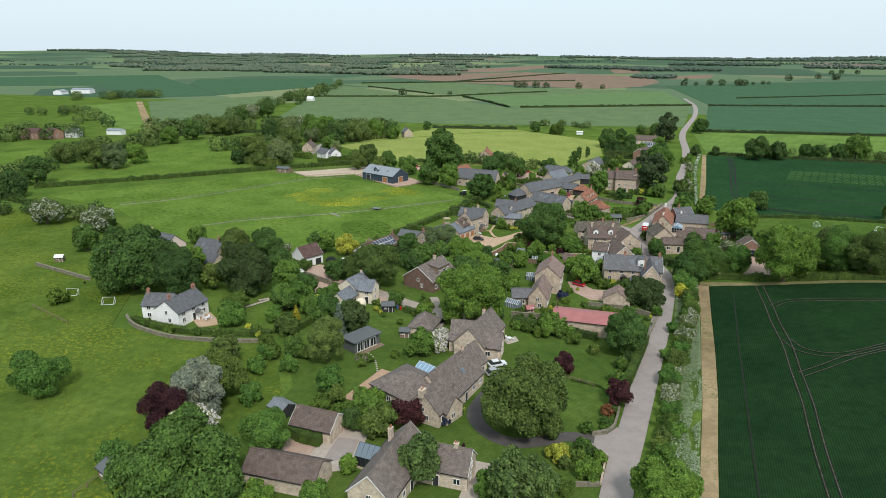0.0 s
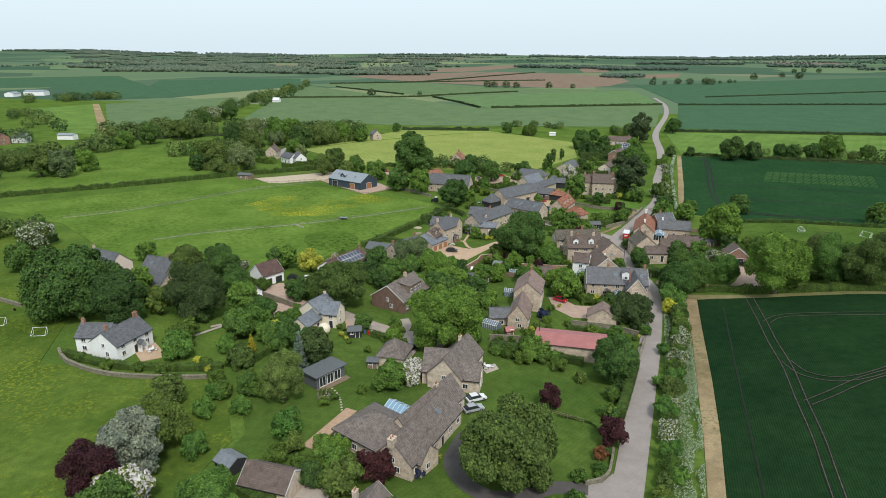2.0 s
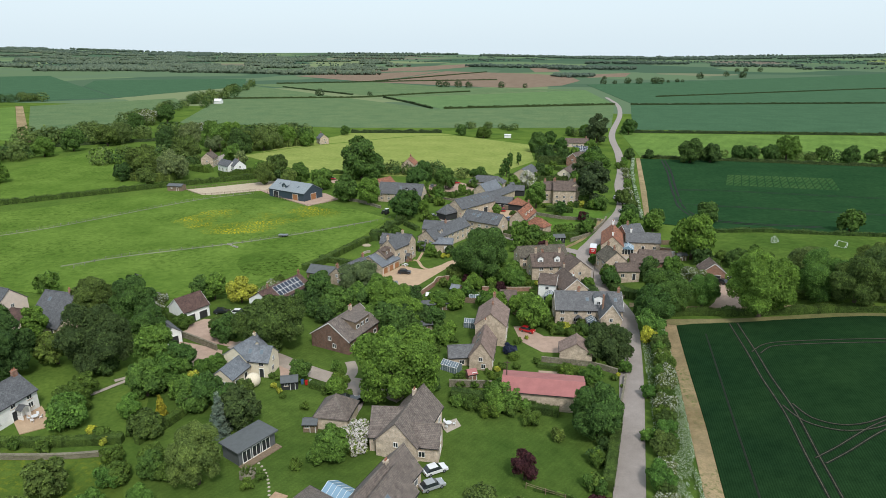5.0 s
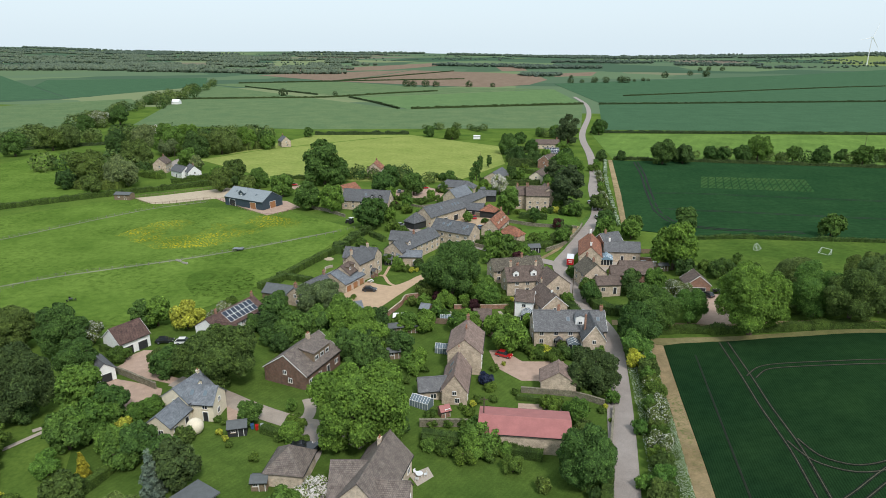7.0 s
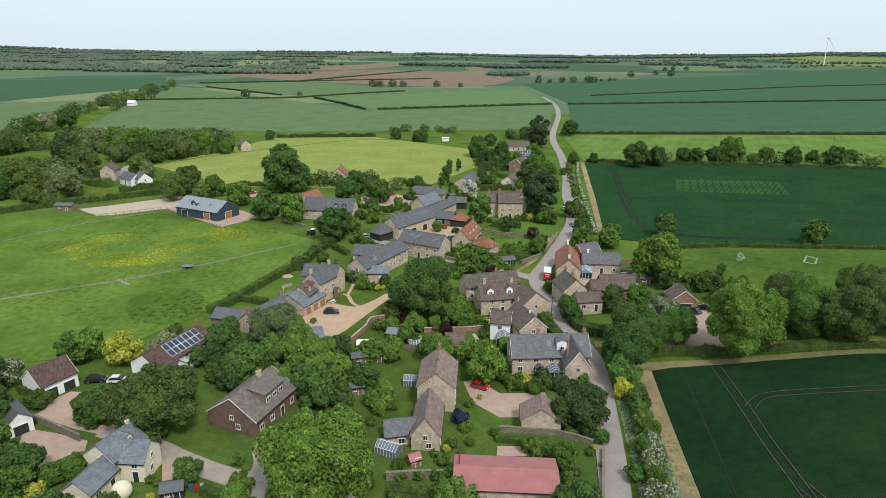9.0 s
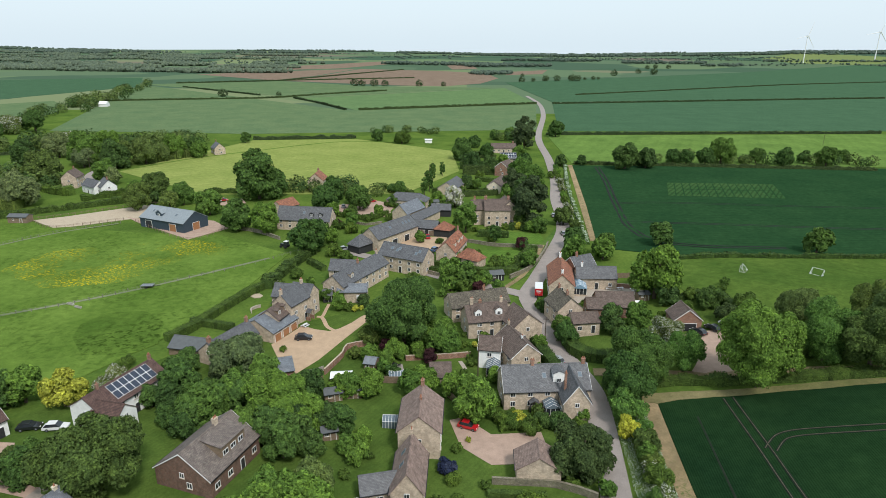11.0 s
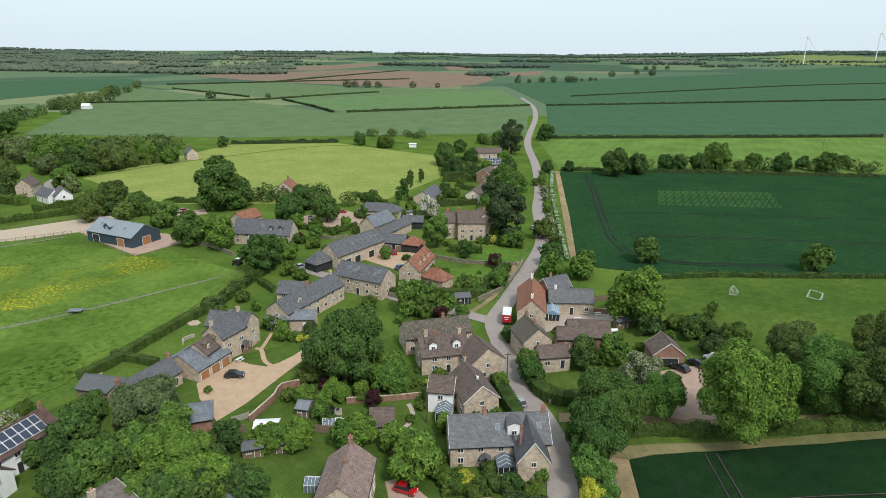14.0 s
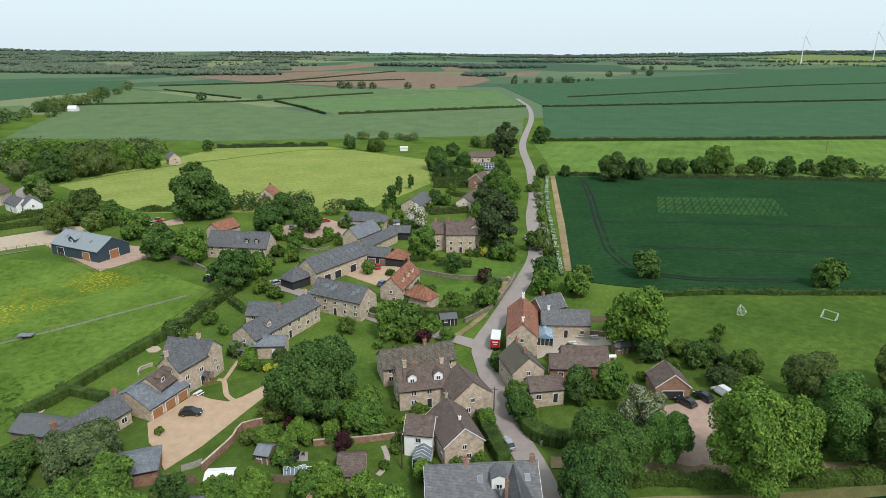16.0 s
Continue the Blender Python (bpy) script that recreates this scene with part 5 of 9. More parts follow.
ob, wg = building("carport", "carport end with hipped orange tiled roof", "carport", DARKWOOD, PANTILE, [(-16.3, 305.2, -18.6, 6.6, 6, 2.88, 5.28)], hips=(0,), bare=(0,))
ob, wg = building("house", "stone house with orange pantile roof and dormers", "house", STONE, PANTILE, [(-12.5, 279.1, 76.1, 15.6, 6.6, 4.56, 7.8)])
chimney(wg[0], 0.47, BRICK, size=0.7)
for u in (-0.25, 0.02, 0.28):
    dormer(wg[0], u, width=1.8, material=PANTILE, cheek=STONE)
ob, wg = building("outbuilding", "low outbuilding with hipped orange tiled roof", "outbuilding", STONE, PANTILE, [(-6, 272.4, 146.4, 8.4, 5.4, 2.88, 5.4)], hips=(0,), bare=(0,))
ob, wg = building("carport", "low open carport with slate roof", "carport", DARKWOOD, SLATE, [(-18.9, 334.6, -2.7, 8.4, 4.8, 2.88, 4.8)], bare=(0,))
ob, wg = building("cottage", "row of stone cottages with slate roofs", "house", STONE, [SLATE, SLATE, BLUESLATE], [(-40.2, 250.4, 65, 23.7, 7.2, 4.5, 7.3), (-44.9, 255.3, 174.9, 8.4, 6, 4.3, 6.7), (-39.7, 240.5, 5.8, 8.4, 4.8, 3.12, 4.56)], bare=(2,))
chimney(wg[0], 0.02, BRICK)
chimney(wg[0], 0.45, STONE)
skylight(wg[1], -0.2)
skylight(wg[1], 0.2)
dormer(wg[0], -0.25, material=SLATE, cheek=STONE)
door(wg[2]["wall"], wg[2]["L"] * 0.3, -wg[2]["W"] / 2 - 0.02, 0, 2.4, 2.1, PAINT)
ob, wg = building("house", "long stone house with slate roof and dormers", "house", STONE, SLATE, [(-71.6, 312.2, -5.3, 21.6, 8.4, 4.08, 8.4)])
dormer(wg[0], 0.15, material=SLATE, cheek=DARKWOOD)
dormer(wg[0], 0.32, material=SLATE, cheek=DARKWOOD)
skylight(wg[0], 0.0)
ob, wg = building("outbuilding", "outbuilding with orange-red tiled roof", "outbuilding", STONE, PANTILE, [(-86.8, 334.2, -118, 10, 7.3, 3.36, 6)], bare=(0,))
skylight(wg[0], -0.2)
skylight(wg[0], 0.2)
ob, wg = building("manor_house", "large old stone house with brown tiled gables", "house", STONE, TILE, [(4.3, 322.5, 2.8, 10.2, 9, 6.72, 10.2), (-2.6, 324.8, 11.7, 7.2, 8.4, 6.24, 9.36), (8.6, 325.6, 98.7, 10.8, 7.8, 6.48, 9.84)])
chimney(wg[0], -0.45, BRICK, size=1.2)
chimney(wg[0], 0.45, BRICK, size=1.0)
chimney(wg[1], -0.3, BRICK, size=0.8)
ob, wg = building("cottage", "cottage with orange tiled roof beside the meadow", "house", STONE, PANTILE, [(-84.5, 383.8, 92.6, 10.8, 7.8, 5.04, 8.4)])
chimney(wg[0], 0.3, BRICK, size=0.9)
ob, wg = building("bungalow", "stone bungalow with slate roof", "house", STONE, SLATE, [(-16, 381, 73.9, 16.8, 9.1, 3.12, 6)])
ob, wg = building("house", "brick house with brown gable and white bargeboards", "house", BRICK, TILE, [(12.7, 426, 64.2, 10.8, 7.8, 4.8, 7.8)], trim=PAINT)
ob, wg = building("house", "low house with brown tiled roof", "house", CREAM, TILE, [(7.2, 385.3, 73.9, 16.8, 7.2, 3.6, 6)])
ob, wg = building("house", "house with roof covered in blue solar panels", "house", STONE, SLATE, [(16.2, 457.4, 3.6, 9.6, 8.4, 4.2, 7.2)])
solar_array(wg[0], -0.48, 0.48, 3, 6)
ob, wg = building("bungalow", "bungalow with brown tiled roof among gardens", "house", BUFF, TILE, [(15.3, 504.8, 5, 16.8, 7.8, 3.12, 6)])
chimney(wg[0], 0.4, BRICK)
ob, wg = building("inn", "old stone inn with orange pantile roof", "house", STONE, [PANTILE, MOSSY, TILE], [(21, 252.4, 85.1, 17.2, 7.2, 4.68, 7.92), (19.2, 232.3, 107.4, 8.4, 7.2, 4.08, 7.2), (23.4, 225.1, 11.4, 7.2, 4.8, 3, 4.8)])
chimney(wg[0], -0.42, WHITE, size=0.8)
chimney(wg[0], 0.42, WHITE, size=0.9, tall=1.5)
chimney(wg[1], -0.2, BRICK)
chimney(wg[1], 0.4, BRICK)
conservatory(wg[0], -0.06, -wg[0]["W"] / 2 - 2.0, 6.4, 4.0, 2.4, 0, BLUEGLASS)
ob, wg = building("bungalow", "red brick bungalow with brown tiled roof", "house", BRICK, TILE, [(33.6, 237, -0.7, 10.2, 7.2, 3.12, 6), (28, 234.9, -0.5, 4.8, 5.4, 3, 5.04)])
ob, wg = building("outbuilding", "low stone range with slate roof by a terrace", "outbuilding", STONE, SLATE, [(32, 255.8, 0.6, 12, 6, 3.6, 6.24)])
chimney(wg[0], -0.35, WHITE, size=0.6, pots=1)
ob, wg = building("house", "small brick and white house with slate roof", "house", BRICK, SLATE, [(28.4, 262.8, -150, 7.8, 6, 4.56, 7.2)], trim=PAINT)
chimney(wg[0], 0.2, BRICK)
ob, wg = building("garage", "red brick garage with brown tiled gable roof", "garage", BRICK, TILE, [(49.3, 226.4, 92.4, 6.1, 7, 3, 5.76)], bare=(0,), trim=PAINT)
door(wg[0]["wall"], -wg[0]["L"] / 2 - 0.02, 0, -90, 4.3, 2.1, DARKWOOD)
ob, wg = building("house", "stone house with brown roof beside a lane", "house", STONE, TILE, [(-210.4, 380.2, 100.8, 9.8, 7.2, 5.28, 8.4)])
chimney(wg[0], 0.3, BRICK)
ob, wg = building("cottage", "white cottage with slate roof beside a lane", "house", WHITE, SLATE, [(-184, 365.5, -48, 9.5, 7, 4.1, 7.2), (-192, 368, -33, 12, 6.2, 3.5, 6.2)])
chimney(wg[0], 0.3, BRICK)
ob, wg = building("barn", "far pale farm sheds with sheet roofs", "barn", WHITE, STEEL, [(-883.1, 834.4, 18.8, 31.2, 16.8, 6, 8.4), (-895.8, 802.4, 101.2, 16.8, 14.4, 4.8, 7.2)], bare=(0, 1))
ob, wg = building("house", "distant brown-roofed brick house among trees", "house", BRICK, REDTILE, [(-463.5, 380.6, 10, 16.8, 8.4, 5.4, 8.4)])
ob, wg = building("house", "distant house with reddish tiled roof", "house", BRICK, REDTILE, [(-448.3, 387.6, -20, 14.4, 8.4, 5.4, 8.4)])
ob, wg = building("house", "distant white house with slate roof", "house", WHITE, BLUESLATE, [(-440, 398.9, 10, 10.8, 7.8, 4.56, 7.2)])
ob, wg = building("glasshouse", "distant pale glasshouse beside a field", "greenhouse", WHITE, STEEL, [(-419.4, 422.6, 5, 14.4, 6, 3.6, 4.8)], bare=(0,))
ob, wg = building("caravan", "white static caravan at the field edge", "caravan", WHITE, PAINT, [(-39, 544.4, 5, 5.4, 2.6, 2.3, 2.7)], bare=(0,))
ob, wg = building("barn", "small white barn far out in the fields", "barn", WHITE, PAINT, [(-442.7, 806.8, 5, 9.5, 8, 3.2, 6)], bare=(0,))
ob, wg = building("house", "tall stone house at the edge of trees", "house", STONE, SLATE, [(-176.2, 484.2, 126.2, 9.4, 7, 4.2, 7.4)])
chimney(wg[0], 0.4, BRICK)


# ---------------- small buildings ----------------
def shed(x, y, rot, L, W, eave, ridge, wall, roof, label, name="shed"):
    ob, wg = building(name, label, "shed", wall, roof, [(x, y, rot, L, W, eave, ridge)], bare=(0,), group="garden sheds")
    door(wg[0]["wall"], L * 0.2, -W / 2 - 0.02, 0, 0.9, 1.8, wall)
    window(wg[0]["wall"], -L * 0.2, -W / 2 - 0.03, 1.0, 0, 0.8, 0.7)
    return ob


def greenhouse(x, y, rot, L=3.6, W=2.4):
    ob = thing("greenhouse", "small glazed garden greenhouse with pale frame", "greenhouse", at_ground(x, y, rot), "greenhouses")
    g, f = Shape(), Shape()
    g.prism([(-W / 2, -0.3), (W / 2, -0.3), (W / 2, 1.5), (0, 2.3), (-W / 2, 1.5)], -L / 2, L / 2)
    n = int(L / 0.6)
    for i in range(n + 1):
        u = -L / 2 + i * L / n
        for s in (-1, 1):
            f.tube((u, s * W / 2, -0.2), (u, s * W / 2, 1.5), 0.03, 0.03, 4)
            f.tube((u, s * W / 2, 1.5), (u, 0, 2.32), 0.03, 0.03, 4)
    for s in (-1, 1):
        f.tube((-L / 2, s * W / 2, 1.52), (L / 2, s * W / 2, 1.52), 0.04, 0.04, 4)
    f.tube((-L / 2, 0, 2.32), (L / 2, 0, 2.32), 0.04, 0.04, 4)
    part("glazing", g, ROOFGLASS, ob)
    part("frame", f, PAINT, ob)


shed(-54.8, 140.7, 20, 3.4, 2.6, 1.9, 2.6, DARKWOOD, GREYROOF, "black timber garden shed on a lawn")
shed(-34.3, 188.8, 20, 3.6, 2.6, 1.9, 2.5, TIMBER, GREYROOF, "weathered timber garden shed among shrubs")
shed(-30.7, 190.6, 10, 4.0, 2.8, 2.0, 2.6, TIMBER, GREYROOF, "brown timber shed with felt roof")
shed(-32.1, 175.6, 20, 3.0, 2.4, 1.9, 2.4, TIMBER, GREYROOF, "small timber shed under trees")
shed(-55.6, 86.2, -20, 4.0, 3.4, 2.0, 2.9, DARKWOOD, LEAD, "grey garden hut beside the carport")
shed(-72.5, 60.7, -20, 4.4, 3.2, 2.1, 2.8, TIMBER, GREYROOF, "brown field shed with felt roof")
shed(-190.9, 313.6, 0, 8.0, 4.0, 2.4, 3.2, TIMBER, GREYROOF, "open timber field shelter by the hedge", "field_shelter")
shed(-17.2, 153.1, 30, 2.0, 1.8, 1.6, 2.2, BRICK, REDSHEET, "small red-roofed garden playhouse")
shed(-22.5, 351.1, 30, 3.0, 2.4, 2.0, 2.6, WHITE, GREYROOF, "small white shed beside trees")
shed(2, 260.3, 15, 4.4, 3.2, 2.0, 2.8, DARKWOOD, GREYROOF, "weathered garden shelter with felt roof")
shed(-44.5, 126.7, 10, 2.6, 2.0, 1.8, 2.3, TIMBER, GREYROOF, "green and grey garden store")
shed(-178.2, 146.3, 30, 2.6, 2.0, 1.6, 2.2, TIMBER, PAINT, "small field hutch with pale roof")
shed(-78, 326.1, 30, 2.6, 2.0, 1.6, 2.2, TIMBER, GREYROOF, "small dark garden hut")
greenhouse(-22, 198.2, 10)
greenhouse(-21.2, 198, 5, 4.0)
greenhouse(-22.2, 155.9, -20, 4.2, 2.6)
greenhouse(-21.2, 180.9, 0, 3.0)

# garden room with flat roof
garden_room = thing("garden_room", "grey timber garden room with flat roof and glazed doors", "garden room", at_ground(-52.9, 118.4, 64) @ Matrix.Scale(1.15, 4))
s = Shape()
s.box(-3.4, 3.4, -2.0, 2.0, -0.6, 2.5)
part("wall", s, GREYROOF, garden_room)
s = Shape()
s.box(-3.8, 3.8, -2.5, 2.3, 2.5, 2.72)
part("roof", s, GREYROOF, garden_room)
s = Shape()
s.box(-3.6, 3.6, -3.4, -2.0, -0.4, 0.12)
part("deck", s, TIMBER, garden_room)
for u in (-2.0, -0.2, 1.6):
    window(garden_room, u, -2.03, 0.15, 0, 1.5, 2.0)

# pale dome-shaped tank behind the cream cottage
tank = thing("storage_tank", "round off-white storage tank on a terrace", "tank", at_ground(-62.6, 139.5))
bm = bmesh.new()
bmesh.ops.create_uvsphere(bm, u_segments=20, v_segments=12, radius=1.6)
me = bpy.data.meshes.new("shell")
bm.to_mesh(me)
bm.free()
me.materials.append(CREAM)
for p in me.polygons:
    p.use_smooth = True
put("shell", me, tank, pose(0, 0, 1.45))
s = Shape()
s.tube((0, 0, -0.3), (0, 0, 0.3), 0.7, 0.7, 12)
part("plinth", s, STONE, tank)


# ---------------- vehicles ----------------


def car(x, y, rot, paint, label, van=False, L=4.3, category="car", dz=0.09):
    """Parked car: shaped body, glazed cabin, four wheels, lamps. It faces along x."""
    ob = thing("van" if van else "car", label, category, at_ground(x, y, rot, dz), "parked vehicles")
    W = 1.78
    h1, h2 = (0.95, 1.95) if van else (0.88, 1.45)
    n = L / 2
    sec = [(-n, 0.35), (-n, h1 - 0.05), (-n * 0.92, h1), (n * 0.45, h1), (n * 0.95, h1 - 0.2), (n, 0.6), (n * 0.98, 0.3)]
    s = Shape()
    k = len(sec)
    pts = [(a, -W / 2, z) for a, z in sec] + [(a, W / 2, z) for a, z in sec]
    s.solid(pts, [(i, (i + 1) % k, k + (i + 1) % k, k + i) for i in range(k)] + [tuple(range(k)), tuple(range(2 * k - 1, k - 1, -1))])
    body = part("body", s, paint, ob)
    a0, a1, b0, b1 = (-n * 0.98, n * 0.5, -n * 0.95, n * 0.2) if van else (-n * 0.9, n * 0.48, -n * 0.62, n * 0.12)
    c = Shape()
    lo, hi = W / 2 - 0.06, W / 2 - 0.2
    c.solid([(a0, -lo, h1), (a1, -lo, h1), (a1, lo, h1), (a0, lo, h1), (b0, -hi, h2), (b1, -hi, h2), (b1, hi, h2), (b0, hi, h2)], [(4, 5, 6, 7), (0, 1, 5, 4), (1, 2, 6, 5), (2, 3, 7, 6), (3, 0, 4, 7)])
    part("cabin", c, paint if van else GLASS, ob)
    r = Shape()
    r.box(b0, b1, -hi, hi, h2 - 0.02, h2 + 0.04)
    part("roof", r, paint, ob)
    if van:
        g = Shape()
        g.solid([(a1 + 0.01, -lo + 0.1, h1 + 0.1), (a1 + 0.01, lo - 0.1, h1 + 0.1), (b1 + 0.03, hi - 0.05, h2 - 0.1), (b1 + 0.03, -hi + 0.05, h2 - 0.1)], [(0, 1, 2, 3)])
        part("windscreen", g, GLASS, ob)
    for sx in (-0.6, 0.62):
        for sy in (-1, 1):
            t, rim = Shape(), Shape()
            y0, y1 = sorted((sy * (W / 2 - 0.2), sy * (W / 2 + 0.02)))
            t.tube((sx * n, y0, 0.31), (sx * n, y1, 0.31), 0.31, 0.31, 14)
            rim.tube((sx * n, y0 - 0.012, 0.31), (sx * n, y1 + 0.012, 0.31), 0.18, 0.18, 10)
            wheel = part("wheel", t, RUBBER, ob)
            part("rim", rim, LEAD, wheel)
    for sy in (-1, 1):
        s = Shape()
        s.box(n * 0.93, n * 0.985, sy * 0.62 - 0.17, sy * 0.62 + 0.17, 0.58, 0.72)
        part("headlight", s, PAINT, ob)
        s = Shape()
        s.box(-n - 0.012, -n + 0.05, sy * 0.66 - 0.14, sy * 0.66 + 0.14, 0.62, 0.82)
        part("tail_light", s, TAIL, ob)
    return ob


TAIL = paint_mat("red_lamp", (0.3, 0.01, 0.01))
BLACKPAINT = paint_mat("black_paint", (0.012, 0.013, 0.016))
WHITEPAINT = paint_mat("white_gloss", (0.7, 0.7, 0.7))
SILVER = paint_mat("silver_paint", (0.32, 0.33, 0.34))
REDPAINT = paint_mat("red_paint", (0.42, 0.012, 0.016))
BLUEPAINT = paint_mat("blue_paint", (0.05, 0.12, 0.25))
car(-47.2, 214.4, 8, BLACKPAINT, "black hatchback parked on the gravel drive")
car(-6, 181.7, -20, REDPAINT, "red car parked beside a garden fence", L=4.0)
car(-18.9, 118.8, 38, WHITEPAINT, "white car parked beside the long bungalow")
car(-18.6, 114.7, 38, SILVER, "silver car parked beside the long bungalow")
car(51.5, 221.3, 125, BLACKPAINT, "black car parked in front of a brick garage")
car(55.4, 222.5, 118, BLACKPAINT, "dark estate car parked on a pink drive")
car(59.2, 223.4, 115, WHITEPAINT, "white van parked on a pink drive", van=True, category="van")
car(15, 209.7, 112, SILVER, "grey car parked at the side of the lane", L=4.1)
car(29.6, 307.9, 95, SILVER, "silver car parked along the lane")
car(29.2, 334.9, 90, SILVER, "pale car standing on the lane verge")
car(-83.7, 173.9, 10, WHITEPAINT, "white sports car parked beside a hedge", L=4.4)
car(-88.7, 173.7, 15, BLACKPAINT, "dark car parked beside the white garage")
car(-41.4, 137.5, 20, BLACKPAINT, "black car parked by a small barn")
car(-38.8, 137, 70, BLACKPAINT, "dark car parked on the side lane")
car(-18.6, 285.7, 60, BLUEPAINT, "blue car parked in the barn courtyard")
car(-24.1, 301, 100, BLACKPAINT, "dark car under the courtyard carport", L=4.0)
car(-22.4, 300.5, 100, REDPAINT, "red car under the courtyard carport", L=4.0)
car(-52.2, 355.3, 30, REDPAINT, "red car parked by the long low barn", L=4.0)
car(-63.5, 345, 100, SILVER, "silver car on the gravel yard", L=4.0)
car(-60.4, 345.1, 100, BLACKPAINT, "dark car on the gravel yard", L=4.0)
car(-123.9, 351.3, 20, SILVER, "pale car parked by the hay meadow", L=4.0)
car(-121.5, 353.2, 20, REDPAINT, "red car parked by the hay meadow", L=4.0)
car(-51, 284.1, 40, SILVER, "pale car beside the cart shed", L=4.0)

# lorry on the lane
lorry = thing("lorry", "lorry with white box roof and red rear doors on the lane", "lorry", at_ground(14.3, 248.5, 84, 0.09))
s = Shape()
s.box(-3.0, 2.4, -1.15, 1.15, 0.95, 3.1)
part("box_body", s, WHITEPAINT, lorry)
for y0, y1 in ((-1.13, -0.01), (0.01, 1.13)):
    s = Shape()
    s.box(-3.06, -3.0, y0, y1, 0.95, 3.0)
    part("rear_door", s, REDPAINT, lorry, "red rear door")
s = Shape()
for z0, z1, y0, y1 in ((2.2, 2.5, -0.7, 0.7), (1.7, 1.85, -0.5, 0.5)):
    s.box(-3.075, -3.06, y0, y1, z0, z1)
part("sign_panel", s, WHITEPAINT, lorry, "pale bars of lettering")
s = Shape()
s.box(2.55, 4.0, -1.05, 1.05, 0.6, 2.3)
cab = part("cab", s, REDPAINT, lorry)
s = Shape()
s.box(4.0, 4.02, -0.95, 0.95, 1.45, 2.15)
part("windscreen", s, GLASS, cab)
s = Shape()
s.box(-3.0, 3.6, -0.5, 0.5, 0.5, 0.95)
part("chassis", s, IRON, lorry)
for wx in (-1.9, 3.1):
    for wy in (-1.1, 0.8):
        s = Shape()
        s.tube((wx, wy, 0.42), (wx, wy + 0.3, 0.42), 0.42, 0.42, 14)
        part("wheel", s, RUBBER, lorry)

# flat trailer in the pasture
trailer = thing("trailer", "pale grey flat farm trailer standing in the pasture", "trailer", at_ground(-102.6, 245.3, 5))
s = Shape()
s.box(-1.8, 1.8, -1.0, 1.0, 0.7, 0.85)
part("bed", s, LEAD, trailer)
s = Shape()
s.tube((1.8, 0, 0.72), (3.8, 0, 0.6), 0.06, 0.05, 6)
part("drawbar", s, IRON, trailer)
for wy in (-1.05, 0.85):
    s = Shape()
    s.tube((0, wy, 0.35), (0, wy + 0.2, 0.35), 0.35, 0.35, 12)
    part("wheel", s, RUBBER, trailer)

# tractor by the paddock track
tractor = thing("tractor", "dark tractor parked beside the paddock track", "tractor", at_ground(-72.9, 285.9, 160))
s = Shape()
s.box(-0.2, 1.7, -0.4, 0.4, 0.7, 1.5)
part("bonnet", s, BLACKPAINT, tractor)
s = Shape()
s.box(-1.4, -0.1, -0.75, 0.75, 0.9, 2.4)
part("cab", s, GLASS, tractor)
s = Shape()
s.box(-1.5, 0.0, -0.85, 0.85, 2.4, 2.5)
part("roof", s, WHITEPAINT, tractor)
for wx, r in ((-0.8, 0.75), (1.2, 0.45)):
    for wy in (-0.95, 0.6):
        s = Shape()
        s.tube((wx, wy, r), (wx, wy + 0.35, r), r, r, 16)
        part("wheel", s, RUBBER, tractor)


# ---------------- walls, fences, poles, goals ----------------
def masonry(pts, high, thick, material, label, name="garden_wall", cap=None):
    """A free-standing wall along a line, with a coping."""
    line = smooth_line(pts, 2.5)
    ob = thing(name, label, "wall", at_ground(pts[0][0], pts[0][1]), kind="structure")
    z0 = ground_z(pts[0][0], pts[0][1])
    body, top = Shape(), Shape()
    for a, b in zip(line, line[1:]):
        d = b - a
        if d.length < 0.01:
            continue
        n = Vector((-d.y, d.x, 0)).normalized() * thick / 2
        q = []
        for p in (a - n, b - n, b + n, a + n):
            q.append((p.x - pts[0][0], p.y - pts[0][1], ground_z(p.x, p.y) - z0))
        lo = [(x, y, z - 0.3) for x, y, z in q]
        hi = [(x, y, z + high) for x, y, z in q]
        body.solid(lo + hi, [(4, 5, 6, 7), (0, 1, 5, 4), (1, 2, 6, 5), (2, 3, 7, 6), (3, 0, 4, 7)])
        n2 = n * 1.3
        q = []
        for p in (a - n2, b - n2, b + n2, a + n2):
            q.append((p.x - pts[0][0], p.y - pts[0][1], ground_z(p.x, p.y) - z0 + high))
        top.solid(q + [(x, y, z + 0.1) for x, y, z in q], [(4, 5, 6, 7), (0, 1, 5, 4), (1, 2, 6, 5), (2, 3, 7, 6), (3, 0, 4, 7)])
    part("masonry", body, material, ob)
    part("coping", top, cap or material, ob)
    return ob


def rail_fence(pts, label, gap=2.6, high=1.2, material=None, rails=3):
    thick = 0.02 if "wire" in label else 0.045
    line = smooth_line(pts, gap)
    x0, y0 = pts[0]
    z0 = ground_z(x0, y0)
    ob = thing("fence", label, "fence", at_ground(x0, y0), kind="structure")
    ps = Shape()
    ps.box(-0.06, 0.06, -0.06, 0.06, -0.3, high)
    me = ps.mesh("post", material or TIMBER)
    loc = [Vector((p.x - x0, p.y - y0, ground_z(p.x, p.y) - z0)) for p in line]
    for p in loc:
        put("post", me, ob, pose(p.x, p.y, p.z))
    for k in range(rails):
        s = Shape()
        z = high * (0.9 - 0.3 * k)
        for a, b in zip(loc, loc[1:]):
            s.tube(a + Vector((0, 0, z)), b + Vector((0, 0, z)), thick, thick, 4)
        part("rail", s, material or TIMBER, ob)


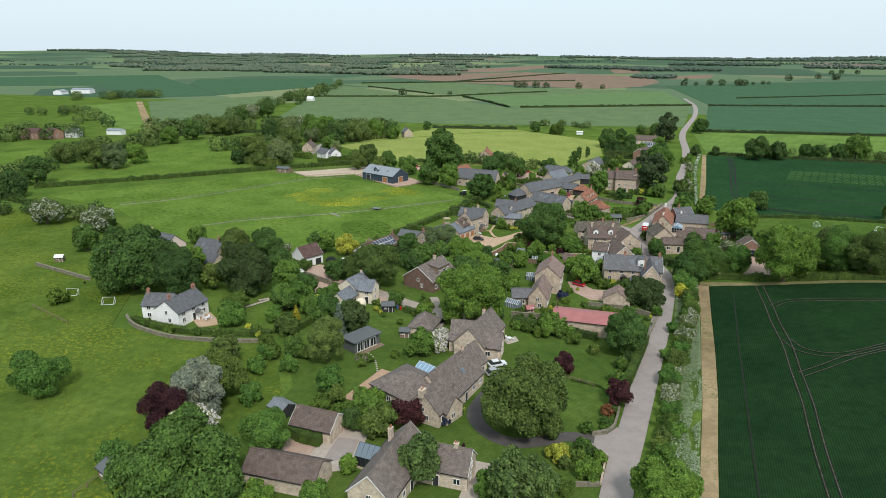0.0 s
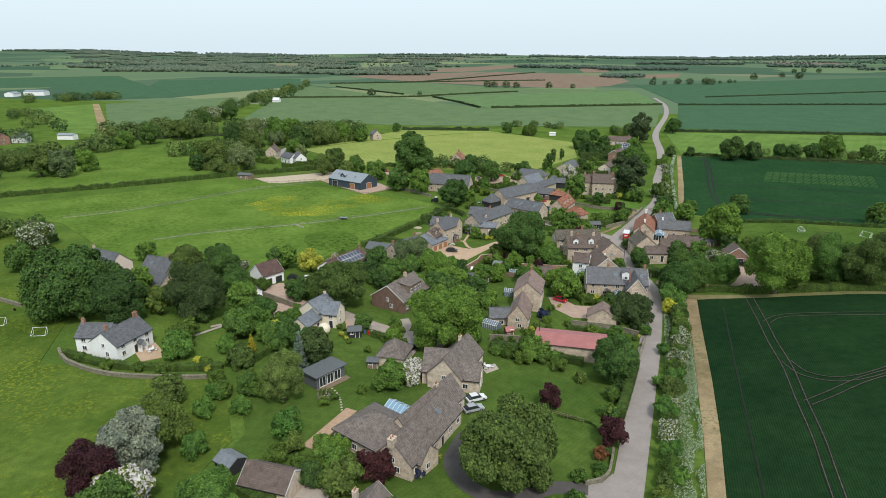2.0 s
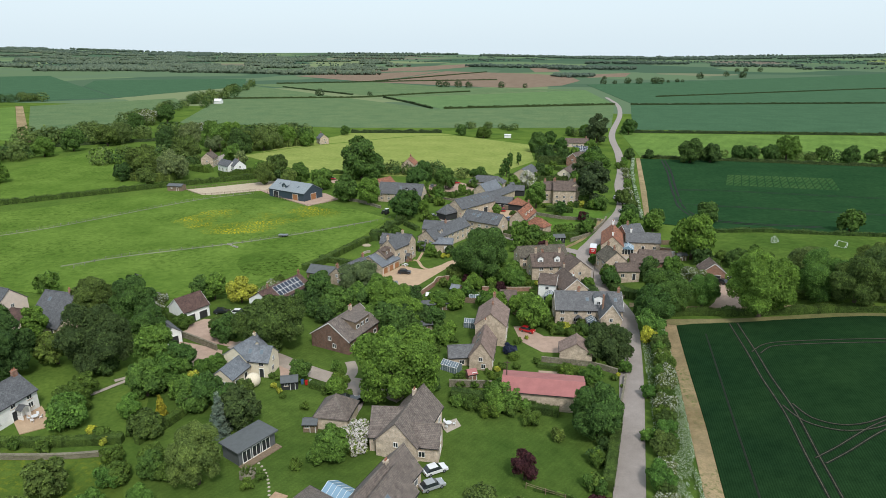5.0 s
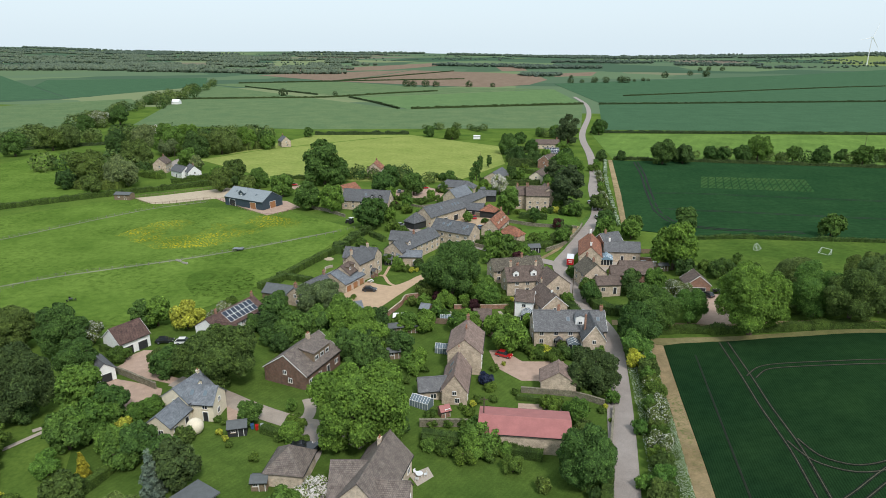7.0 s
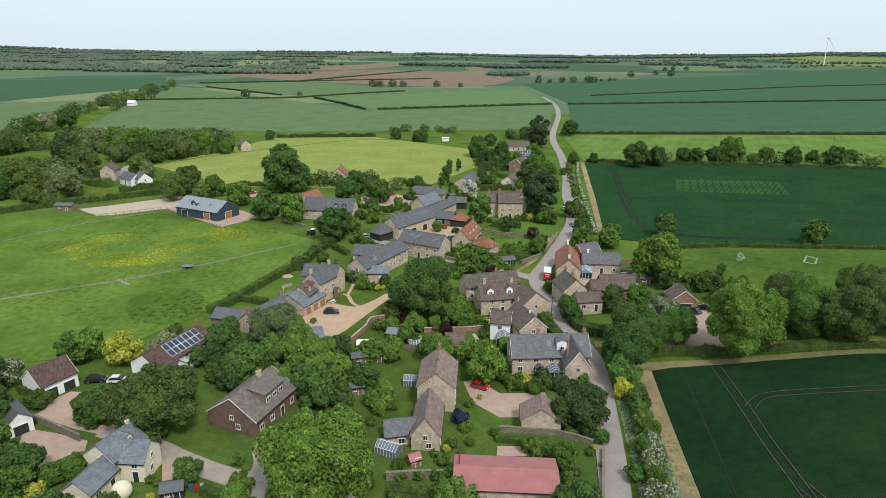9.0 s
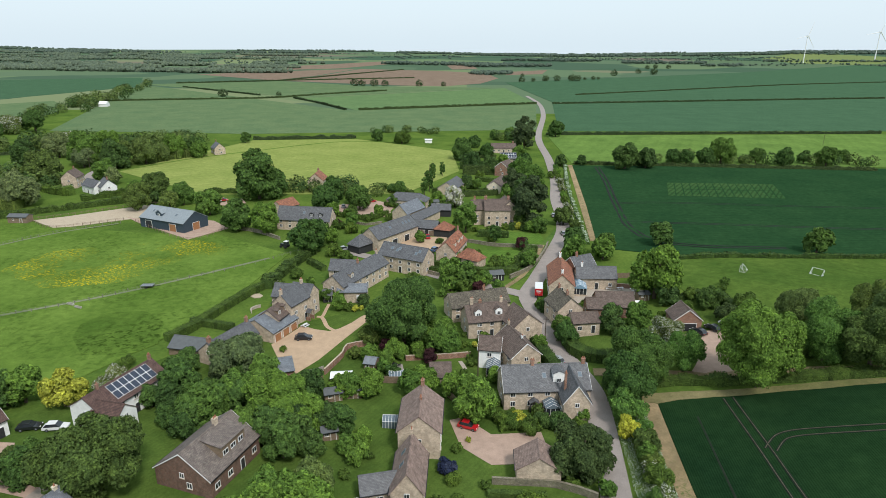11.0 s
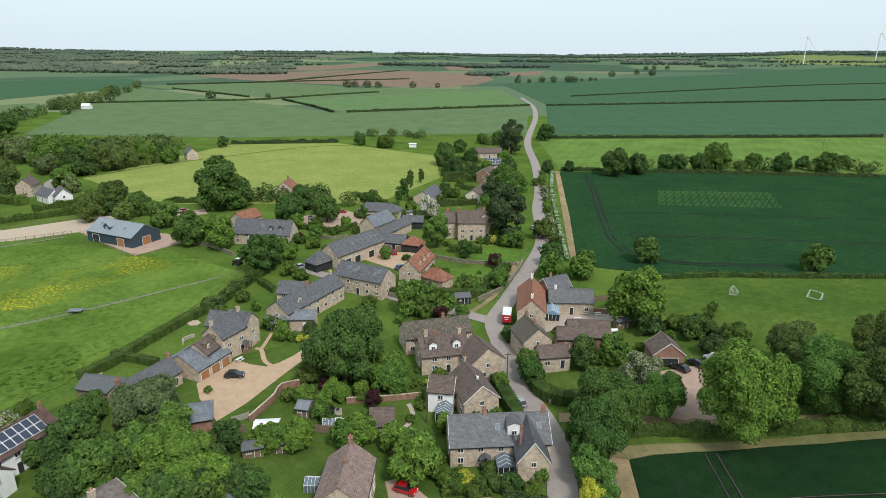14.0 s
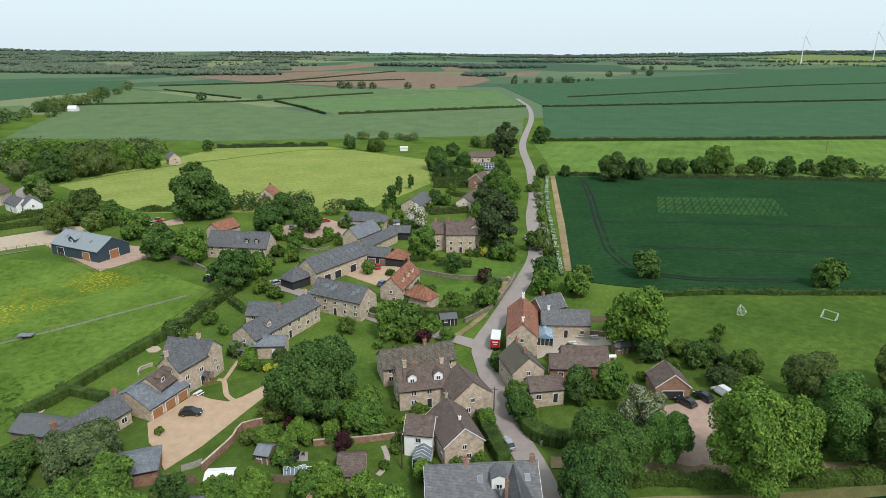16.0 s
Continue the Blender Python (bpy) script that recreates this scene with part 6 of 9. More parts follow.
def panel_fence(pts, label, high=1.7, material=None):
    line = smooth_line(pts, 1.8)
    x0, y0 = pts[0]
    z0 = ground_z(x0, y0)
    ob = thing("panel_fence", label, "fence", at_ground(x0, y0), kind="structure")
    for a, b in zip(line, line[1:]):
        s = Shape()
        d = b - a
        L = d.length
        for i in range(6):
            s.box(L * i / 6 + 0.01, L * (i + 1) / 6 - 0.01, -0.02 + 0.015 * (i % 2), 0.02 + 0.015 * (i % 2), 0, high)
        part("panel", s, material or TIMBER, ob, m=pose(a.x - x0, a.y - y0, ground_z(a.x, a.y) - z0, 0, 0, math.degrees(math.atan2(d.y, d.x))))


def telegraph_pole(x, y, high=8.0):
    ob = thing("telegraph_pole", "dark wooden telegraph pole beside the lane", "pole", at_ground(x, y), "telegraph poles")
    s = Shape()
    s.tube((0, 0, -0.5), (0, 0, high), 0.14, 0.1, 8)
    part("pole", s, BARK, ob)
    s = Shape()
    s.box(-0.7, 0.7, -0.05, 0.05, high - 0.5, high - 0.38)
    part("crossarm", s, BARK, ob)


def goal(x, y, rot, w=3.4, h=1.7):
    ob = thing("football_goal", "white tubular football goal on grass", "goal", at_ground(x, y, rot), "football goals")
    s = Shape()
    for a, b in (((-w / 2, 0, 0), (-w / 2, 0, h)), ((w / 2, 0, 0), (w / 2, 0, h)), ((-w / 2, 0, h), (w / 2, 0, h))):
        s.tube(a, b, 0.045, 0.045, 6)
    part("posts", s, PAINT, ob)
    s = Shape()
    for sx in (-1, 1):
        s.tube((sx * w / 2, 0, h), (sx * w / 2, 1.6, 0.05), 0.05, 0.05, 6)
        s.tube((sx * w / 2, 0, 0.05), (sx * w / 2, 1.6, 0.05), 0.05, 0.05, 6)
    s.tube((-w / 2, 1.6, 0.05), (w / 2, 1.6, 0.05), 0.05, 0.05, 6)
    part("back_frame", s, PAINT, ob)


masonry([(-120.5, 114.8), (-114.3, 110.7), (-100.9, 107.9), (-85.7, 110), (-75, 113.3)], 0.9, 0.5, DRYSTONE, "old dry-stone wall round the farmhouse garden")
masonry([(-181.8, 140.3), (-152.8, 134.2)], 1.0, 0.5, DRYSTONE, "old dry-stone wall of a field corner")
masonry([(6.5, 260.6), (13.6, 269.3), (19.5, 284.3), (22.2, 294.8)], 1.3, 0.45, DRYSTONE, "stone wall along the lane bend")
masonry([(-38.2, 198), (-36.8, 202.8), (-35.8, 206.6), (-35.5, 210.4), (-30.8, 213)], 1.5, 0.25, BRICK, "pinkish brick garden wall with piers", cap=STONE)
masonry([(-21, 207), (-12.4, 209), (-5.7, 211)], 1.3, 0.25, BRICK, "low red brick garden wall between lawns", cap=STONE)
masonry([(-65.3, 228.7), (-66.0, 230.6), (-65.2, 232.2), (-64.2, 233.0)], 0.6, 0.3, PAVING, "low curved pale garden wall behind the stone house")
masonry([(-21.4, 148.2), (-13.8, 149.7), (-6.4, 150.1)], 1.6, 0.4, DRYSTONE, "rough stone garden wall below a cottage")
masonry([(-1.9, 165.3), (9, 165), (15.4, 161.9)], 1.3, 0.4, DRYSTONE, "stone wall of a walled garden")
masonry([(17.1, 160.4), (14.6, 146)], 0.9, 0.35, DRYSTONE, "low stone wall along the lane")
masonry([(-96.4, 159.9), (-89.6, 157.8), (-78.7, 153.1)], 1.5, 0.35, DRYSTONE, "stone retaining wall of a gravel yard")
masonry([(15.5, 237.1), (19.8, 219.7), (21.4, 209.7)], 0.9, 0.4, DRYSTONE, "low stone wall below the inn")
masonry([(-33.5, 271.6), (-19.9, 263), (-11, 258.5)], 1.2, 0.4, DRYSTONE, "stone wall in front of the barns")
masonry([(4.0, 97.2), (6.7, 98.9), (8.1, 101.8), (8.7, 108.2)], 0.75, 0.35, DRYSTONE, "low stone wall at a drive entrance")
masonry([(2.4, 81.6), (6.3, 82.8)], 0.8, 0.35, DRYSTONE, "low stone wall beside a gateway")
masonry([(6.5, 83.2), (6.9, 89.6), (7.0, 91.6)], 0.45, 0.25, STONE, "low stone edging beside the lane")
masonry([(-97.7, 328), (-80.8, 315.2)], 1.3, 0.4, DRYSTONE, "stone wall beside the paddock")
masonry([(-10.8, 298.3), (-3.6, 295.1), (2.2, 292.6), (12, 291.6), (19.9, 290.8)], 1.1, 0.4, DRYSTONE, "stone garden wall between two lawns")
panel_fence([(-11.7, 194), (-7.9, 189.3), (-4.1, 184.8)], "brown timber panel fence beside a drive")
panel_fence([(-26.7, 196.7), (-23.7, 196.4), (-18.5, 196.7)], "dark timber fence between gardens")
panel_fence([(-43.3, 194.8), (-37.7, 194.8)], "dark timber fence behind the drive")
panel_fence([(39.6, 262.1), (47.2, 262.2)], "brown timber fence behind the inn terrace")
rail_fence([(-155.1, 198.4), (-147.8, 212.3), (-119.9, 229.7), (-101.5, 246.5), (-80.3, 264.9), (-66.6, 281)], "thin grey wire fence across the pasture", 3.2, 1.1, OLDPOST, 2)
rail_fence([(-220.5, 217.9), (-199.5, 240.6), (-169.5, 293.4), (-148.9, 313.5)], "thin grey wire fence beside a worn path", 3.2, 1.1, OLDPOST, 2)
rail_fence([(-188, 315.5), (-172.5, 304.5), (-159.9, 311), (-150, 318)], "timber fence round the sand school", rails=2)
rail_fence([(-188, 316), (-177, 323.5), (-165.3, 334), (-153.5, 344.6), (-148, 345)], "timber fence round the sand school", rails=2)
rail_fence([(-143.5, 315.4), (-111.7, 292.4), (-101.6, 308.9)], "timber fence round the dark barn", rails=2)
rail_fence([(40, 200.6), (54.4, 198.4), (75.1, 195.8)], "wire fence along the field hedge", 3.5, 1.1, rails=1)
rail_fence([(-3.3, 117.6), (3.1, 115.7)], "timber fence across a lawn", rails=2)
rail_fence([(-131.9, 106.4), (-150.5, 112.4)], "old timber fence in the meadow", rails=2)
rail_fence([(-74.9, 54.6), (-74.5, 62.4)], "timber fence beside the field shed", rails=2)
for x, y in ((12.7, 217.1), (-4, 202.3), (-9, 148), (254.8, 550.9), (-223.6, 416.6)):
    telegraph_pole(x, y)
goal(-148.8, 124, 200)
goal(-133.1, 121.7, 200)
goal(78.4, 262.8, 235)
goal(100.3, 259.9, 130)


def turbine(x, y, high, turn):
    ob = thing("wind_turbine", "white wind turbine far off on the skyline", "wind turbine", at_ground(x, y, turn), "wind turbines")
    s = Shape()
    s.tube((0, 0, -1), (0, 0, high), high * 0.02, high * 0.011, 12)
    part("tower", s, PAINT, ob)
    s = Shape()
    s.box(-1.8, 1.8, -3.0, 5.0, high - 1.5, high + 1.8)
    part("nacelle", s, PAINT, ob)
    for i in range(3):
        a = radians(20 + 120 * i)
        s = Shape()
        tip = Vector((math.sin(a) * high * 0.55, -4.0, high + math.cos(a) * high * 0.55))
        s.tube((0, -4.0, high), tip, high * 0.014, high * 0.004, 6)
        part("blade", s, PAINT, ob)


turbine(1348, 2794, 105, 20)
turbine(1684, 2882, 120, 10)


# ---------------- garden furniture and small clutter ----------------
def garden_table(x, y, rot, material, label, r=0.65):
    ob = thing("garden_table", label, "table", at_ground(x, y, rot, 0.07), "garden tables")
    s = Shape()
    s.tube((0, 0, 0.7), (0, 0, 0.75), r, r, 14)
    part("tabletop", s, material, ob)
    for i in range(4):
        a = 0.785 + i * 1.571
        s = Shape()
        s.tube((math.cos(a) * r * 0.6, math.sin(a) * r * 0.6, 0), (math.cos(a) * r * 0.6, math.sin(a) * r * 0.6, 0.7), 0.03, 0.03, 5)
        part("leg", s, material, ob)


def garden_chair(x, y, rot, material, label):
    ob = thing("garden_chair", label, "chair", at_ground(x, y, rot, 0.07), "garden chairs")
    s = Shape()
    s.box(-0.25, 0.25, -0.25, 0.25, 0.42, 0.47)
    part("seat", s, material, ob)
    s = Shape()
    s.box(-0.25, -0.21, -0.25, 0.25, 0.47, 0.92)
    part("backrest", s, material, ob)
    for a in (-0.22, 0.22):
        for b in (-0.22, 0.22):
            s = Shape()
            s.box(a - 0.02, a + 0.02, b - 0.02, b + 0.02, 0, 0.42)
            part("leg", s, material, ob)


def table_set(x, y, material, what, chairs=4, turn=20):
    garden_table(x, y, turn, material, "round " + what + " garden table on paving")
    for i in range(chairs):
        a = turn + 360 * i / chairs
        garden_chair(x + 1.1 * math.cos(radians(a)), y + 1.1 * math.sin(radians(a)), a + 180, material, what + " garden chair at a round table")


def picnic_bench(x, y, rot, material, label):
    ob = thing("picnic_table", label, "picnic table", at_ground(x, y, rot, 0.07), "picnic tables")
    for nm, y0, y1, z in (("tabletop", -0.35, 0.35, 0.74), ("bench_seat", -0.8, -0.52, 0.45), ("bench_seat", 0.52, 0.8, 0.45)):
        s = Shape()
        s.box(-0.9, 0.9, y0, y1, z - 0.05, z)
        part(nm, s, material, ob)
    for u in (-0.6, 0.6):
        s = Shape()
        s.tube((u, -0.75, 0), (u, -0.2, 0.7), 0.04, 0.04, 4)
        s.tube((u, 0.75, 0), (u, 0.2, 0.7), 0.04, 0.04, 4)
        s.box(u - 0.03, u + 0.03, -0.7, 0.7, 0.34, 0.4)
        part("frame", s, material, ob)


def wheelie_bin(x, y, rot, material, label):
    ob = thing("wheelie_bin", label, "bin", at_ground(x, y, rot, 0.06), "wheelie bins")
    s = Shape()
    s.solid([(-0.24, -0.26, 0.05), (0.24, -0.26, 0.05), (0.24, 0.26, 0.05), (-0.24, 0.26, 0.05), (-0.29, -0.33, 0.95), (0.29, -0.33, 0.95), (0.29, 0.33, 0.95), (-0.29, 0.33, 0.95)], [(3, 2, 1, 0), (0, 1, 5, 4), (1, 2, 6, 5), (2, 3, 7, 6), (3, 0, 4, 7), (4, 5, 6, 7)])
    part("bin_body", s, material, ob)
    s = Shape()
    s.box(-0.31, 0.31, -0.38, 0.36, 0.955, 1.05)
    part("lid", s, material, ob)


table_set(-98.7, 120.1, WHITEPAINT, "white metal")
table_set(-23.2, 203.7, IRON, "dark metal")
table_set(-129.5, 194.7, IRON, "dark metal", 3)
for x, y in ((35.5, 253.1), (39.1, 252.5), (42.7, 251.3), (33.2, 249.3)):
    picnic_bench(x, y, 12, WHITEPAINT, "pale picnic table on the inn terrace")
picnic_bench(-48.7, 221.4, 65, WHITEPAINT, "white garden bench on a lawn by the house")
for x, y, mt, lb in ((*(-52.6, 142.2), BLUEPAINT, "blue wheelie bin beside a shed"), (*(-51.6, 142), REDPAINT, "red-lidded bin beside a shed"), (*(-50.8, 142.5), SILVER, "pale bin beside a shed")):
    wheelie_bin(x, y, 20, mt, lb)
# raised stone planter on the lawn by the garden room
planter = thing("stone_planter", "six-sided raised stone planter with spiky plants", "planter", at_ground(-50, 112))
s = Shape()
s.tube((0, 0, -0.2), (0, 0, 0.6), 1.7, 1.6, 6)
part("planter_wall", s, DRYSTONE, planter)
s = Shape()
rng = random.Random(4)
for k in range(10):
    s = Shape()
    a, q = k * 2.4, 0.42 * math.sqrt(k)
    b = Vector((q * math.cos(a), q * math.sin(a), 0.6))
    for _ in range(18):
        f = rng.uniform(0, 6.28)
        s.tube(b, b + Vector((math.cos(f) * 0.55, math.sin(f) * 0.55, rng.uniform(0.4, 1.1))), 0.05, 0.005, 3)
    part("spiky_plant", s, LEAF["shrub"], planter)
# stepping stones across the lawn
for x, y in smooth_line([(-50.6, 116), (-47.9, 113.8), (-45.7, 110.7), (-43.9, 107.1)], 1.0) and [(q.x, q.y) for q in smooth_line([(-50.6, 116), (-47.9, 113.8), (-45.7, 110.7), (-43.9, 107.1)], 0.9)]:
    ob = thing("stepping_stone", "pale round stepping stone set in a lawn", "stepping stone", at_ground(x, y), "stepping stones")
    s = Shape()
    s.tube((0, 0, -0.05), (0, 0, 0.04), 0.27, 0.25, 9)
    part("slab", s, PAVING, ob)
shed(-46.8, 239.1, 20, 2.6, 2.6, 2.0, 3.2, DARKWOOD, GREYROOF, "dark green garden summerhouse with pointed roof", "summerhouse")
shed(-33.8, 195.3, 8, 4.4, 2.6, 1.9, 2.3, TIMBER, PAINT, "timber shed with pale sheet roof")
shed(-28.4, 202.6, -10, 2.6, 3.2, 1.9, 2.7, TIMBER, LEAD, "grey garden shed beside a lawn")
shed(43.8, 245.2, 10, 3.4, 2.6, 1.9, 2.3, TIMBER, GREYROOF, "grey garden store behind the bungalow")
panel_fence([(-41.6, 197.6), (-40, 198.6), (-38.8, 199.8)], "pale trellis fence panels beside the drive", 1.3, GREYTIMBER)
masonry([(30.9, 255.7), (38.2, 254.1), (46.4, 252)], 1.4, 0.25, BRICK, "red brick wall along the inn terrace", cap=STONE)
masonry([(-97.9, 307.8), (-88.9, 304), (-77.5, 295.1)], 1.1, 0.45, DRYSTONE, "old dry-stone wall beside the pasture")
masonry([(-56.4, 321.8), (-48.7, 316.7), (-42.6, 320.2)], 0.8, 0.4, DRYSTONE, "low curved stone garden wall")
table_set(-66.9, 187.7, IRON, "dark metal", 3)
# white oil tank behind the bungalow
oil_tank = thing("oil_tank", "white oil tank on a low plinth behind the bungalow", "tank", at_ground(41.2, 241.7, 8))
s = Shape()
s.tube((-0.9, 0, 0.75), (0.9, 0, 0.75), 0.5, 0.5, 14)
part("shell", s, WHITEPAINT, oil_tank)
for u in (-0.6, 0.6):
    s = Shape()
    s.box(u - 0.12, u + 0.12, -0.4, 0.4, -0.2, 0.4)
    part("cradle", s, STONE, oil_tank)
table_set(-19, 133.2, WHITEPAINT, "white metal", 3)



# ---------------- trees and hedges ----------------
def leaves(shape, rng, centre, normal, size):
    """A spray of two small pointed leaves, turned apart."""
    n = Vector(normal).normalized()
    q0 = n.orthogonal().normalized()
    for i in range(2):
        q = q0.copy()
        q.rotate(Matrix.Rotation(rng.uniform(0, 6.28), 3, n))
        w = n.cross(q)
        s = size * rng.uniform(0.6, 1.15)
        c = Vector(centre) + q * s * 0.7 * i + n * s * rng.uniform(-0.5, 0.5)
        k = len(shape.v)
        tip = n * s * rng.uniform(-0.4, 0.4)
        for p in (c - q * s * 0.8 - w * s * 0.55, c + q * s + tip, c - q * s * 0.5 + w * s * 0.75):
            shape.v.append((p.x, p.y, p.z))
        shape.f.append((k, k + 1, k + 2))


def direct(shape, name, material):
    me = bpy.data.meshes.new(name)
    me.from_pydata(shape.v, [], shape.f)
    me.materials.append(material)
    return me


G = (1 + 5 ** 0.5) / 2
LUMP = [(-1, G, 0), (1, G, 0), (-1, -G, 0), (1, -G, 0), (0, -1, G), (0, 1, G), (0, -1, -G), (0, 1, -G), (G, 0, -1), (G, 0, 1), (-G, 0, -1), (-G, 0, 1)]
LUMP_FACES = [(0, 11, 5), (0, 5, 1), (0, 1, 7), (0, 7, 10), (0, 10, 11), (1, 5, 9), (5, 11, 4), (11, 10, 2), (10, 7, 6), (7, 1, 8), (3, 9, 4), (3, 4, 2), (3, 2, 6), (3, 6, 8), (3, 8, 9), (4, 9, 5), (2, 4, 11), (6, 2, 10), (8, 6, 7), (9, 8, 1)]


def crown_lumps(kind, k, rng):
    """The masses of a crown of radius 1 and half-height k: boughs, and the smaller tufts on each."""
    boughs, tufts = [], []
    if kind in ("spruce", "conifer", "goldcone"):
        n = 30
        for i in range(n):
            h = (i + 0.5) / n
            rad = (1 - h) * 0.9
            a = i * 2.4 + rng.uniform(-0.4, 0.4)
            tufts.append((rad * math.cos(a) * 0.75, rad * math.sin(a) * 0.75, (h * 2 - 1) * k, 0.13 + 0.22 * (1 - h)))
        for i in range(5):
            h = i / 5
            boughs.append((0, 0, (h * 2 - 0.9) * k, 0.1 + 0.55 * (1 - h)))
        return boughs, tufts
    small = kind in ("shrub", "navy", "yellow", "apple", "hawthorn", "copper", "rust", "hedgeball")
    n = 9 if small else (20 if kind in ("birch", "poplar") else 13)
    boughs.append((0, 0, 0.0, 0.56 * min(1.0, k)))
    for i in range(n):
        z = 0.97 - 1.72 * (i + 0.5) / n
        a = i * 2.39996 + rng.uniform(-0.5, 0.5)
        q = math.sqrt(max(0.0, 1 - z * z))
        out = rng.uniform(0.50, 0.68)
        r = rng.uniform(0.24, 0.42) * (0.8 if kind in ("birch", "poplar") else 1.0)
        if kind == "pine":
            z, r = round(z * 3) / 3, r * 0.95
        boughs.append((q * math.cos(a) * out, q * math.sin(a) * out, z * out * k, r))
    for x, y, z, r in boughs[1:]:
        for _ in range(5 if small else 10):
            d = Vector((rng.gauss(0, 1) + 1.1 * x, rng.gauss(0, 1) + 1.1 * y, rng.gauss(0.35, 1) + 0.9 * z)).normalized()
            tufts.append((x + d.x * r * 0.86, y + d.y * r * 0.86, z + d.z * r * 0.80, r * rng.uniform(0.26, 0.46)))
    return boughs, tufts


def crown_mesh(kind, k, seed, count):
    """Small leaf sprays over the outside of all the masses of a crown."""
    boughs, tufts = crown_lumps(kind, k, random.Random(seed))
    lumps = np.array(boughs + tufts)
    flat = 0.55 if kind == "pine" else (1.2 if kind in ("poplar", "birch") else 0.88)
    g = np.random.default_rng(seed)
    share = lumps[:, 3] ** 2 * np.where(np.arange(len(lumps)) < len(boughs), 0.8, 1.0)
    n = count * 4
    which = g.choice(len(lumps), n, p=share / share.sum())
    d = g.normal(size=(n, 3))
    d /= np.linalg.norm(d, axis=1)[:, None]
    d[:, 2] = np.where((d[:, 2] < -0.35) & (g.random(n) < 0.7), -d[:, 2], d[:, 2])
    depth = 1.16 - 0.5 * g.random(n) ** 1.3
    pts = lumps[which, :3] + d * (lumps[which, 3] * depth)[:, None] * np.array((1, 1, flat))
    keep = np.ones(n, bool)
    for i, (x, y, z, r) in enumerate(lumps):
        off = (pts - (x, y, z)) / np.array((1, 1, flat))
        keep &= ((off ** 2).sum(1) > (r * 0.80) ** 2) | (which == i)
    area_seen = 4 * math.pi * (lumps[:, 3] ** 2).sum() * keep.mean() * 0.9
    pts, d = pts[keep][:count], d[keep][:count]
    n = len(pts)
    size = math.sqrt(1.55 * area_seen / (n * 1.05)) * (0.85 if kind in ("birch", "willow") else 1.0)
    size *= g.uniform(0.6, 1.2, n)
    nrm = d * 0.8 + pts * 0.25 + g.normal(size=(n, 3)) * 0.5 + np.array((0, 0, 0.22))
    nrm /= np.linalg.norm(nrm, axis=1)[:, None]
    q = np.cross(nrm, g.normal(size=(n, 3)))
    q /= np.linalg.norm(q, axis=1)[:, None]
    w = np.cross(nrm, q)
    s1 = size[:, None]
    tri = np.stack((pts - q * s1 * 0.8 - w * s1 * 0.6, pts + q * s1 + nrm * s1 * g.uniform(-0.35, 0.35, (n, 1)), pts - q * s1 * 0.5 + w * s1 * 0.8), 1)
    core = Shape()
    for x, y, z, r in boughs + tufts:
        e = r * 0.62 * 0.526
        core.solid([(x + v[0] * e, y + v[1] * e, z + v[2] * e * flat) for v in LUMP], LUMP_FACES)
    k0 = len(core.v)
    me = bpy.data.meshes.new("crown")
    me.from_pydata(core.v + [tuple(v) for v in tri.reshape(-1, 3).tolist()], [], core.f + [(k0 + 3 * i, k0 + 3 * i + 1, k0 + 3 * i + 2) for i in range(n)])
    me.materials.append(LEAF[kind])
    return me


def trunk_shape(k, seed, kind):
    rng = random.Random(seed + 90)
    s = Shape()
    top = 0.2 + k * (1.2 if kind not in ("poplar", "spruce", "conifer", "goldcone") else 1.9)
    mid = Vector((rng.uniform(-0.05, 0.05), rng.uniform(-0.05, 0.05), 0.2 + 0.45 * k))
    s.tube((0, 0, -0.12), mid, 0.085, 0.06, 8)
    s.tube(mid, (mid.x * 2, mid.y * 2, top), 0.058, 0.015, 6)
    for i in range(6):
        a = i * 1.05 + rng.uniform(-0.3, 0.3)
        z = 0.2 + k * rng.uniform(0.4, 0.8)
        s.tube((mid.x, mid.y, z), (0.55 * math.cos(a), 0.55 * math.sin(a), z + 0.4 * k), 0.032, 0.01, 5)
    return s


TREE_KINDS = {}
TREE_LABEL = {
    "oak": "broad leafy tree with dense mid-green foliage", "light": "leafy tree with bright fresh green foliage",
    "dark": "rounded tree with dark green foliage", "yew": "dense dark evergreen yew tree",
    "copper": "small tree with dark purple copper foliage", "blue": "silvery blue-grey cedar with layered foliage",
    "spruce": "conical blue-grey spruce in a garden", "birch": "slender birch with fine drooping green foliage",
    "yellow": "rounded bush with golden yellow foliage", "blossom": "small tree covered in white spring blossom",
    "poplar": "tall narrow columnar green poplar", "pine": "tall dark pine with flat layered boughs",
    "rust": "rounded shrub with rusty orange leaves", "hedgeball": "clipped green box shrub", "apple": "small rounded orchard tree in rough grass", "olive": "rounded tree with brownish olive green foliage",
    "shrub": "low rounded green garden shrub", "willow": "spreading tree with pale yellowish catkins",
    "hawthorn": "hawthorn bush with white may blossom", "conifer": "conical dark green garden conifer",
    "goldcone": "narrow golden yellow garden conifer", "navy": "low dark blue flowering ceanothus shrub",
}


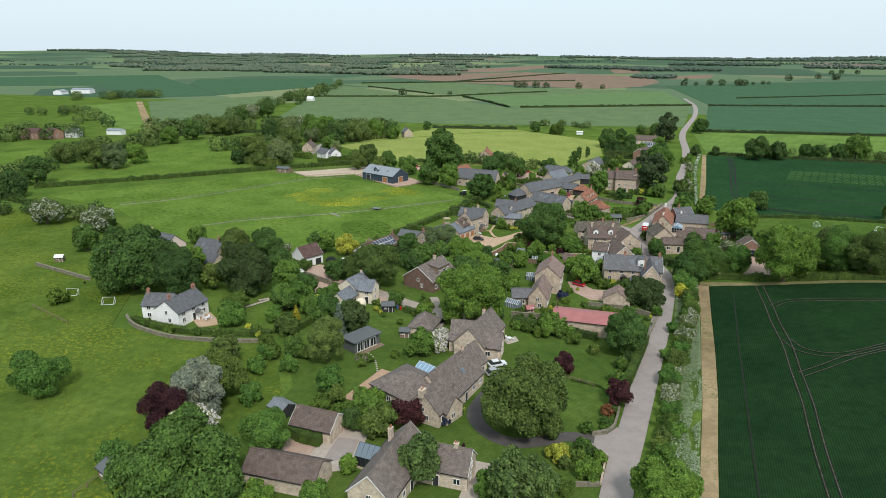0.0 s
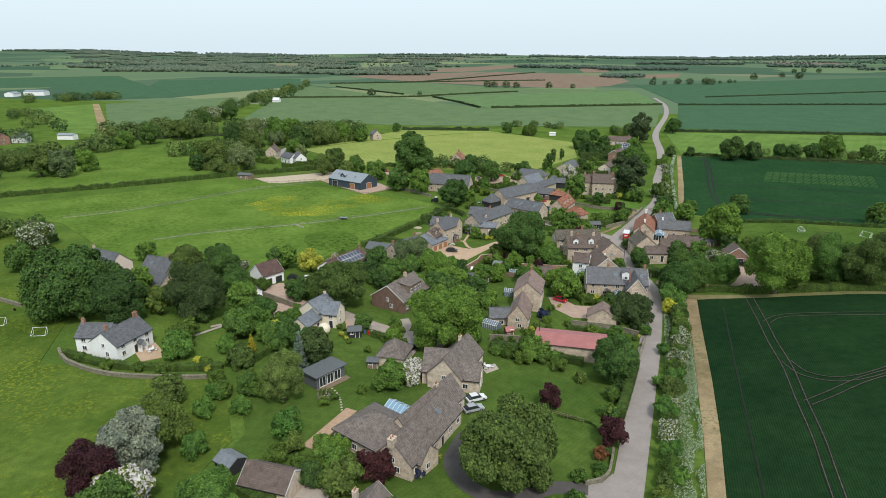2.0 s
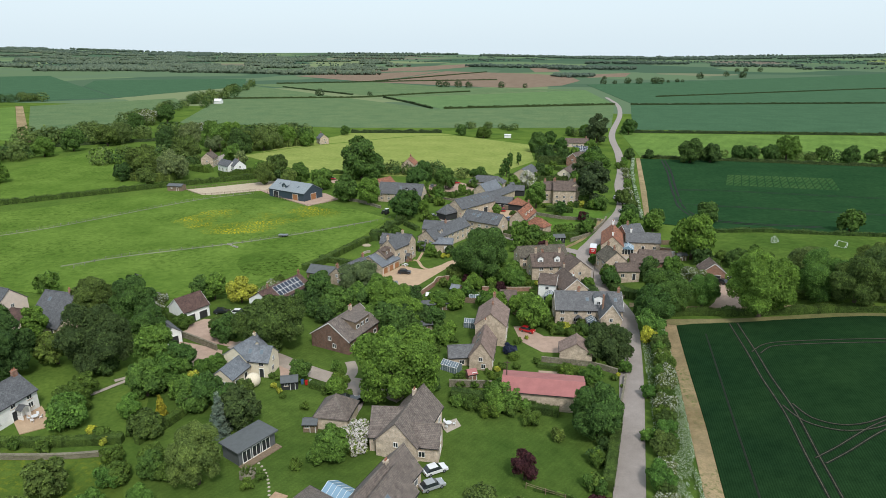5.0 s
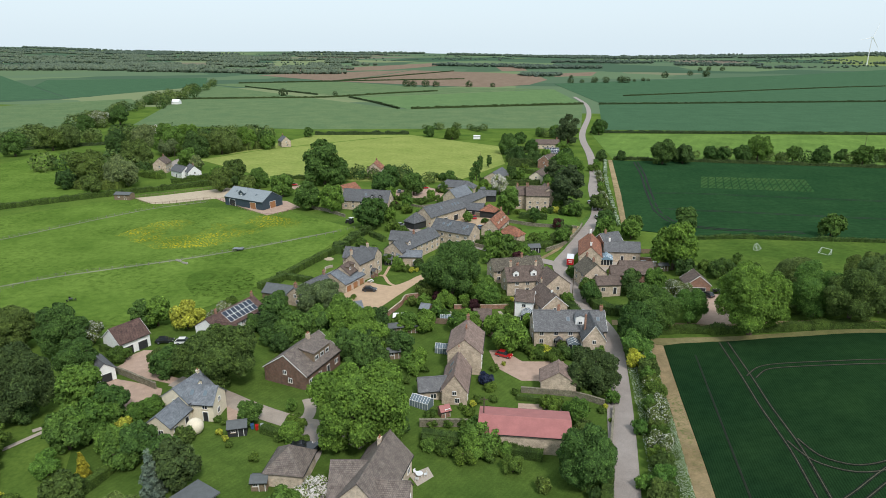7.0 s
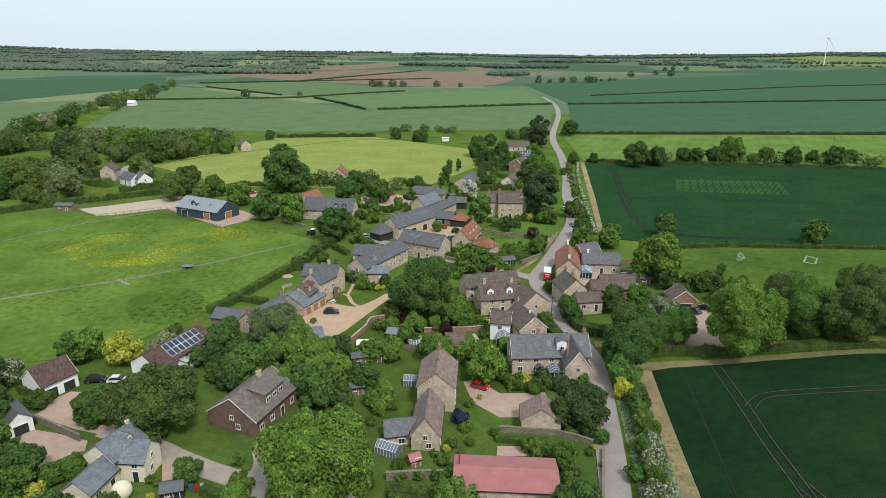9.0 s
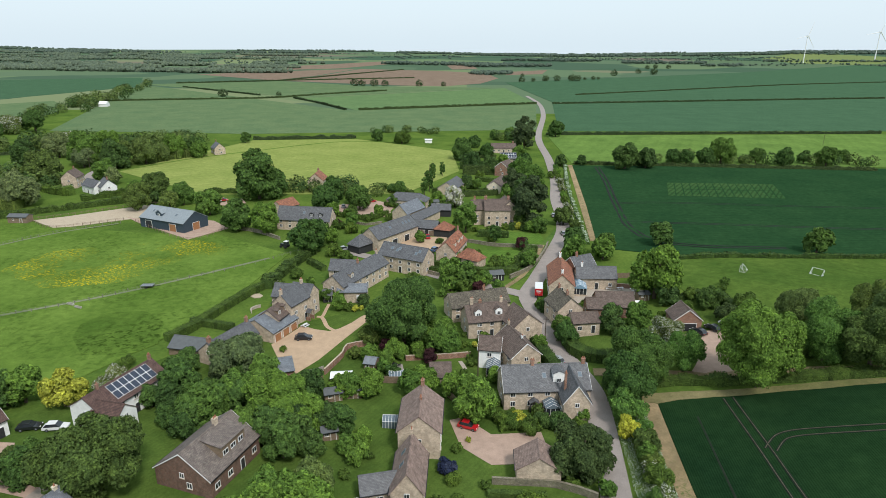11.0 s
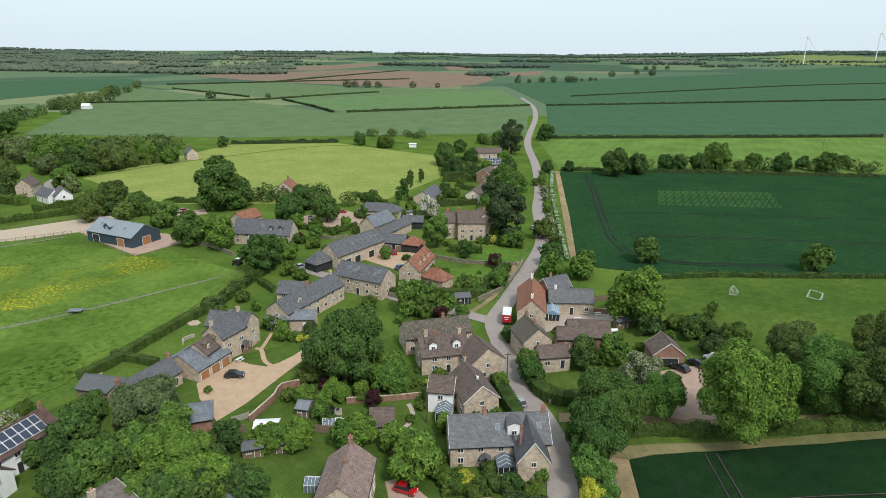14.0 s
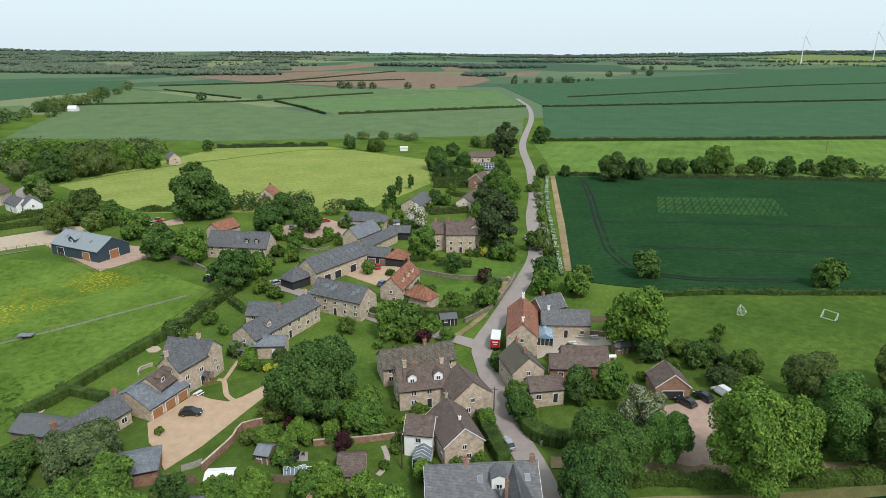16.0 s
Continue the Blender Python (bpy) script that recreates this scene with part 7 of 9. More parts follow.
def tree(kind, x, y, r, k, turn):
    variant = int(turn) % 3 if kind in ("oak", "light") else int(turn) % 2
    grade = 0 if r < 1.9 else (1 if r < 4.8 else (2 if r < 6.8 else 3))
    near = y < 240 and abs(x) < 135
    key = (kind, k, variant, grade, near)
    m = at_ground(x, y, turn)
    if key in TREE_KINDS:
        ob, r0 = TREE_KINDS[key]
        return copy_thing(ob, m @ Matrix.Scale(r / r0, 4))
    seed = sum(map(ord, kind)) * 7 + variant * 13 + int(k * 10)
    small = kind in ("shrub", "navy", "yellow", "goldcone", "rust", "hedgeball")
    what = "bush" if small else {"apple": "fruit_tree", "blossom": "fruit_tree", "hawthorn": "hawthorn", "yew": "conifer", "spruce": "conifer", "conifer": "conifer", "pine": "conifer", "blue": "conifer", "poplar": "poplar", "birch": "birch_tree"}.get(kind, "tree")
    ob = thing(what, TREE_LABEL[kind], "bush" if small else "tree", m @ Matrix.Scale(r, 4), "garden bushes" if small else "village trees")
    put("trunk", trunk_shape(k, seed, kind).mesh("trunk", BARK), ob)
    put("crown", crown_mesh(kind, k, seed, ((600, 3000, 15000, 28000) if near else (400, 1300, 4200, 7000))[grade]), ob, pose(0, 0, 0.86 * k) @ Matrix.Diagonal((1, 1, 1.12, 1)))
    ob.scale = (r, r, r)
    TREE_KINDS[key] = (ob, r)
    # copies take over the first one's scale, so the factor between them is all they need
    return ob


def hedge(pts, width, height, material, label, size=0.28, density=34, name="hedge", rough=0.25):
    """Clipped or wild hedge: leaf clumps over a rounded section along a line."""
    rng = random.Random(int(abs(pts[0][0] * 31 + pts[0][1] * 17)))
    s = Shape()
    line = smooth_line(pts, 1.0)
    for i in range(len(line) - 1):
        a, b = line[i], line[i + 1]
        seg = (b - a).length
        if seg < 1e-6:
            continue
        d = (b - a) / seg
        nrm = Vector((-d.y, d.x, 0))
        swell = 1 + rough * noise.noise(a * 0.23)
        n2 = nrm * width * 0.42 * swell
        lo = [(p.x, p.y, ground_z(p.x, p.y) - 0.2) for p in (a - n2, b - n2, b + n2, a + n2)]
        s.solid(lo + [(x, y, z + 0.2 + height * swell * 0.9) for x, y, z in lo], [(4, 5, 6, 7), (0, 1, 5, 4), (1, 2, 6, 5), (2, 3, 7, 6), (3, 0, 4, 7)])
        for _ in range(max(1, int(density * seg * (width + 2 * height) / 4.5))):
            t = rng.random()
            c = a + (b - a) * t
            u = rng.uniform(-1, 1)
            if rng.random() < width / (width + 1.6 * height):
                off, z, out = u * width / 2, height * swell * rng.uniform(0.9, 1.05), Vector((0, 0, 1))
            else:
                sd = 1 if u > 0 else -1
                off, z, out = sd * width / 2 * rng.uniform(0.92, 1.05), height * swell * rng.uniform(0.05, 0.97), nrm * sd
            p = c + nrm * off * swell
            p.z = ground_z(p.x, p.y) + z
            leaves(s, rng, p, out + Vector((rng.uniform(-0.6, 0.6), rng.uniform(-0.6, 0.6), rng.uniform(-0.2, 0.6))), size)
    return tagged(new(name, direct(s, name, material)), label, "hedge", kind="stuff")


def far_trees(name, spots, material, label, per=46, leaf=0.27):
    """Many distant trees as one mass of leaf clumps: spots of (x, y, radius)."""
    rng = random.Random(len(spots))
    s = Shape()
    for x, y, r in spots:
        z = ground_z(x, y)
        for _ in range(per):
            d = Vector((rng.gauss(0, 1), rng.gauss(0, 1), rng.gauss(0.15, 0.8))).normalized()
            p = Vector((x, y, z + r * 0.72)) + Vector((d.x * r, d.y * r, d.z * r * 0.95)) * rng.uniform(0.75, 1.05)
            leaves(s, rng, p, d + Vector((rng.uniform(-0.5, 0.5), rng.uniform(-0.5, 0.5), rng.uniform(0, 0.5))), r * leaf)
    return tagged(new(name, direct(s, name, material)), label, "trees", kind="stuff")


def wood(name, spots, material, label, lumps=4):
    """Trees too far off for leaves: each an uneven heap of ragged foliage lumps."""
    rng = random.Random(len(spots) + 5)
    s = Shape()
    for x, y, r in spots:
        z = ground_z(x, y)
        for n in range(lumps):
            a = rng.uniform(0, 6.28)
            q = r * ((0.7 if lumps > 1 else 0.95) if n == 0 else rng.uniform(0.35, 0.6))
            o = 0 if n == 0 else r * rng.uniform(0.4, 0.7)
            c = (x + o * math.cos(a), y + o * math.sin(a), z + r * (0.75 if n == 0 else rng.uniform(0.3, 1.1)))
            k = len(s.v)
            for v in LUMP:
                f = q * 0.526 * rng.uniform(0.75, 1.2)
                s.v.append((c[0] + v[0] * f, c[1] + v[1] * f, c[2] + v[2] * f * 0.9))
            s.f.extend((k + t[0], k + t[1], k + t[2]) for t in LUMP_FACES)
    return tagged(new(name, direct(s, name, material)), label, "trees", kind="stuff")


tree("oak", 31.4, 201, 7.2, 0.9, 40)
tree("oak", 26.8, 192.6, 5.8, 0.95, 75)
tree("apple", 25.5, 186, 4.3, 0.85, 150)
tree("apple", 42.4, 204.2, 5.0, 1.2, 12)
tree("hawthorn", 41.8, 215.8, 5.0, 0.9, 222)
tree("light", 37.8, 226.6, 3.6, 1.15, 31)
tree("light", 54.6, 195, 8.9, 1.15, 170)
tree("birch", 72.3, 215.8, 5.6, 1.2, 90)
tree("apple", 71.6, 202, 7.6, 1, 201)
tree("olive", 77.5, 196, 6.8, 1.2, 118)
tree("birch", 88, 204, 8.2, 1, 64)
tree("olive", 91.7, 220.3, 6, 0.95, 20)
tree("dark", 102, 214, 7.5, 1, 330)
tree("light", 47.1, 245.4, 7.6, 1.15, 250)
tree("dark", 49.5, 240.5, 3.6, 1, 10)
tree("dark", 59.1, 236, 3.8, 0.8, 81)
tree("yew", 60.2, 226.4, 3.2, 0.8, 15)
tree("shrub", 56.4, 241.5, 2.8, 0.8, 140)
tree("shrub", 52.1, 232.2, 2.2, 1.1, 33)
tree("dark", 30.5, 224.1, 3.6, 1.15, 99)
tree("shrub", 34.9, 225.6, 1.3, 0.9, 45)
tree("shrub", 32.3, 222.6, 1.1, 0.9, 48)
tree("shrub", 66.2, 230.5, 3.8, 0.8, 9)
tree("shrub", 66, 246, 1.5, 0.8, 19)
tree("shrub", 68.5, 250, 1.7, 0.8, 77)
tree("shrub", 38.8, 238.4, 1.2, 0.7, 190)
tree("shrub", 45.5, 232, 1.4, 0.7, 61)
tree("oak", -57.2, 59, 10.4, 0.8, 318)
tree("blue", -70.8, 80.9, 5.6, 1.1, 130)
tree("copper", -73.2, 75.6, 5.2, 1, 183)
tree("olive", -71.1, 88.4, 5.4, 1, 353)
tree("birch", -57.1, 108.5, 4.9, 1.3, 333)
tree("apple", -50.9, 97, 3.5, 0.85, 271)
tree("apple", -51.8, 74.8, 5, 0.85, 14)
tree("apple", -108.7, 78.2, 5.9, 0.85, 238)
tree("olive", -8.3, 94.4, 8.8, 0.92, 127)
tree("copper", -3.8, 119.8, 2.5, 1.25, 332)
tree("copper", 8.3, 109.7, 3.2, 1, 26)
tree("birch", -22.4, 74.6, 4.0, 1.3, 80)
tree("birch", -6.7, 72.2, 4.3, 1.5, 57)
tree("birch", -3.4, 75.2, 4.0, 1.2, 190)
tree("yellow", -1.2, 87.9, 2.2, 0.8, 240)
tree("light", 4.3, 84.3, 2.4, 0.85, 126)
tree("shrub", 0.8, 79.6, 1.9, 0.7, 194)
tree("copper", -30.1, 89.1, 3.4, 1, 278)
tree("olive", -34.1, 85.3, 3.6, 1, 52)
tree("light", 16.4, 78, 5.3, 1.15, 293)
tree("light", -37.2, 118.8, 3.2, 1.15, 127)
tree("blossom", -34.2, 124.4, 2.5, 1, 6)
tree("yew", -57.8, 124.6, 4.3, 1.15, 110)
tree("olive", -240, 352, 6.2, 0.9, 31)
tree("light", -219, 351, 7, 0.9, 64)
tree("dark", -233, 330, 5.6, 0.9, 77)
tree("light", -205, 399, 6.2, 0.9, 15)
tree("willow", -236, 431, 7.6, 0.9, 46)
tree("birch", -201, 455, 6.4, 1, 23)
tree("olive", -225, 456, 6.8, 0.9, 8)
tree("light", -183, 470, 6, 0.9, 93)
hedge([(-246, 450), (-222, 438), (-206, 450), (-186, 480)], 7, 4.5, LEAF["midwood"], "undergrowth of mixed bushes beneath the trees", 0.4, 9, "undergrowth", rough=0.9)
hedge([(-243, 346), (-226, 332), (-206, 334)], 6, 3.5, LEAF["midwood"], "undergrowth of mixed bushes beneath the trees", 0.4, 9, "undergrowth", rough=0.9)
hedge([(-228, 378), (-214, 366), (-199, 361)], 4, 2.8, LEAF["shrub"], "garden shrubs in front of the cottages", 0.35, 14, rough=0.8)
tree("dark", 8.5, 127, 1.6, 1, 40)
tree("yellow", 7.9, 121.4, 1.1, 0.75, 12)
tree("hedgeball", 8.5, 118.4, 1.7, 0.8, 8)
tree("dark", 10.2, 131.5, 1.3, 1, 30)
hedge([(-1.9, 117.2), (1.7, 117), (4.8, 115.9), (6.4, 113.2)], 0.5, 0.7, LEAF["shrub"], "low wispy hedge across the lawn", 0.12, 60, rough=0.15)
tree("spruce", -60.6, 122.2, 2.6, 1.7, 208)
tree("light", -31.1, 140.6, 9, 1, 143)
tree("olive", -66, 157.7, 8.8, 0.8, 93)
tree("light", -86.9, 142.4, 4.5, 1.5, 199)
tree("yew", -99.7, 139.9, 7.6, 1.15, 81)
tree("light", -125.7, 150.8, 3.4, 1.5, 44)
tree("olive", -121.4, 165.6, 6.2, 0.9, 14)
tree("oak", -134.5, 133.6, 12.6, 0.85, 36)
tree("dark", -118.5, 133.5, 7.6, 0.95, 71)
tree("oak", -108.7, 165.5, 5.6, 1.3, 316)
tree("yellow", -87, 181.8, 4.4, 0.95, 316)
tree("oak", -22.2, 215.6, 9.2, 1, 227)
tree("oak", 8.9, 135.3, 5.7, 1, 64)
tree("yew", 13.7, 168.8, 6.2, 0.8, 67)
tree("shrub", -70.5, 106.4, 2.9, 0.7, 2)
tree("shrub", -37, 86, 2.4, 0.7, 107)
tree("apple", -75, 63.6, 2.9, 0.85, 84)
tree("shrub", -93.7, 124.3, 3.4, 1, 85)
tree("apple", -91.1, 119.4, 4.4, 0.7, 148)
tree("apple", 18.6, 121.8, 2.7, 0.85, 160)
tree("hawthorn", 18.9, 115.2, 2.3, 0.8, 101)
tree("rust", 6.4, 105.4, 1.4, 0.9, 276)
tree("hedgeball", 6.4, 101.4, 1.3, 0.75, 346)
tree("shrub", 8.5, 126.6, 1.6, 1, 320)
tree("shrub", 8.1, 119, 1.7, 1, 104)
tree("copper", -152.3, 131.6, 0.4, 1, 93)
tree("light", -146.1, 177.9, 3.4, 1.15, 353)
tree("oak", -178.7, 158.4, 5.1, 1, 100)
tree("shrub", -146.8, 117.1, 3.2, 0.7, 196)
tree("hawthorn", -223.3, 181.7, 7, 0.8, 152)
tree("hawthorn", -195, 178.4, 7.1, 0.8, 11)
tree("oak", -299.9, 242.9, 7.9, 1, 184)
tree("olive", -306.5, 289.2, 9.6, 1, 212)
tree("willow", -295, 292.3, 8.2, 1, 84)
tree("light", -296.6, 312.1, 7.2, 1, 74)
tree("dark", -282.1, 215, 6.9, 1, 135)
tree("birch", -340.9, 298, 7.2, 1, 33)
tree("light", -336.8, 391.1, 7, 1, 169)
tree("oak", -336.1, 416.7, 8.2, 1, 154)
tree("blossom", -66.4, 73.4, 4.6, 0.8, 308)
tree("olive", 0.2, 85.8, 1.4, 1, 300)
tree("dark", 4.6, 91.2, 1.1, 0.7, 0)
tree("light", -74.9, 132, 2.5, 1.15, 305)
tree("light", -96, 182.8, 4, 1.15, 347)
tree("oak", -81.2, 142, 4, 1, 173)
tree("olive", -230.5, 387.3, 9.4, 1, 33)
tree("olive", -226.7, 339.5, 10, 1, 158)
tree("willow", -208.3, 337.6, 8.7, 1, 181)
tree("olive", -212.8, 320.9, 5.5, 1, 156)
tree("light", -238.1, 438.1, 10.6, 1, 246)
tree("hawthorn", -277.5, 483.7, 9.3, 0.8, 356)
tree("dark", -215.7, 429.4, 8.9, 1, 161)
tree("birch", -205.6, 444.7, 9.2, 1, 94)
tree("light", -197.6, 467.8, 8, 1, 246)
tree("oak", -187.2, 476.8, 6.5, 1, 241)
tree("olive", -152.9, 336.1, 6.8, 1, 90)
tree("willow", -272.6, 463.6, 8.9, 1, 29)
tree("light", -250.4, 481.9, 8.4, 1, 131)
tree("dark", -280.7, 442.9, 7.8, 1, 11)
tree("birch", -326.1, 455.8, 8.9, 1, 183)
tree("olive", -328.8, 442.3, 8.7, 1, 206)
tree("hawthorn", -384.9, 569.9, 10.2, 0.8, 9)
tree("oak", -373.8, 586.3, 9.4, 1, 281)
tree("oak", -371, 535.3, 7.7, 1, 214)
tree("oak", -175.4, 534.4, 4.1, 1, 187)
tree("oak", -78.4, 551.7, 4.6, 1, 192)
tree("shrub", -58.5, 539.9, 7.2, 0.7, 296)
tree("dark", 85.1, 447.5, 8.5, 1, 4)
tree("dark", 98.3, 451.7, 6.4, 1, 231)
tree("oak", 118.4, 464.6, 5.1, 1, 23)
tree("light", 149.6, 469.4, 8, 1.15, 92)
tree("oak", 137.5, 462.3, 5.8, 1, 319)
tree("oak", 172.3, 472.4, 5.1, 1, 100)
tree("oak", 186.3, 465.2, 5.7, 1, 60)
tree("oak", 125.2, 461.3, 5.1, 1, 125)
tree("oak", 202.1, 473.2, 4.4, 1, 236)
tree("oak", 210.6, 463.8, 6.4, 1, 176)
tree("oak", 227.7, 476.9, 4.4, 1, 262)
tree("dark", 61.4, 458.4, 3.3, 1, 181)
tree("oak", 40.1, 283.2, 4.4, 1, 221)
tree("oak", 31, 291.6, 4.1, 1, 46)
tree("oak", 112.2, 283.5, 4.6, 1, 106)
tree("oak", 32, 293.6, 2.3, 1, 174)
tree("oak", 62.6, 293.7, 4.5, 1, 262)
tree("yellow", 24.4, 179.7, 2.6, 0.95, 312)
tree("light", -43.3, 177.3, 5.8, 1.1, 75)
tree("oak", -55.3, 177.5, 4.4, 1, 174)
tree("oak", -65.1, 185.9, 4.4, 1, 141)
tree("oak", -54.5, 191.3, 2.7, 1, 359)
tree("oak", -68.7, 197.3, 2.8, 1, 279)
tree("light", -36.1, 177.1, 3.6, 1.15, 47)
tree("oak", -38.7, 168.7, 3.9, 1.2, 159)
tree("light", -4.9, 184.9, 4.5, 1.15, 351)
tree("oak", -98.8, 181.4, 3.8, 1, 156)
tree("oak", -97.7, 155.5, 4.9, 1, 40)
tree("olive", -82.4, 161, 2.9, 1, 320)
tree("light", -73.2, 143.7, 2.1, 1.15, 76)
tree("light", -26.8, 192, 2.7, 1.15, 352)
tree("oak", -30, 177.1, 2.9, 1.2, 158)
tree("dark", -38.8, 188.4, 2.9, 1.3, 247)
tree("dark", -43.3, 180.7, 2.5, 1.3, 82)
tree("oak", -23, 198.9, 1.7, 1, 24)
tree("yellow", 4.1, 184.7, 1.5, 0.95, 41)
tree("shrub", 0.9, 183.7, 1.8, 0.7, 307)
tree("light", 8.2, 157.6, 2, 0.8, 273)
tree("navy", -9.3, 167.5, 1.6, 0.7, 207)
tree("shrub", -8.4, 164.9, 1.5, 0.7, 16)
tree("olive", 8.1, 187.5, 1.3, 1, 121)
tree("copper", -34.5, 193, 1.4, 1, 304)
tree("olive", -30.9, 213.4, 2.7, 1, 176)
tree("oak", -80.5, 163.4, 2.8, 1, 128)
tree("light", 11.6, 215.2, 2.1, 1.15, 233)
tree("oak", 17.9, 218.2, 3.4, 1, 74)
tree("shrub", 38.8, 417.7, 3.3, 0.7, 28)
tree("copper", -3.5, 249.2, 2.2, 1, 326)
tree("shrub", -15.9, 207.6, 1.0, 0.8, 144)
tree("light", -25.1, 204.5, 1.9, 1.15, 106)
tree("light", -32.2, 190.5, 3.1, 0.8, 66)
tree("olive", -32.9, 206.3, 1.7, 1, 288)
tree("light", -14.3, 214.7, 3.4, 0.8, 67)
tree("shrub", 3.6, 183.9, 1.2, 0.7, 322)
tree("light", -3.4, 251.2, 2.3, 1.15, 211)
tree("oak", 14.5, 237.2, 2.1, 1, 54)
tree("oak", -62.2, 279.6, 6.7, 1, 215)
tree("oak", -106.6, 359.3, 11.8, 1, 150)
tree("oak", -98.1, 306.7, 6.9, 0.9, 72)
tree("light", -85.4, 302.4, 6, 1.15, 232)
tree("light", -118.2, 329.1, 5.9, 1, 317)
tree("oak", -137.1, 345.8, 5.5, 1, 86)
tree("olive", -158.2, 363.3, 6.1, 1, 267)
tree("oak", -99.8, 362.9, 6.7, 1, 232)
tree("oak", -69.5, 336.3, 6.9, 0.9, 249)
tree("oak", -55.3, 340.5, 5.9, 1, 352)
tree("oak", -70.9, 359.4, 5.7, 1, 162)
tree("light", -8.2, 309.1, 5.1, 1.4, 245)
tree("blossom", -13.5, 348.8, 5, 1, 140)
tree("poplar", -28.8, 370.5, 2, 2.8, 149)
tree("poplar", -27.2, 379.7, 2.5, 2.8, 240)
tree("poplar", -27.1, 406.3, 2.2, 2.8, 206)
tree("poplar", -22.5, 419.1, 1.7, 2.8, 75)
tree("pine", 17.2, 321.4, 8.4, 1.3, 57)
tree("pine", 14.4, 369.7, 6.1, 1.3, 193)
tree("light", 25.3, 390.4, 6.2, 1.15, 272)
tree("pine", 30.7, 519.5, 9.6, 1.3, 91)
tree("oak", -12.4, 472.8, 7.3, 1, 321)
tree("dark", -5.8, 440.2, 5.5, 1, 255)
tree("dark", 4.3, 428.1, 5.4, 1, 173)
tree("oak", 10.8, 564.8, 4.1, 1, 92)
tree("oak", -4.6, 523.2, 4.5, 1, 45)
tree("dark", 47.9, 453.9, 3.8, 1, 251)
tree("oak", 61.1, 583.8, 6.8, 1, 139)
tree("olive", 31.5, 322.1, 4, 1, 263)
tree("light", 29.4, 280.2, 4, 1.15, 280)
tree("light", 39.1, 279.4, 3.8, 1.15, 257)
tree("dark", 12.7, 288.8, 2.3, 1, 32)
tree("oak", 2.9, 297.8, 2.5, 1.5, 182)
tree("oak", -40.9, 371.8, 3.5, 1, 355)
tree("light", 20.1, 421.1, 5.2, 1.15, 300)
tree("oak", 25.7, 449, 4.4, 1, 339)
tree("oak", 20.8, 310.3, 3.1, 1.2, 143)
tree("oak", -8.1, 253, 4.3, 1, 248)
tree("light", 2.1, 249.4, 2, 1.15, 135)
tree("oak", -10.8, 251.6, 2.8, 1, 353)
tree("olive", 18.1, 220.7, 3, 0.9, 174)
tree("apple", -71.2, 105.4, 2.3, 0.85, 256)
tree("shrub", -70.6, 99.5, 1.8, 0.7, 331)
tree("shrub", -65.6, 89.1, 0.8, 0.7, 344)
tree("shrub", -62.6, 89.5, 0.6, 0.7, 182)
tree("shrub", -57.2, 88.9, 1.1, 0.7, 178)
tree("shrub", -49.1, 90.2, 2.3, 0.7, 140)
tree("olive", -47.2, 93.4, 2, 1, 329)
tree("shrub", -41.9, 87.7, 2.6, 0.7, 176)
tree("light", -34, 86.5, 2.2, 1.15, 209)
tree("shrub", -39, 90.5, 2.3, 0.7, 179)
tree("light", -35.2, 73.7, 1.6, 1.15, 88)
tree("shrub", -95, 129.8, 3, 0.9, 77)
tree("light", -71.5, 130.6, 3.2, 1.15, 230)
tree("light", -80.4, 135.8, 3.8, 1.15, 186)
tree("olive", -111.5, 140.8, 4.5, 1, 20)
tree("dark", -97.5, 138.3, 2.9, 1, 265)
tree("shrub", -75, 111.2, 2.3, 0.7, 271)
tree("shrub", -40, 89.3, 1.9, 0.7, 85)
tree("shrub", -35.4, 88.1, 1.9, 0.7, 101)
tree("light", -38.7, 94, 2, 1.15, 185)
tree("shrub", -21.6, 97, 0.9, 0.7, 244)
tree("yellow", -21.4, 97.7, 0.6, 0.95, 144)
tree("shrub", -11.3, 138.6, 2.5, 0.7, 354)
tree("shrub", -7.5, 141, 2, 0.7, 40)
tree("shrub", -3.2, 137.2, 2.2, 0.7, 343)
tree("olive", 1.9, 132.7, 1.3, 1, 213)
tree("shrub", -15.6, 140.6, 2, 0.7, 87)
tree("light", -10.8, 142.2, 1.8, 1.15, 315)
tree("shrub", 8.4, 125.9, 1.4, 1, 297)
tree("light", 7.3, 119.6, 1.4, 1.15, 264)
tree("dark", 7.6, 106.4, 0.9, 1, 340)
tree("hedgeball", 6.2, 99.9, 0.9, 0.75, 214)
tree("hedgeball", 3.0, 98.2, 1.4, 0.75, 154)
tree("light", 6.0, 88.9, 1.2, 1.15, 319)
tree("shrub", 2.2, 88.4, 1.5, 0.9, 283)
tree("hedgeball", 2.6, 92.2, 1.6, 0.8, 326)
tree("light", -36.6, 155.7, 2.3, 1.15, 138)
tree("shrub", -19.7, 151.8, 1.3, 0.7, 14)
tree("light", -16.7, 141.2, 1, 1.15, 100)
tree("olive", 9.9, 150.5, 1.7, 1, 81)
tree("light", 16.3, 166.7, 1.1, 1.15, 300)
tree("apple", 19.2, 109.9, 1.7, 0.85, 225)
tree("hawthorn", 17.9, 113.9, 1.9, 0.8, 319)
tree("apple", 20.7, 151.8, 1.8, 0.85, 332)
tree("oak", 24, 159.4, 2.1, 1, 92)
tree("light", 25.9, 171.7, 2, 1.15, 112)
tree("hawthorn", 20.1, 124.8, 1.9, 0.8, 351)
tree("apple", 18.5, 135.2, 1.5, 0.85, 92)
tree("light", 16.9, 92.4, 2, 1.15, 323)
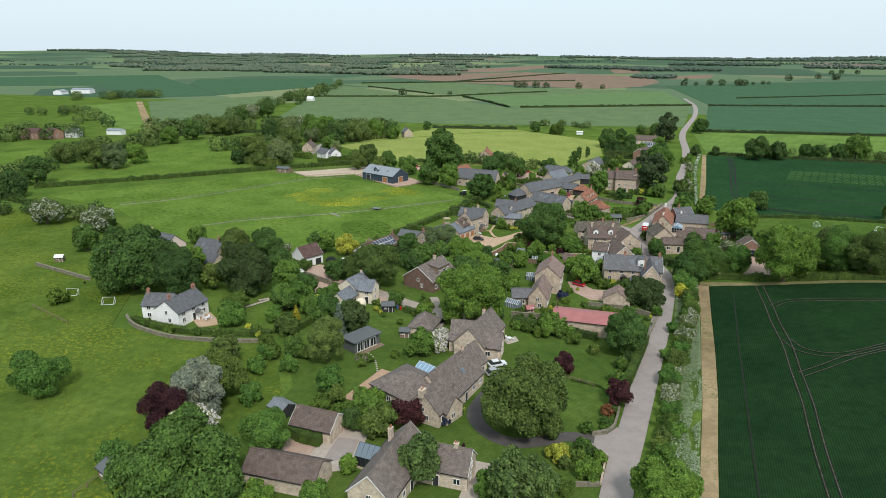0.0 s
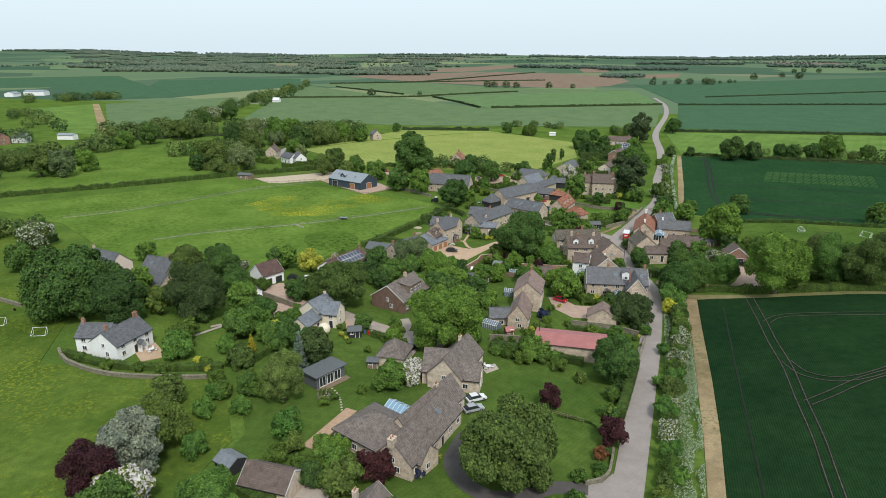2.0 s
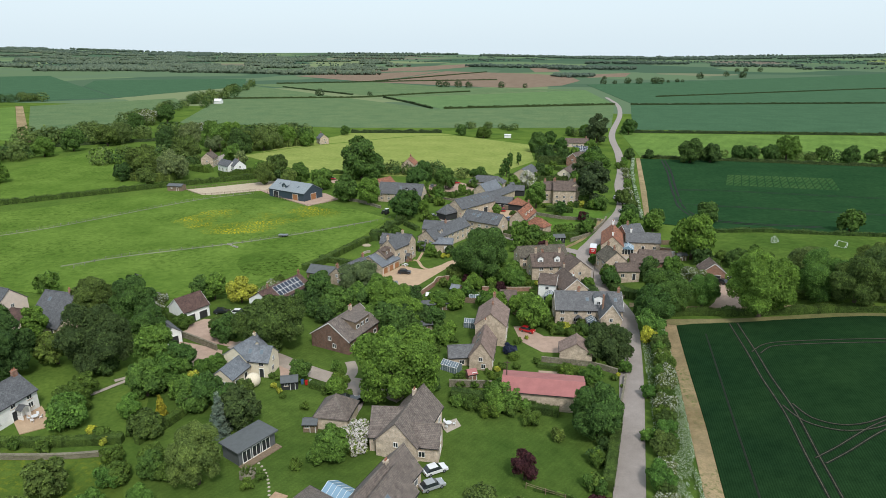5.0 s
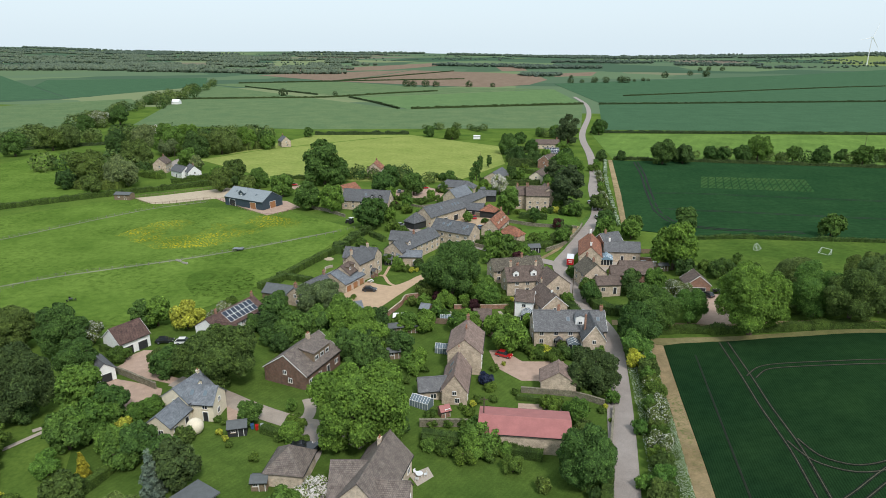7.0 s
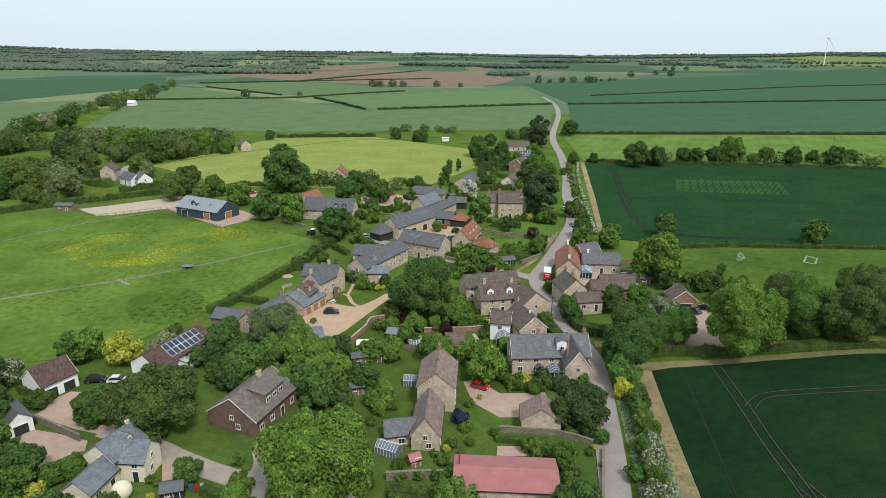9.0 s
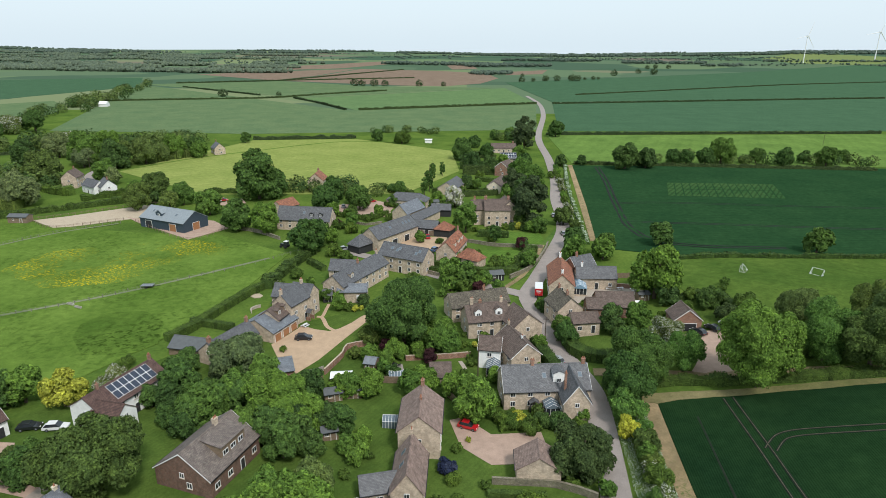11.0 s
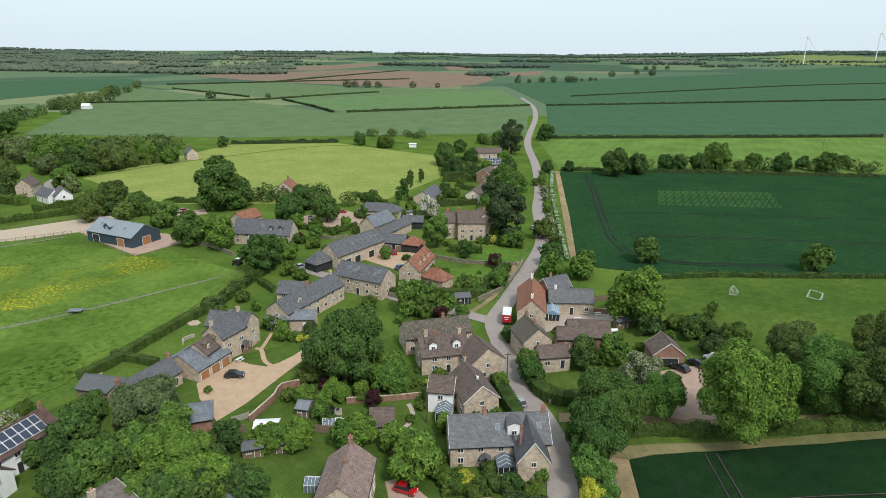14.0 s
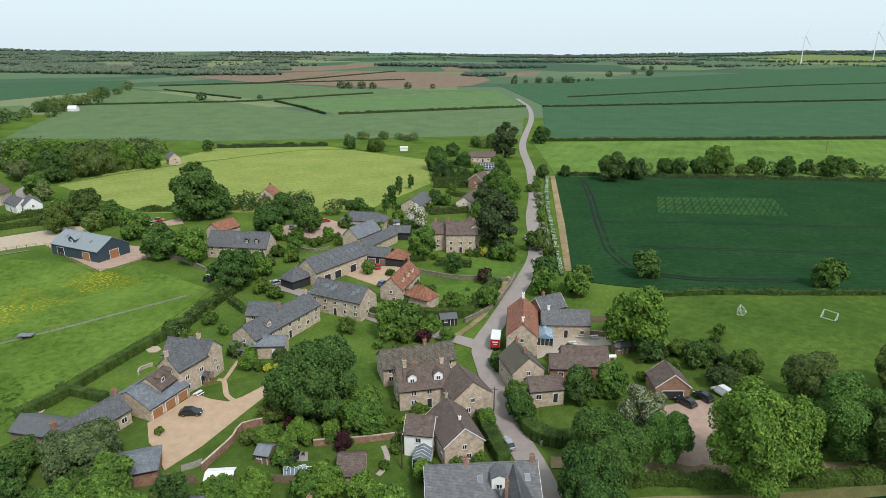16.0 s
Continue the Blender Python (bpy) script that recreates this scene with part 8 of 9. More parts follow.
tree("apple", 19.4, 101.6, 1.8, 0.85, 21)
tree("hawthorn", -105.9, 171.5, 3.4, 1, 241)
tree("shrub", -94.3, 163.5, 2.9, 0.5, 115)
tree("oak", -79.6, 158.7, 3.4, 1, 84)
tree("shrub", -73.9, 145.5, 2.2, 0.7, 27)
tree("shrub", -71.6, 148, 1.3, 0.7, 68)
tree("light", -82.2, 139.5, 4.7, 0.6, 56)
tree("yellow", -76.1, 138.3, 1.7, 0.95, 162)
tree("oak", -68.3, 130.9, 3.7, 1, 92)
tree("olive", -62.9, 136.5, 1.7, 1, 247)
tree("oak", -62.8, 129.2, 3.1, 1, 99)
tree("light", -43.6, 139.4, 2.5, 0.8, 40)
tree("light", -47.5, 149.5, 1.2, 1.15, 18)
tree("oak", -58.4, 174.5, 3.4, 1, 212)
tree("light", -56.9, 181.1, 3.1, 1.15, 238)
tree("dark", -65.7, 182.6, 3.2, 1, 179)
tree("light", -51.9, 183.2, 4, 1.15, 194)
tree("light", -48.7, 189, 4.1, 1.15, 339)
tree("shrub", -8, 174.1, 1.2, 0.7, 36)
tree("oak", -5.8, 186.7, 3.6, 1, 302)
tree("shrub", 2.2, 182.9, 2.2, 0.7, 104)
tree("yellow", 3.7, 186, 1.1, 0.95, 121)
tree("light", -4.8, 183.7, 2.2, 1.15, 191)
tree("shrub", -8.4, 165.2, 1.3, 0.7, 0)
tree("yellow", -11.8, 157.5, 0.6, 0.95, 179)
tree("shrub", -12.3, 153.9, 1.4, 0.7, 207)
tree("shrub", -3, 164.1, 1.1, 0.7, 209)
tree("shrub", 4.3, 159, 2.9, 0.5, 58)
tree("light", 9.6, 154.8, 2.5, 1.15, 352)
tree("shrub", 14.5, 159, 1, 0.7, 280)
tree("yellow", 15.5, 160.8, 0.6, 0.95, 191)
tree("shrub", 15.9, 155.8, 0.6, 0.7, 18)
tree("light", 17.2, 162.9, 1.5, 1.15, 281)
tree("shrub", 12.8, 168.8, 1.1, 0.7, 314)
tree("shrub", 11.6, 165.3, 1.4, 0.7, 154)
tree("light", -9.4, 142.4, 3.9, 0.6, 48)
tree("shrub", -4.9, 141.5, 1.3, 0.7, 151)
tree("light", -18.5, 141.6, 1.9, 0.4, 279)
tree("shrub", -15.7, 140, 1.3, 0.7, 262)
tree("oak", -42.1, 172.5, 4.2, 1, 173)
tree("light", -25.4, 172.7, 2.1, 1.15, 297)
tree("shrub", -23.4, 170.1, 0.8, 0.7, 150)
tree("light", -26.5, 191.8, 2.8, 1.15, 180)
tree("light", -22.7, 208.3, 1.9, 1.15, 214)
tree("shrub", -21.4, 216, 1.1, 0.7, 209)
tree("light", -13.7, 212.7, 3.2, 1.15, 288)
tree("shrub", -6.2, 211.4, 1.1, 0.7, 275)
tree("light", 17.6, 223.3, 2.7, 1.15, 189)
tree("oak", -27.3, 190.6, 1.9, 1, 195)
tree("dark", -33.1, 177.6, 3.4, 1, 288)
tree("light", -41, 178.1, 5.2, 1.15, 244)
tree("hawthorn", -82.6, 192.7, 2.6, 0.6, 101)
tree("shrub", -83.2, 198.2, 2, 0.7, 68)
tree("hawthorn", -83.8, 189, 1.9, 0.5, 311)
tree("oak", -68.5, 193, 3.9, 0.8, 46)
tree("oak", -69.5, 182.4, 2.7, 1, 179)
tree("oak", -63.4, 176.5, 2.3, 1, 338)
tree("light", -57.9, 178.9, 3.5, 1.15, 0)
tree("oak", -58.8, 185.8, 2.5, 1, 195)
tree("shrub", -50.4, 207.8, 1, 0.7, 55)
tree("light", -55.7, 184.4, 2.4, 1.15, 166)
tree("dark", -38.9, 175.8, 3.3, 1.2, 289)
tree("light", -46.8, 174.4, 3.3, 1.15, 314)
tree("light", -43.2, 237.6, 1.7, 1.15, 276)
tree("dark", -35.5, 235.7, 1.4, 1, 72)
tree("yellow", -36, 233.5, 0.8, 0.95, 166)
tree("light", -34.2, 191, 1.9, 0.8, 322)
tree("light", -27, 190.1, 2.3, 1.15, 288)
tree("light", -18.4, 192.3, 2.9, 1.15, 192)
tree("shrub", -26.4, 204.4, 1, 0.7, 219)
tree("light", -28.9, 208.8, 1.3, 1.15, 221)
tree("shrub", -22.8, 212, 1.5, 0.7, 252)
tree("olive", -18.4, 212.8, 1.3, 1, 149)
tree("shrub", -15.1, 208.2, 1.2, 0.8, 82)
tree("shrub", -7.3, 216.1, 1.1, 0.7, 196)
tree("shrub", -7.1, 202.2, 1.1, 0.7, 81)
tree("light", -4.4, 190.1, 3.1, 1.15, 305)
tree("shrub", -0.6, 190.3, 1.6, 0.7, 304)
tree("yellow", 4, 184, 1.2, 0.6, 133)
tree("shrub", 0.9, 181.7, 1.2, 0.7, 154)
tree("shrub", 7.4, 182.1, 1.2, 0.7, 254)
tree("yellow", -6, 177.2, 0.6, 0.95, 212)
tree("light", -28, 171.1, 1.9, 1.15, 163)
tree("light", -25.1, 170.2, 1.6, 1.15, 157)
tree("shrub", -62.5, 246.9, 1.8, 0.6, 251)
tree("hawthorn", -63.5, 247.6, 1.4, 0.8, 146)
tree("shrub", -60.3, 255.7, 2.6, 0.6, 73)
tree("light", -54.2, 249.6, 1.4, 1.15, 244)
tree("shrub", -42.8, 237.2, 2, 0.7, 12)
tree("dark", -47.6, 239.4, 0.9, 1, 62)
tree("shrub", -50, 275.5, 1.6, 0.7, 337)
tree("copper", -59.4, 312.3, 2, 1, 318)
tree("shrub", -58.8, 301, 2.3, 0.7, 227)
tree("light", -58, 292.8, 2.2, 1.15, 125)
tree("shrub", -57.1, 311, 2, 0.7, 150)
tree("willow", -192.8, 386.2, 4.6, 1, 20)
tree("light", -165.8, 357, 4.2, 1, 69)
tree("dark", -152.4, 347, 3.4, 1, 200)
tree("birch", -140.2, 338.8, 4.4, 1, 6)
tree("shrub", -61.2, 307.8, 1.4, 0.7, 245)
tree("light", -53.9, 312.6, 1.3, 1.15, 272)
tree("shrub", -58.3, 301.7, 1.6, 0.7, 286)
tree("oak", -60, 351.5, 4.4, 1, 140)
tree("oak", -70.5, 338.7, 5.3, 1, 124)
tree("oak", -45.7, 376.1, 2.4, 1, 242)
tree("dark", -10.8, 454.4, 3.8, 1, 18)
tree("dark", -2.4, 432.8, 5.8, 0.3, 125)
tree("light", -4.9, 389.4, 2, 1.15, 250)
tree("light", 11.3, 366.7, 3.5, 1.15, 137)
tree("dark", 18, 363.2, 5.7, 1, 79)
tree("copper", 13, 292.8, 1.9, 1, 146)
tree("shrub", 0.9, 298.2, 1.1, 0.7, 150)
tree("shrub", 7.1, 282.7, 0.8, 0.7, 252)
tree("shrub", 2.4, 276.7, 1.6, 0.7, 311)
tree("light", 5.6, 271.2, 3.1, 0.5, 243)
tree("oak", -10.7, 265.4, 2.2, 1, 265)
tree("light", 22.5, 412.5, 5.4, 1.15, 330)
tree("copper", 33.3, 527, 2.2, 1, 309)
tree("oak", 23.6, 569.8, 4.8, 1, 60)
tree("light", 23.6, 472.2, 4.8, 1.15, 8)
tree("light", -19.7, 269.9, 0.9, 1.15, 64)
tree("shrub", -48, 273.9, 2.4, 0.7, 153)
tree("shrub", -53.3, 278.2, 3.2, 0.7, 144)
tree("light", 13.2, 270.8, 3, 1.15, 273)
tree("shrub", -9.9, 245.4, 1.2, 0.7, 172)
tree("light", -14.3, 245.5, 1.2, 1.15, 314)
tree("shrub", -0.9, 220.9, 0.7, 0.7, 151)
tree("light", -5.9, 215.7, 0.6, 1.15, 271)
tree("shrub", -19.2, 216.4, 0.8, 0.7, 179)
tree("oak", 13.9, 239.9, 1.4, 1, 184)
tree("shrub", 19.5, 223.3, 0.7, 0.7, 349)
tree("shrub", 5.6, 203.6, 1.6, 0.8, 129)
tree("light", 9.9, 205.6, 1.1, 1.15, 283)
tree("shrub", -26.4, 213.5, 1.5, 1, 332)
tree("copper", -26.5, 212.1, 1.7, 0.9, 246)
tree("light", -22, 207.6, 1.9, 1.15, 197)
tree("light", -18.4, 210.1, 1.7, 1.15, 243)
tree("shrub", -13.9, 209.2, 0.9, 0.8, 350)
tree("light", -29.3, 205.5, 2.1, 1.15, 100)
tree("light", -25.4, 201.1, 1.6, 1.15, 151)
tree("light", -11.8, 212.7, 3.9, 0.7, 238)
tree("shrub", -7.7, 215, 1.1, 0.7, 33)
tree("shrub", -5.9, 209.2, 1.0, 0.8, 94)
tree("yellow", -4.7, 215.8, 0.9, 0.95, 1)
tree("shrub", -2.4, 218.5, 1.6, 1, 355)
tree("yellow", -1, 217.4, 0.9, 0.95, 221)
tree("shrub", 1, 199.8, 2.5, 0.7, 298)
tree("light", -9.5, 192.9, 2.7, 1.15, 146)
tree("light", -16.1, 193.5, 3.7, 0.8, 331)
tree("shrub", 5.8, 203.9, 1.2, 0.7, 241)
tree("shrub", 9.4, 204.9, 1.4, 0.7, 159)
tree("shrub", -7.3, 221.1, 0.9, 0.7, 73)
tree("shrub", -24.9, 216.7, 2, 0.7, 84)
tree("shrub", -28.5, 215.3, 2, 0.9, 244)
tree("shrub", -28.2, 193.1, 2, 0.7, 355)
tree("light", -30.8, 190.6, 2.7, 1.15, 281)
tree("shrub", 3, 187.3, 1.1, 0.7, 254)
tree("yellow", 4.2, 184.1, 1.9, 0.5, 169)
tree("shrub", 0.2, 184.5, 1.7, 0.7, 275)
tree("shrub", 5.7, 181.5, 2.3, 0.7, 78)
tree("shrub", 7.9, 187.3, 1.3, 0.7, 217)
tree("shrub", 11.5, 185.9, 1.1, 0.7, 299)
tree("light", -3.1, 186.5, 3.2, 1.15, 24)
tree("light", -0.5, 199.9, 1.9, 1.15, 35)
tree("shrub", -60.2, 143.5, 0.9, 0.7, 117)
tree("shrub", -73.4, 145.1, 1.9, 0.7, 136)
tree("light", -75.9, 142.4, 2.4, 0.7, 43)
tree("shrub", -9, 156.1, 1, 0.7, 339)
tree("shrub", -11.9, 154.7, 1, 0.7, 13)
tree("shrub", -13.9, 156.1, 0.9, 0.7, 170)
tree("shrub", -10.8, 159.3, 1.3, 0.7, 219)
tree("yellow", -11.8, 157.7, 0.8, 0.95, 35)
tree("shrub", -12.8, 149.4, 1.4, 0.7, 207)
tree("light", -10.7, 148.4, 1.6, 1.15, 359)
tree("shrub", -15.9, 149.2, 1.2, 0.7, 249)
tree("shrub", -18.9, 148.7, 1.2, 0.7, 25)
tree("light", -10.6, 139.6, 2.4, 1.15, 63)
tree("shrub", -7.3, 140.1, 1.7, 0.7, 62)
tree("light", -4.5, 141.6, 1.3, 1.15, 112)
tree("shrub", -7.5, 160.2, 1.1, 0.7, 314)
tree("navy", -9.8, 167.9, 1.9, 0.7, 330)
tree("shrub", -8.3, 165.1, 1.4, 0.7, 56)
tree("light", -6.3, 188.5, 2.4, 1.15, 68)
tree("shrub", -26.1, 173.6, 2.2, 0.7, 149)
tree("light", -25.8, 168.2, 1.7, 1.15, 224)
tree("shrub", -31.1, 179.9, 1, 0.7, 76)
tree("shrub", -27, 164.3, 1.2, 0.7, 93)
tree("light", -46.9, 171.3, 3, 1.15, 312)
tree("light", -43.1, 180.5, 3.9, 1.15, 94)
tree("dark", -37.2, 172.6, 3.5, 1, 211)
tree("dark", -34, 169.4, 2.9, 1, 82)
tree("olive", -41.1, 183.2, 3.5, 1, 34)
tree("light", -48.1, 183.9, 3.5, 1.15, 318)
tree("oak", -52.9, 181.5, 4, 1, 109)
tree("oak", -58.9, 179.3, 3.9, 1, 22)
tree("dark", -58.5, 173, 3, 1, 284)
tree("oak", -37.9, 181, 3.4, 1, 55)
tree("light", -36, 154.7, 3.9, 1.15, 194)
tree("light", -30.9, 155.8, 2.8, 1.15, 143)
tree("birch", -31.2, 159.6, 3.6, 1, 120)
tree("oak", -32.2, 143.9, 2.6, 1, 292)
tree("oak", -28, 142.9, 2.5, 1, 294)
tree("dark", -24.6, 145.9, 2, 1, 60)
tree("shrub", -47, 239, 2.6, 0.7, 319)
tree("shrub", -39.6, 244.6, 1.9, 0.7, 68)
tree("light", -42.1, 233, 2.1, 1.15, 5)
tree("yew", -36.2, 237.5, 1.6, 1, 221)
tree("shrub", -39.5, 233.2, 1.6, 0.7, 46)
tree("yellow", -37.5, 232.2, 1.1, 0.95, 161)
tree("light", -23.9, 207.3, 2.5, 1.15, 307)
tree("shrub", -19.9, 214.9, 2.2, 0.7, 250)
tree("light", -13.7, 217.2, 4.2, 0.8, 250)
tree("copper", -15.2, 206.3, 2.1, 1, 180)
tree("shrub", -5.5, 206.5, 1.4, 0.8, 63)
tree("shrub", -17.8, 208.5, 1.9, 0.7, 191)
tree("light", -11.9, 250.3, 4.2, 1.3, 28)
tree("shrub", -6.3, 261.8, 2.8, 0.7, 70)
tree("light", -1.4, 254.9, 2.3, 1.15, 357)
tree("shrub", 1.7, 269.9, 2.5, 0.7, 150)
tree("shrub", -23.6, 253.6, 2.7, 0.7, 77)
tree("shrub", -8, 249.6, 3, 0.7, 291)
tree("copper", 11.9, 288.7, 2.4, 1, 323)
tree("yellow", 12.3, 315.5, 2.2, 0.7, 347)
tree("light", -57, 291.8, 2.7, 1.15, 258)
tree("shrub", -52.6, 305.7, 2.9, 0.7, 148)
tree("shrub", -60.8, 287.4, 2.7, 0.7, 284)
tree("light", -44.9, 295.4, 2.3, 1.15, 281)
tree("light", -64.9, 329.4, 3.1, 1.15, 317)
tree("shrub", -56.8, 328.7, 3.7, 0.7, 112)
tree("light", 14.2, 239.3, 2.1, 0.8, 9)
tree("shrub", 32, 246.8, 1.1, 0.7, 335)
tree("shrub", 26.6, 242.1, 1, 0.7, 341)
tree("shrub", -56.5, 83.7, 1.1, 0.7, 18)
tree("shrub", -51.4, 85.7, 1.6, 0.7, 46)
tree("dark", -40.4, 85.7, 2.4, 1, 259)
tree("shrub", -44.8, 89.8, 1.6, 0.7, 304)
tree("light", -38.1, 89.9, 2.4, 1.15, 232)
tree("light", -35, 85.4, 2.1, 1.15, 122)
tree("light", -35.8, 63.8, 2.6, 1.15, 245)
tree("light", -45, 60.9, 2.6, 1.15, 165)
tree("yellow", -22.4, 95.2, 0.8, 0.9, 270)
tree("navy", -23.5, 92.3, 1.2, 0.8, 14)
tree("copper", -18.2, 86.5, 0.4, 1, 277)
tree("light", -11.2, 74.7, 2.4, 1.15, 196)
tree("light", -41.1, 92.6, 2.3, 1.15, 27)
tree("shrub", -42.7, 115.2, 1.3, 0.7, 77)
tree("blossom", -35, 121.8, 3, 0.8, 219)
tree("light", -39.2, 117.4, 2.1, 1.15, 348)
tree("apple", -64.2, 87.9, 2.8, 0.85, 251)
tree("apple", -69.7, 99.3, 2.5, 0.85, 71)
tree("apple", -63.3, 101.8, 2.3, 0.85, 319)
tree("shrub", -62.9, 108.7, 2.1, 0.7, 181)
tree("oak", -65.9, 108.8, 2.4, 1, 120)
tree("shrub", -48.6, 108.9, 1.3, 0.7, 148)
tree("shrub", -47.5, 111.4, 1.1, 0.7, 170)
tree("light", -3.2, 387.2, 2.6, 1.15, 314)
tree("shrub", -0.5, 373.9, 2.3, 0.7, 178)
tree("dark", -8.5, 388.4, 3.7, 1, 197)
tree("shrub", -1.4, 416, 2.8, 0.7, 193)
tree("oak", 3.5, 481.8, 4.8, 1, 69)
tree("light", 12.6, 448.3, 3.7, 1.15, 183)
tree("shrub", 16.8, 416.5, 2.8, 0.7, 331)
tree("dark", 17.1, 374.7, 3.5, 1, 151)
tree("light", 10.9, 363.6, 2.9, 1.15, 323)
tree("shrub", -10.5, 379.7, 2.3, 0.7, 221)
tree("shrub", -17.4, 346.9, 2.7, 0.7, 185)
tree("light", -21.7, 354.9, 2.8, 1.15, 264)
tree("shrub", -24.7, 350.5, 2.3, 0.7, 18)
tree("shrub", -34.5, 362.2, 2.4, 0.7, 303)
tree("light", -28.6, 338.4, 2.6, 1.15, 293)
tree("dark", -41.5, 348.3, 2.8, 1, 110)
tree("shrub", -42.4, 347.1, 2.3, 0.7, 92)
tree("light", -45.5, 330.2, 2.5, 1.15, 202)
tree("shrub", -48.1, 323.2, 2.5, 0.7, 32)
tree("shrub", -40.2, 324.8, 2.1, 0.7, 49)
tree("light", -54, 314.7, 2.8, 1.15, 18)
tree("shrub", -60.3, 310.3, 2.8, 0.7, 16)
tree("light", -62, 299.6, 2.6, 1.15, 95)
tree("shrub", -58.1, 295.8, 2.2, 0.7, 103)
tree("light", 13.5, 321.2, 2.8, 1.15, 100)
tree("shrub", 1.7, 311, 1.9, 0.7, 20)
tree("shrub", 7.5, 314.8, 1.8, 0.7, 250)
tree("light", 17.1, 310.6, 2.3, 1.15, 246)
tree("shrub", -4.1, 310.5, 1.5, 0.7, 338)
tree("shrub", 11.8, 341.8, 2.2, 0.7, 178)
tree("yellow", 10, 336.3, 1.7, 0.95, 0)
tree("shrub", 23.1, 347.7, 1.8, 0.7, 218)
tree("shrub", -18.1, 314, 1.6, 0.7, 240)
tree("light", -24.9, 294.9, 2.2, 1.15, 153)
tree("shrub", -17.6, 294, 1.6, 0.7, 317)
tree("shrub", -28.3, 274.7, 1.6, 0.7, 219)
tree("light", -22.3, 268.5, 1.9, 1.15, 165)
tree("shrub", -8.8, 282, 2.4, 0.7, 238)
tree("shrub", -4, 279, 2.3, 0.7, 236)
tree("light", -10.1, 273.2, 1.9, 1.15, 51)
tree("shrub", -15.6, 278.3, 1.3, 0.7, 98)
tree("shrub", -37.2, 264.6, 1.4, 0.7, 79)
tree("dark", -36, 272.5, 1.5, 1.3, 334)
tree("shrub", -102.5, 110.2, 1.7, 0.7, 81)
tree("shrub", -111.5, 112.3, 1.5, 0.7, 36)
tree("shrub", -92, 124.1, 2.4, 0.7, 191)
tree("shrub", -95, 111.4, 1.4, 0.7, 197)
tree("shrub", -89.2, 111.6, 1.7, 0.7, 240)
tree("oak", -82.6, 132, 4.1, 1, 77)
tree("olive", -79.3, 101.7, 3.7, 0.9, 282)
tree("shrub", -68.2, 112.7, 2.5, 0.7, 56)
tree("willow", -55.9, 194.6, 6.5, 0.85, 142)
tree("dark", 8.6, 183.5, 2.0, 0.8, 11)
tree("dark", 11.8, 182.6, 2.2, 0.8, 36)
tree("shrub", 14.8, 182.4, 1.9, 0.7, 58)
tree("light", 17.0, 186.2, 1.4, 1, 21)
tree("yellow", -57.9, 139.5, 0.8, 0.95, 82)
tree("shrub", -58.6, 142.8, 0.8, 0.7, 146)
tree("shrub", -54.4, 136.3, 0.8, 0.7, 344)
tree("shrub", -48.4, 133.2, 1.1, 0.7, 120)
tree("yellow", -56, 137.9, 0.7, 0.95, 16)
tree("shrub", -46.4, 139.2, 0.9, 0.7, 246)
tree("shrub", -41.3, 139.5, 1.2, 0.7, 16)
tree("apple", -81.4, 125, 2.6, 0.85, 176)
tree("olive", -73.5, 119.1, 3.2, 0.8, 188)
tree("goldcone", -74.1, 124.3, 1.7, 1.6, 161)
tree("oak", -70, 128.8, 3.4, 0.8, 30)
tree("light", -75.6, 120.7, 0.1, 1.15, 352)
tree("shrub", -94.8, 126.8, 2.7, 0.8, 11)
tree("shrub", -81.6, 117, 1.7, 0.7, 344)
tree("yellow", -84.2, 117.6, 1.1, 0.95, 233)
tree("shrub", -78.9, 117.3, 1.1, 0.7, 241)
tree("shrub", -43.8, 142.1, 2.4, 0.9, 79)
tree("oak", -53.7, 143.6, 2.5, 1.1, 60)
tree("shrub", -76.9, 118.5, 0.9, 0.7, 342)
tree("yellow", -79.8, 115.3, 0.9, 0.95, 166)
lane_bushes = random.Random(21)
hedge([(-291.8, 234.5), (-243.6, 278.3), (-197.5, 322.5), (-158.8, 353.5)], 2.875, 2.3, LEAF["hedge"], "tall wild field hedge of mixed green bushes", 0.4, 20, rough=0.6)
hedge([(33.5, 198.2), (40, 199.2), (49.4, 197.2), (62.4, 195.2), (77.4, 194.4), (110, 194.6)], 2.2, 1.7, LEAF["hedge"], "low wild field hedge of mixed green bushes", 0.2, 55, rough=0.6)
hedge([(-117.4, 113.5), (-103.9, 111.5), (-91.2, 113.0), (-77.1, 116.7)], 1.725, 1.495, LEAF["hedge"], "clipped green garden hedge", 0.15, 75, rough=0.08)
hedge([(19.0, 222.2), (18.9, 217.7), (20.1, 213.2), (24.3, 210.4), (31.1, 210.2)], 3.22, 2.53, LEAF["hedge"], "clipped green garden hedge", 0.15, 75, rough=0.08)
hedge([(10.4, 218.2), (11.8, 212.2), (14.2, 204.5)], 2.99, 2.645, LEAF["hedge"], "clipped green garden hedge", 0.15, 75, rough=0.08)
hedge([(-50.0, 80.4), (-47.2, 79.4), (-43.3, 79.2)], 2.07, 2.3, LEAF["hedge"], "clipped green garden hedge", 0.15, 75, rough=0.08)
hedge([(-80.2, 210.8), (-76.9, 217.0), (-75.1, 224.7), (-71.0, 239.5), (-68.1, 246.3)], 2.3, 2.07, LEAF["hedge"], "clipped green garden hedge", 0.15, 75, rough=0.08)
hedge([(-78.5, 221.3), (-66.3, 218.0)], 1.84, 1.84, LEAF["hedge"], "clipped green garden hedge", 0.15, 75, rough=0.08)
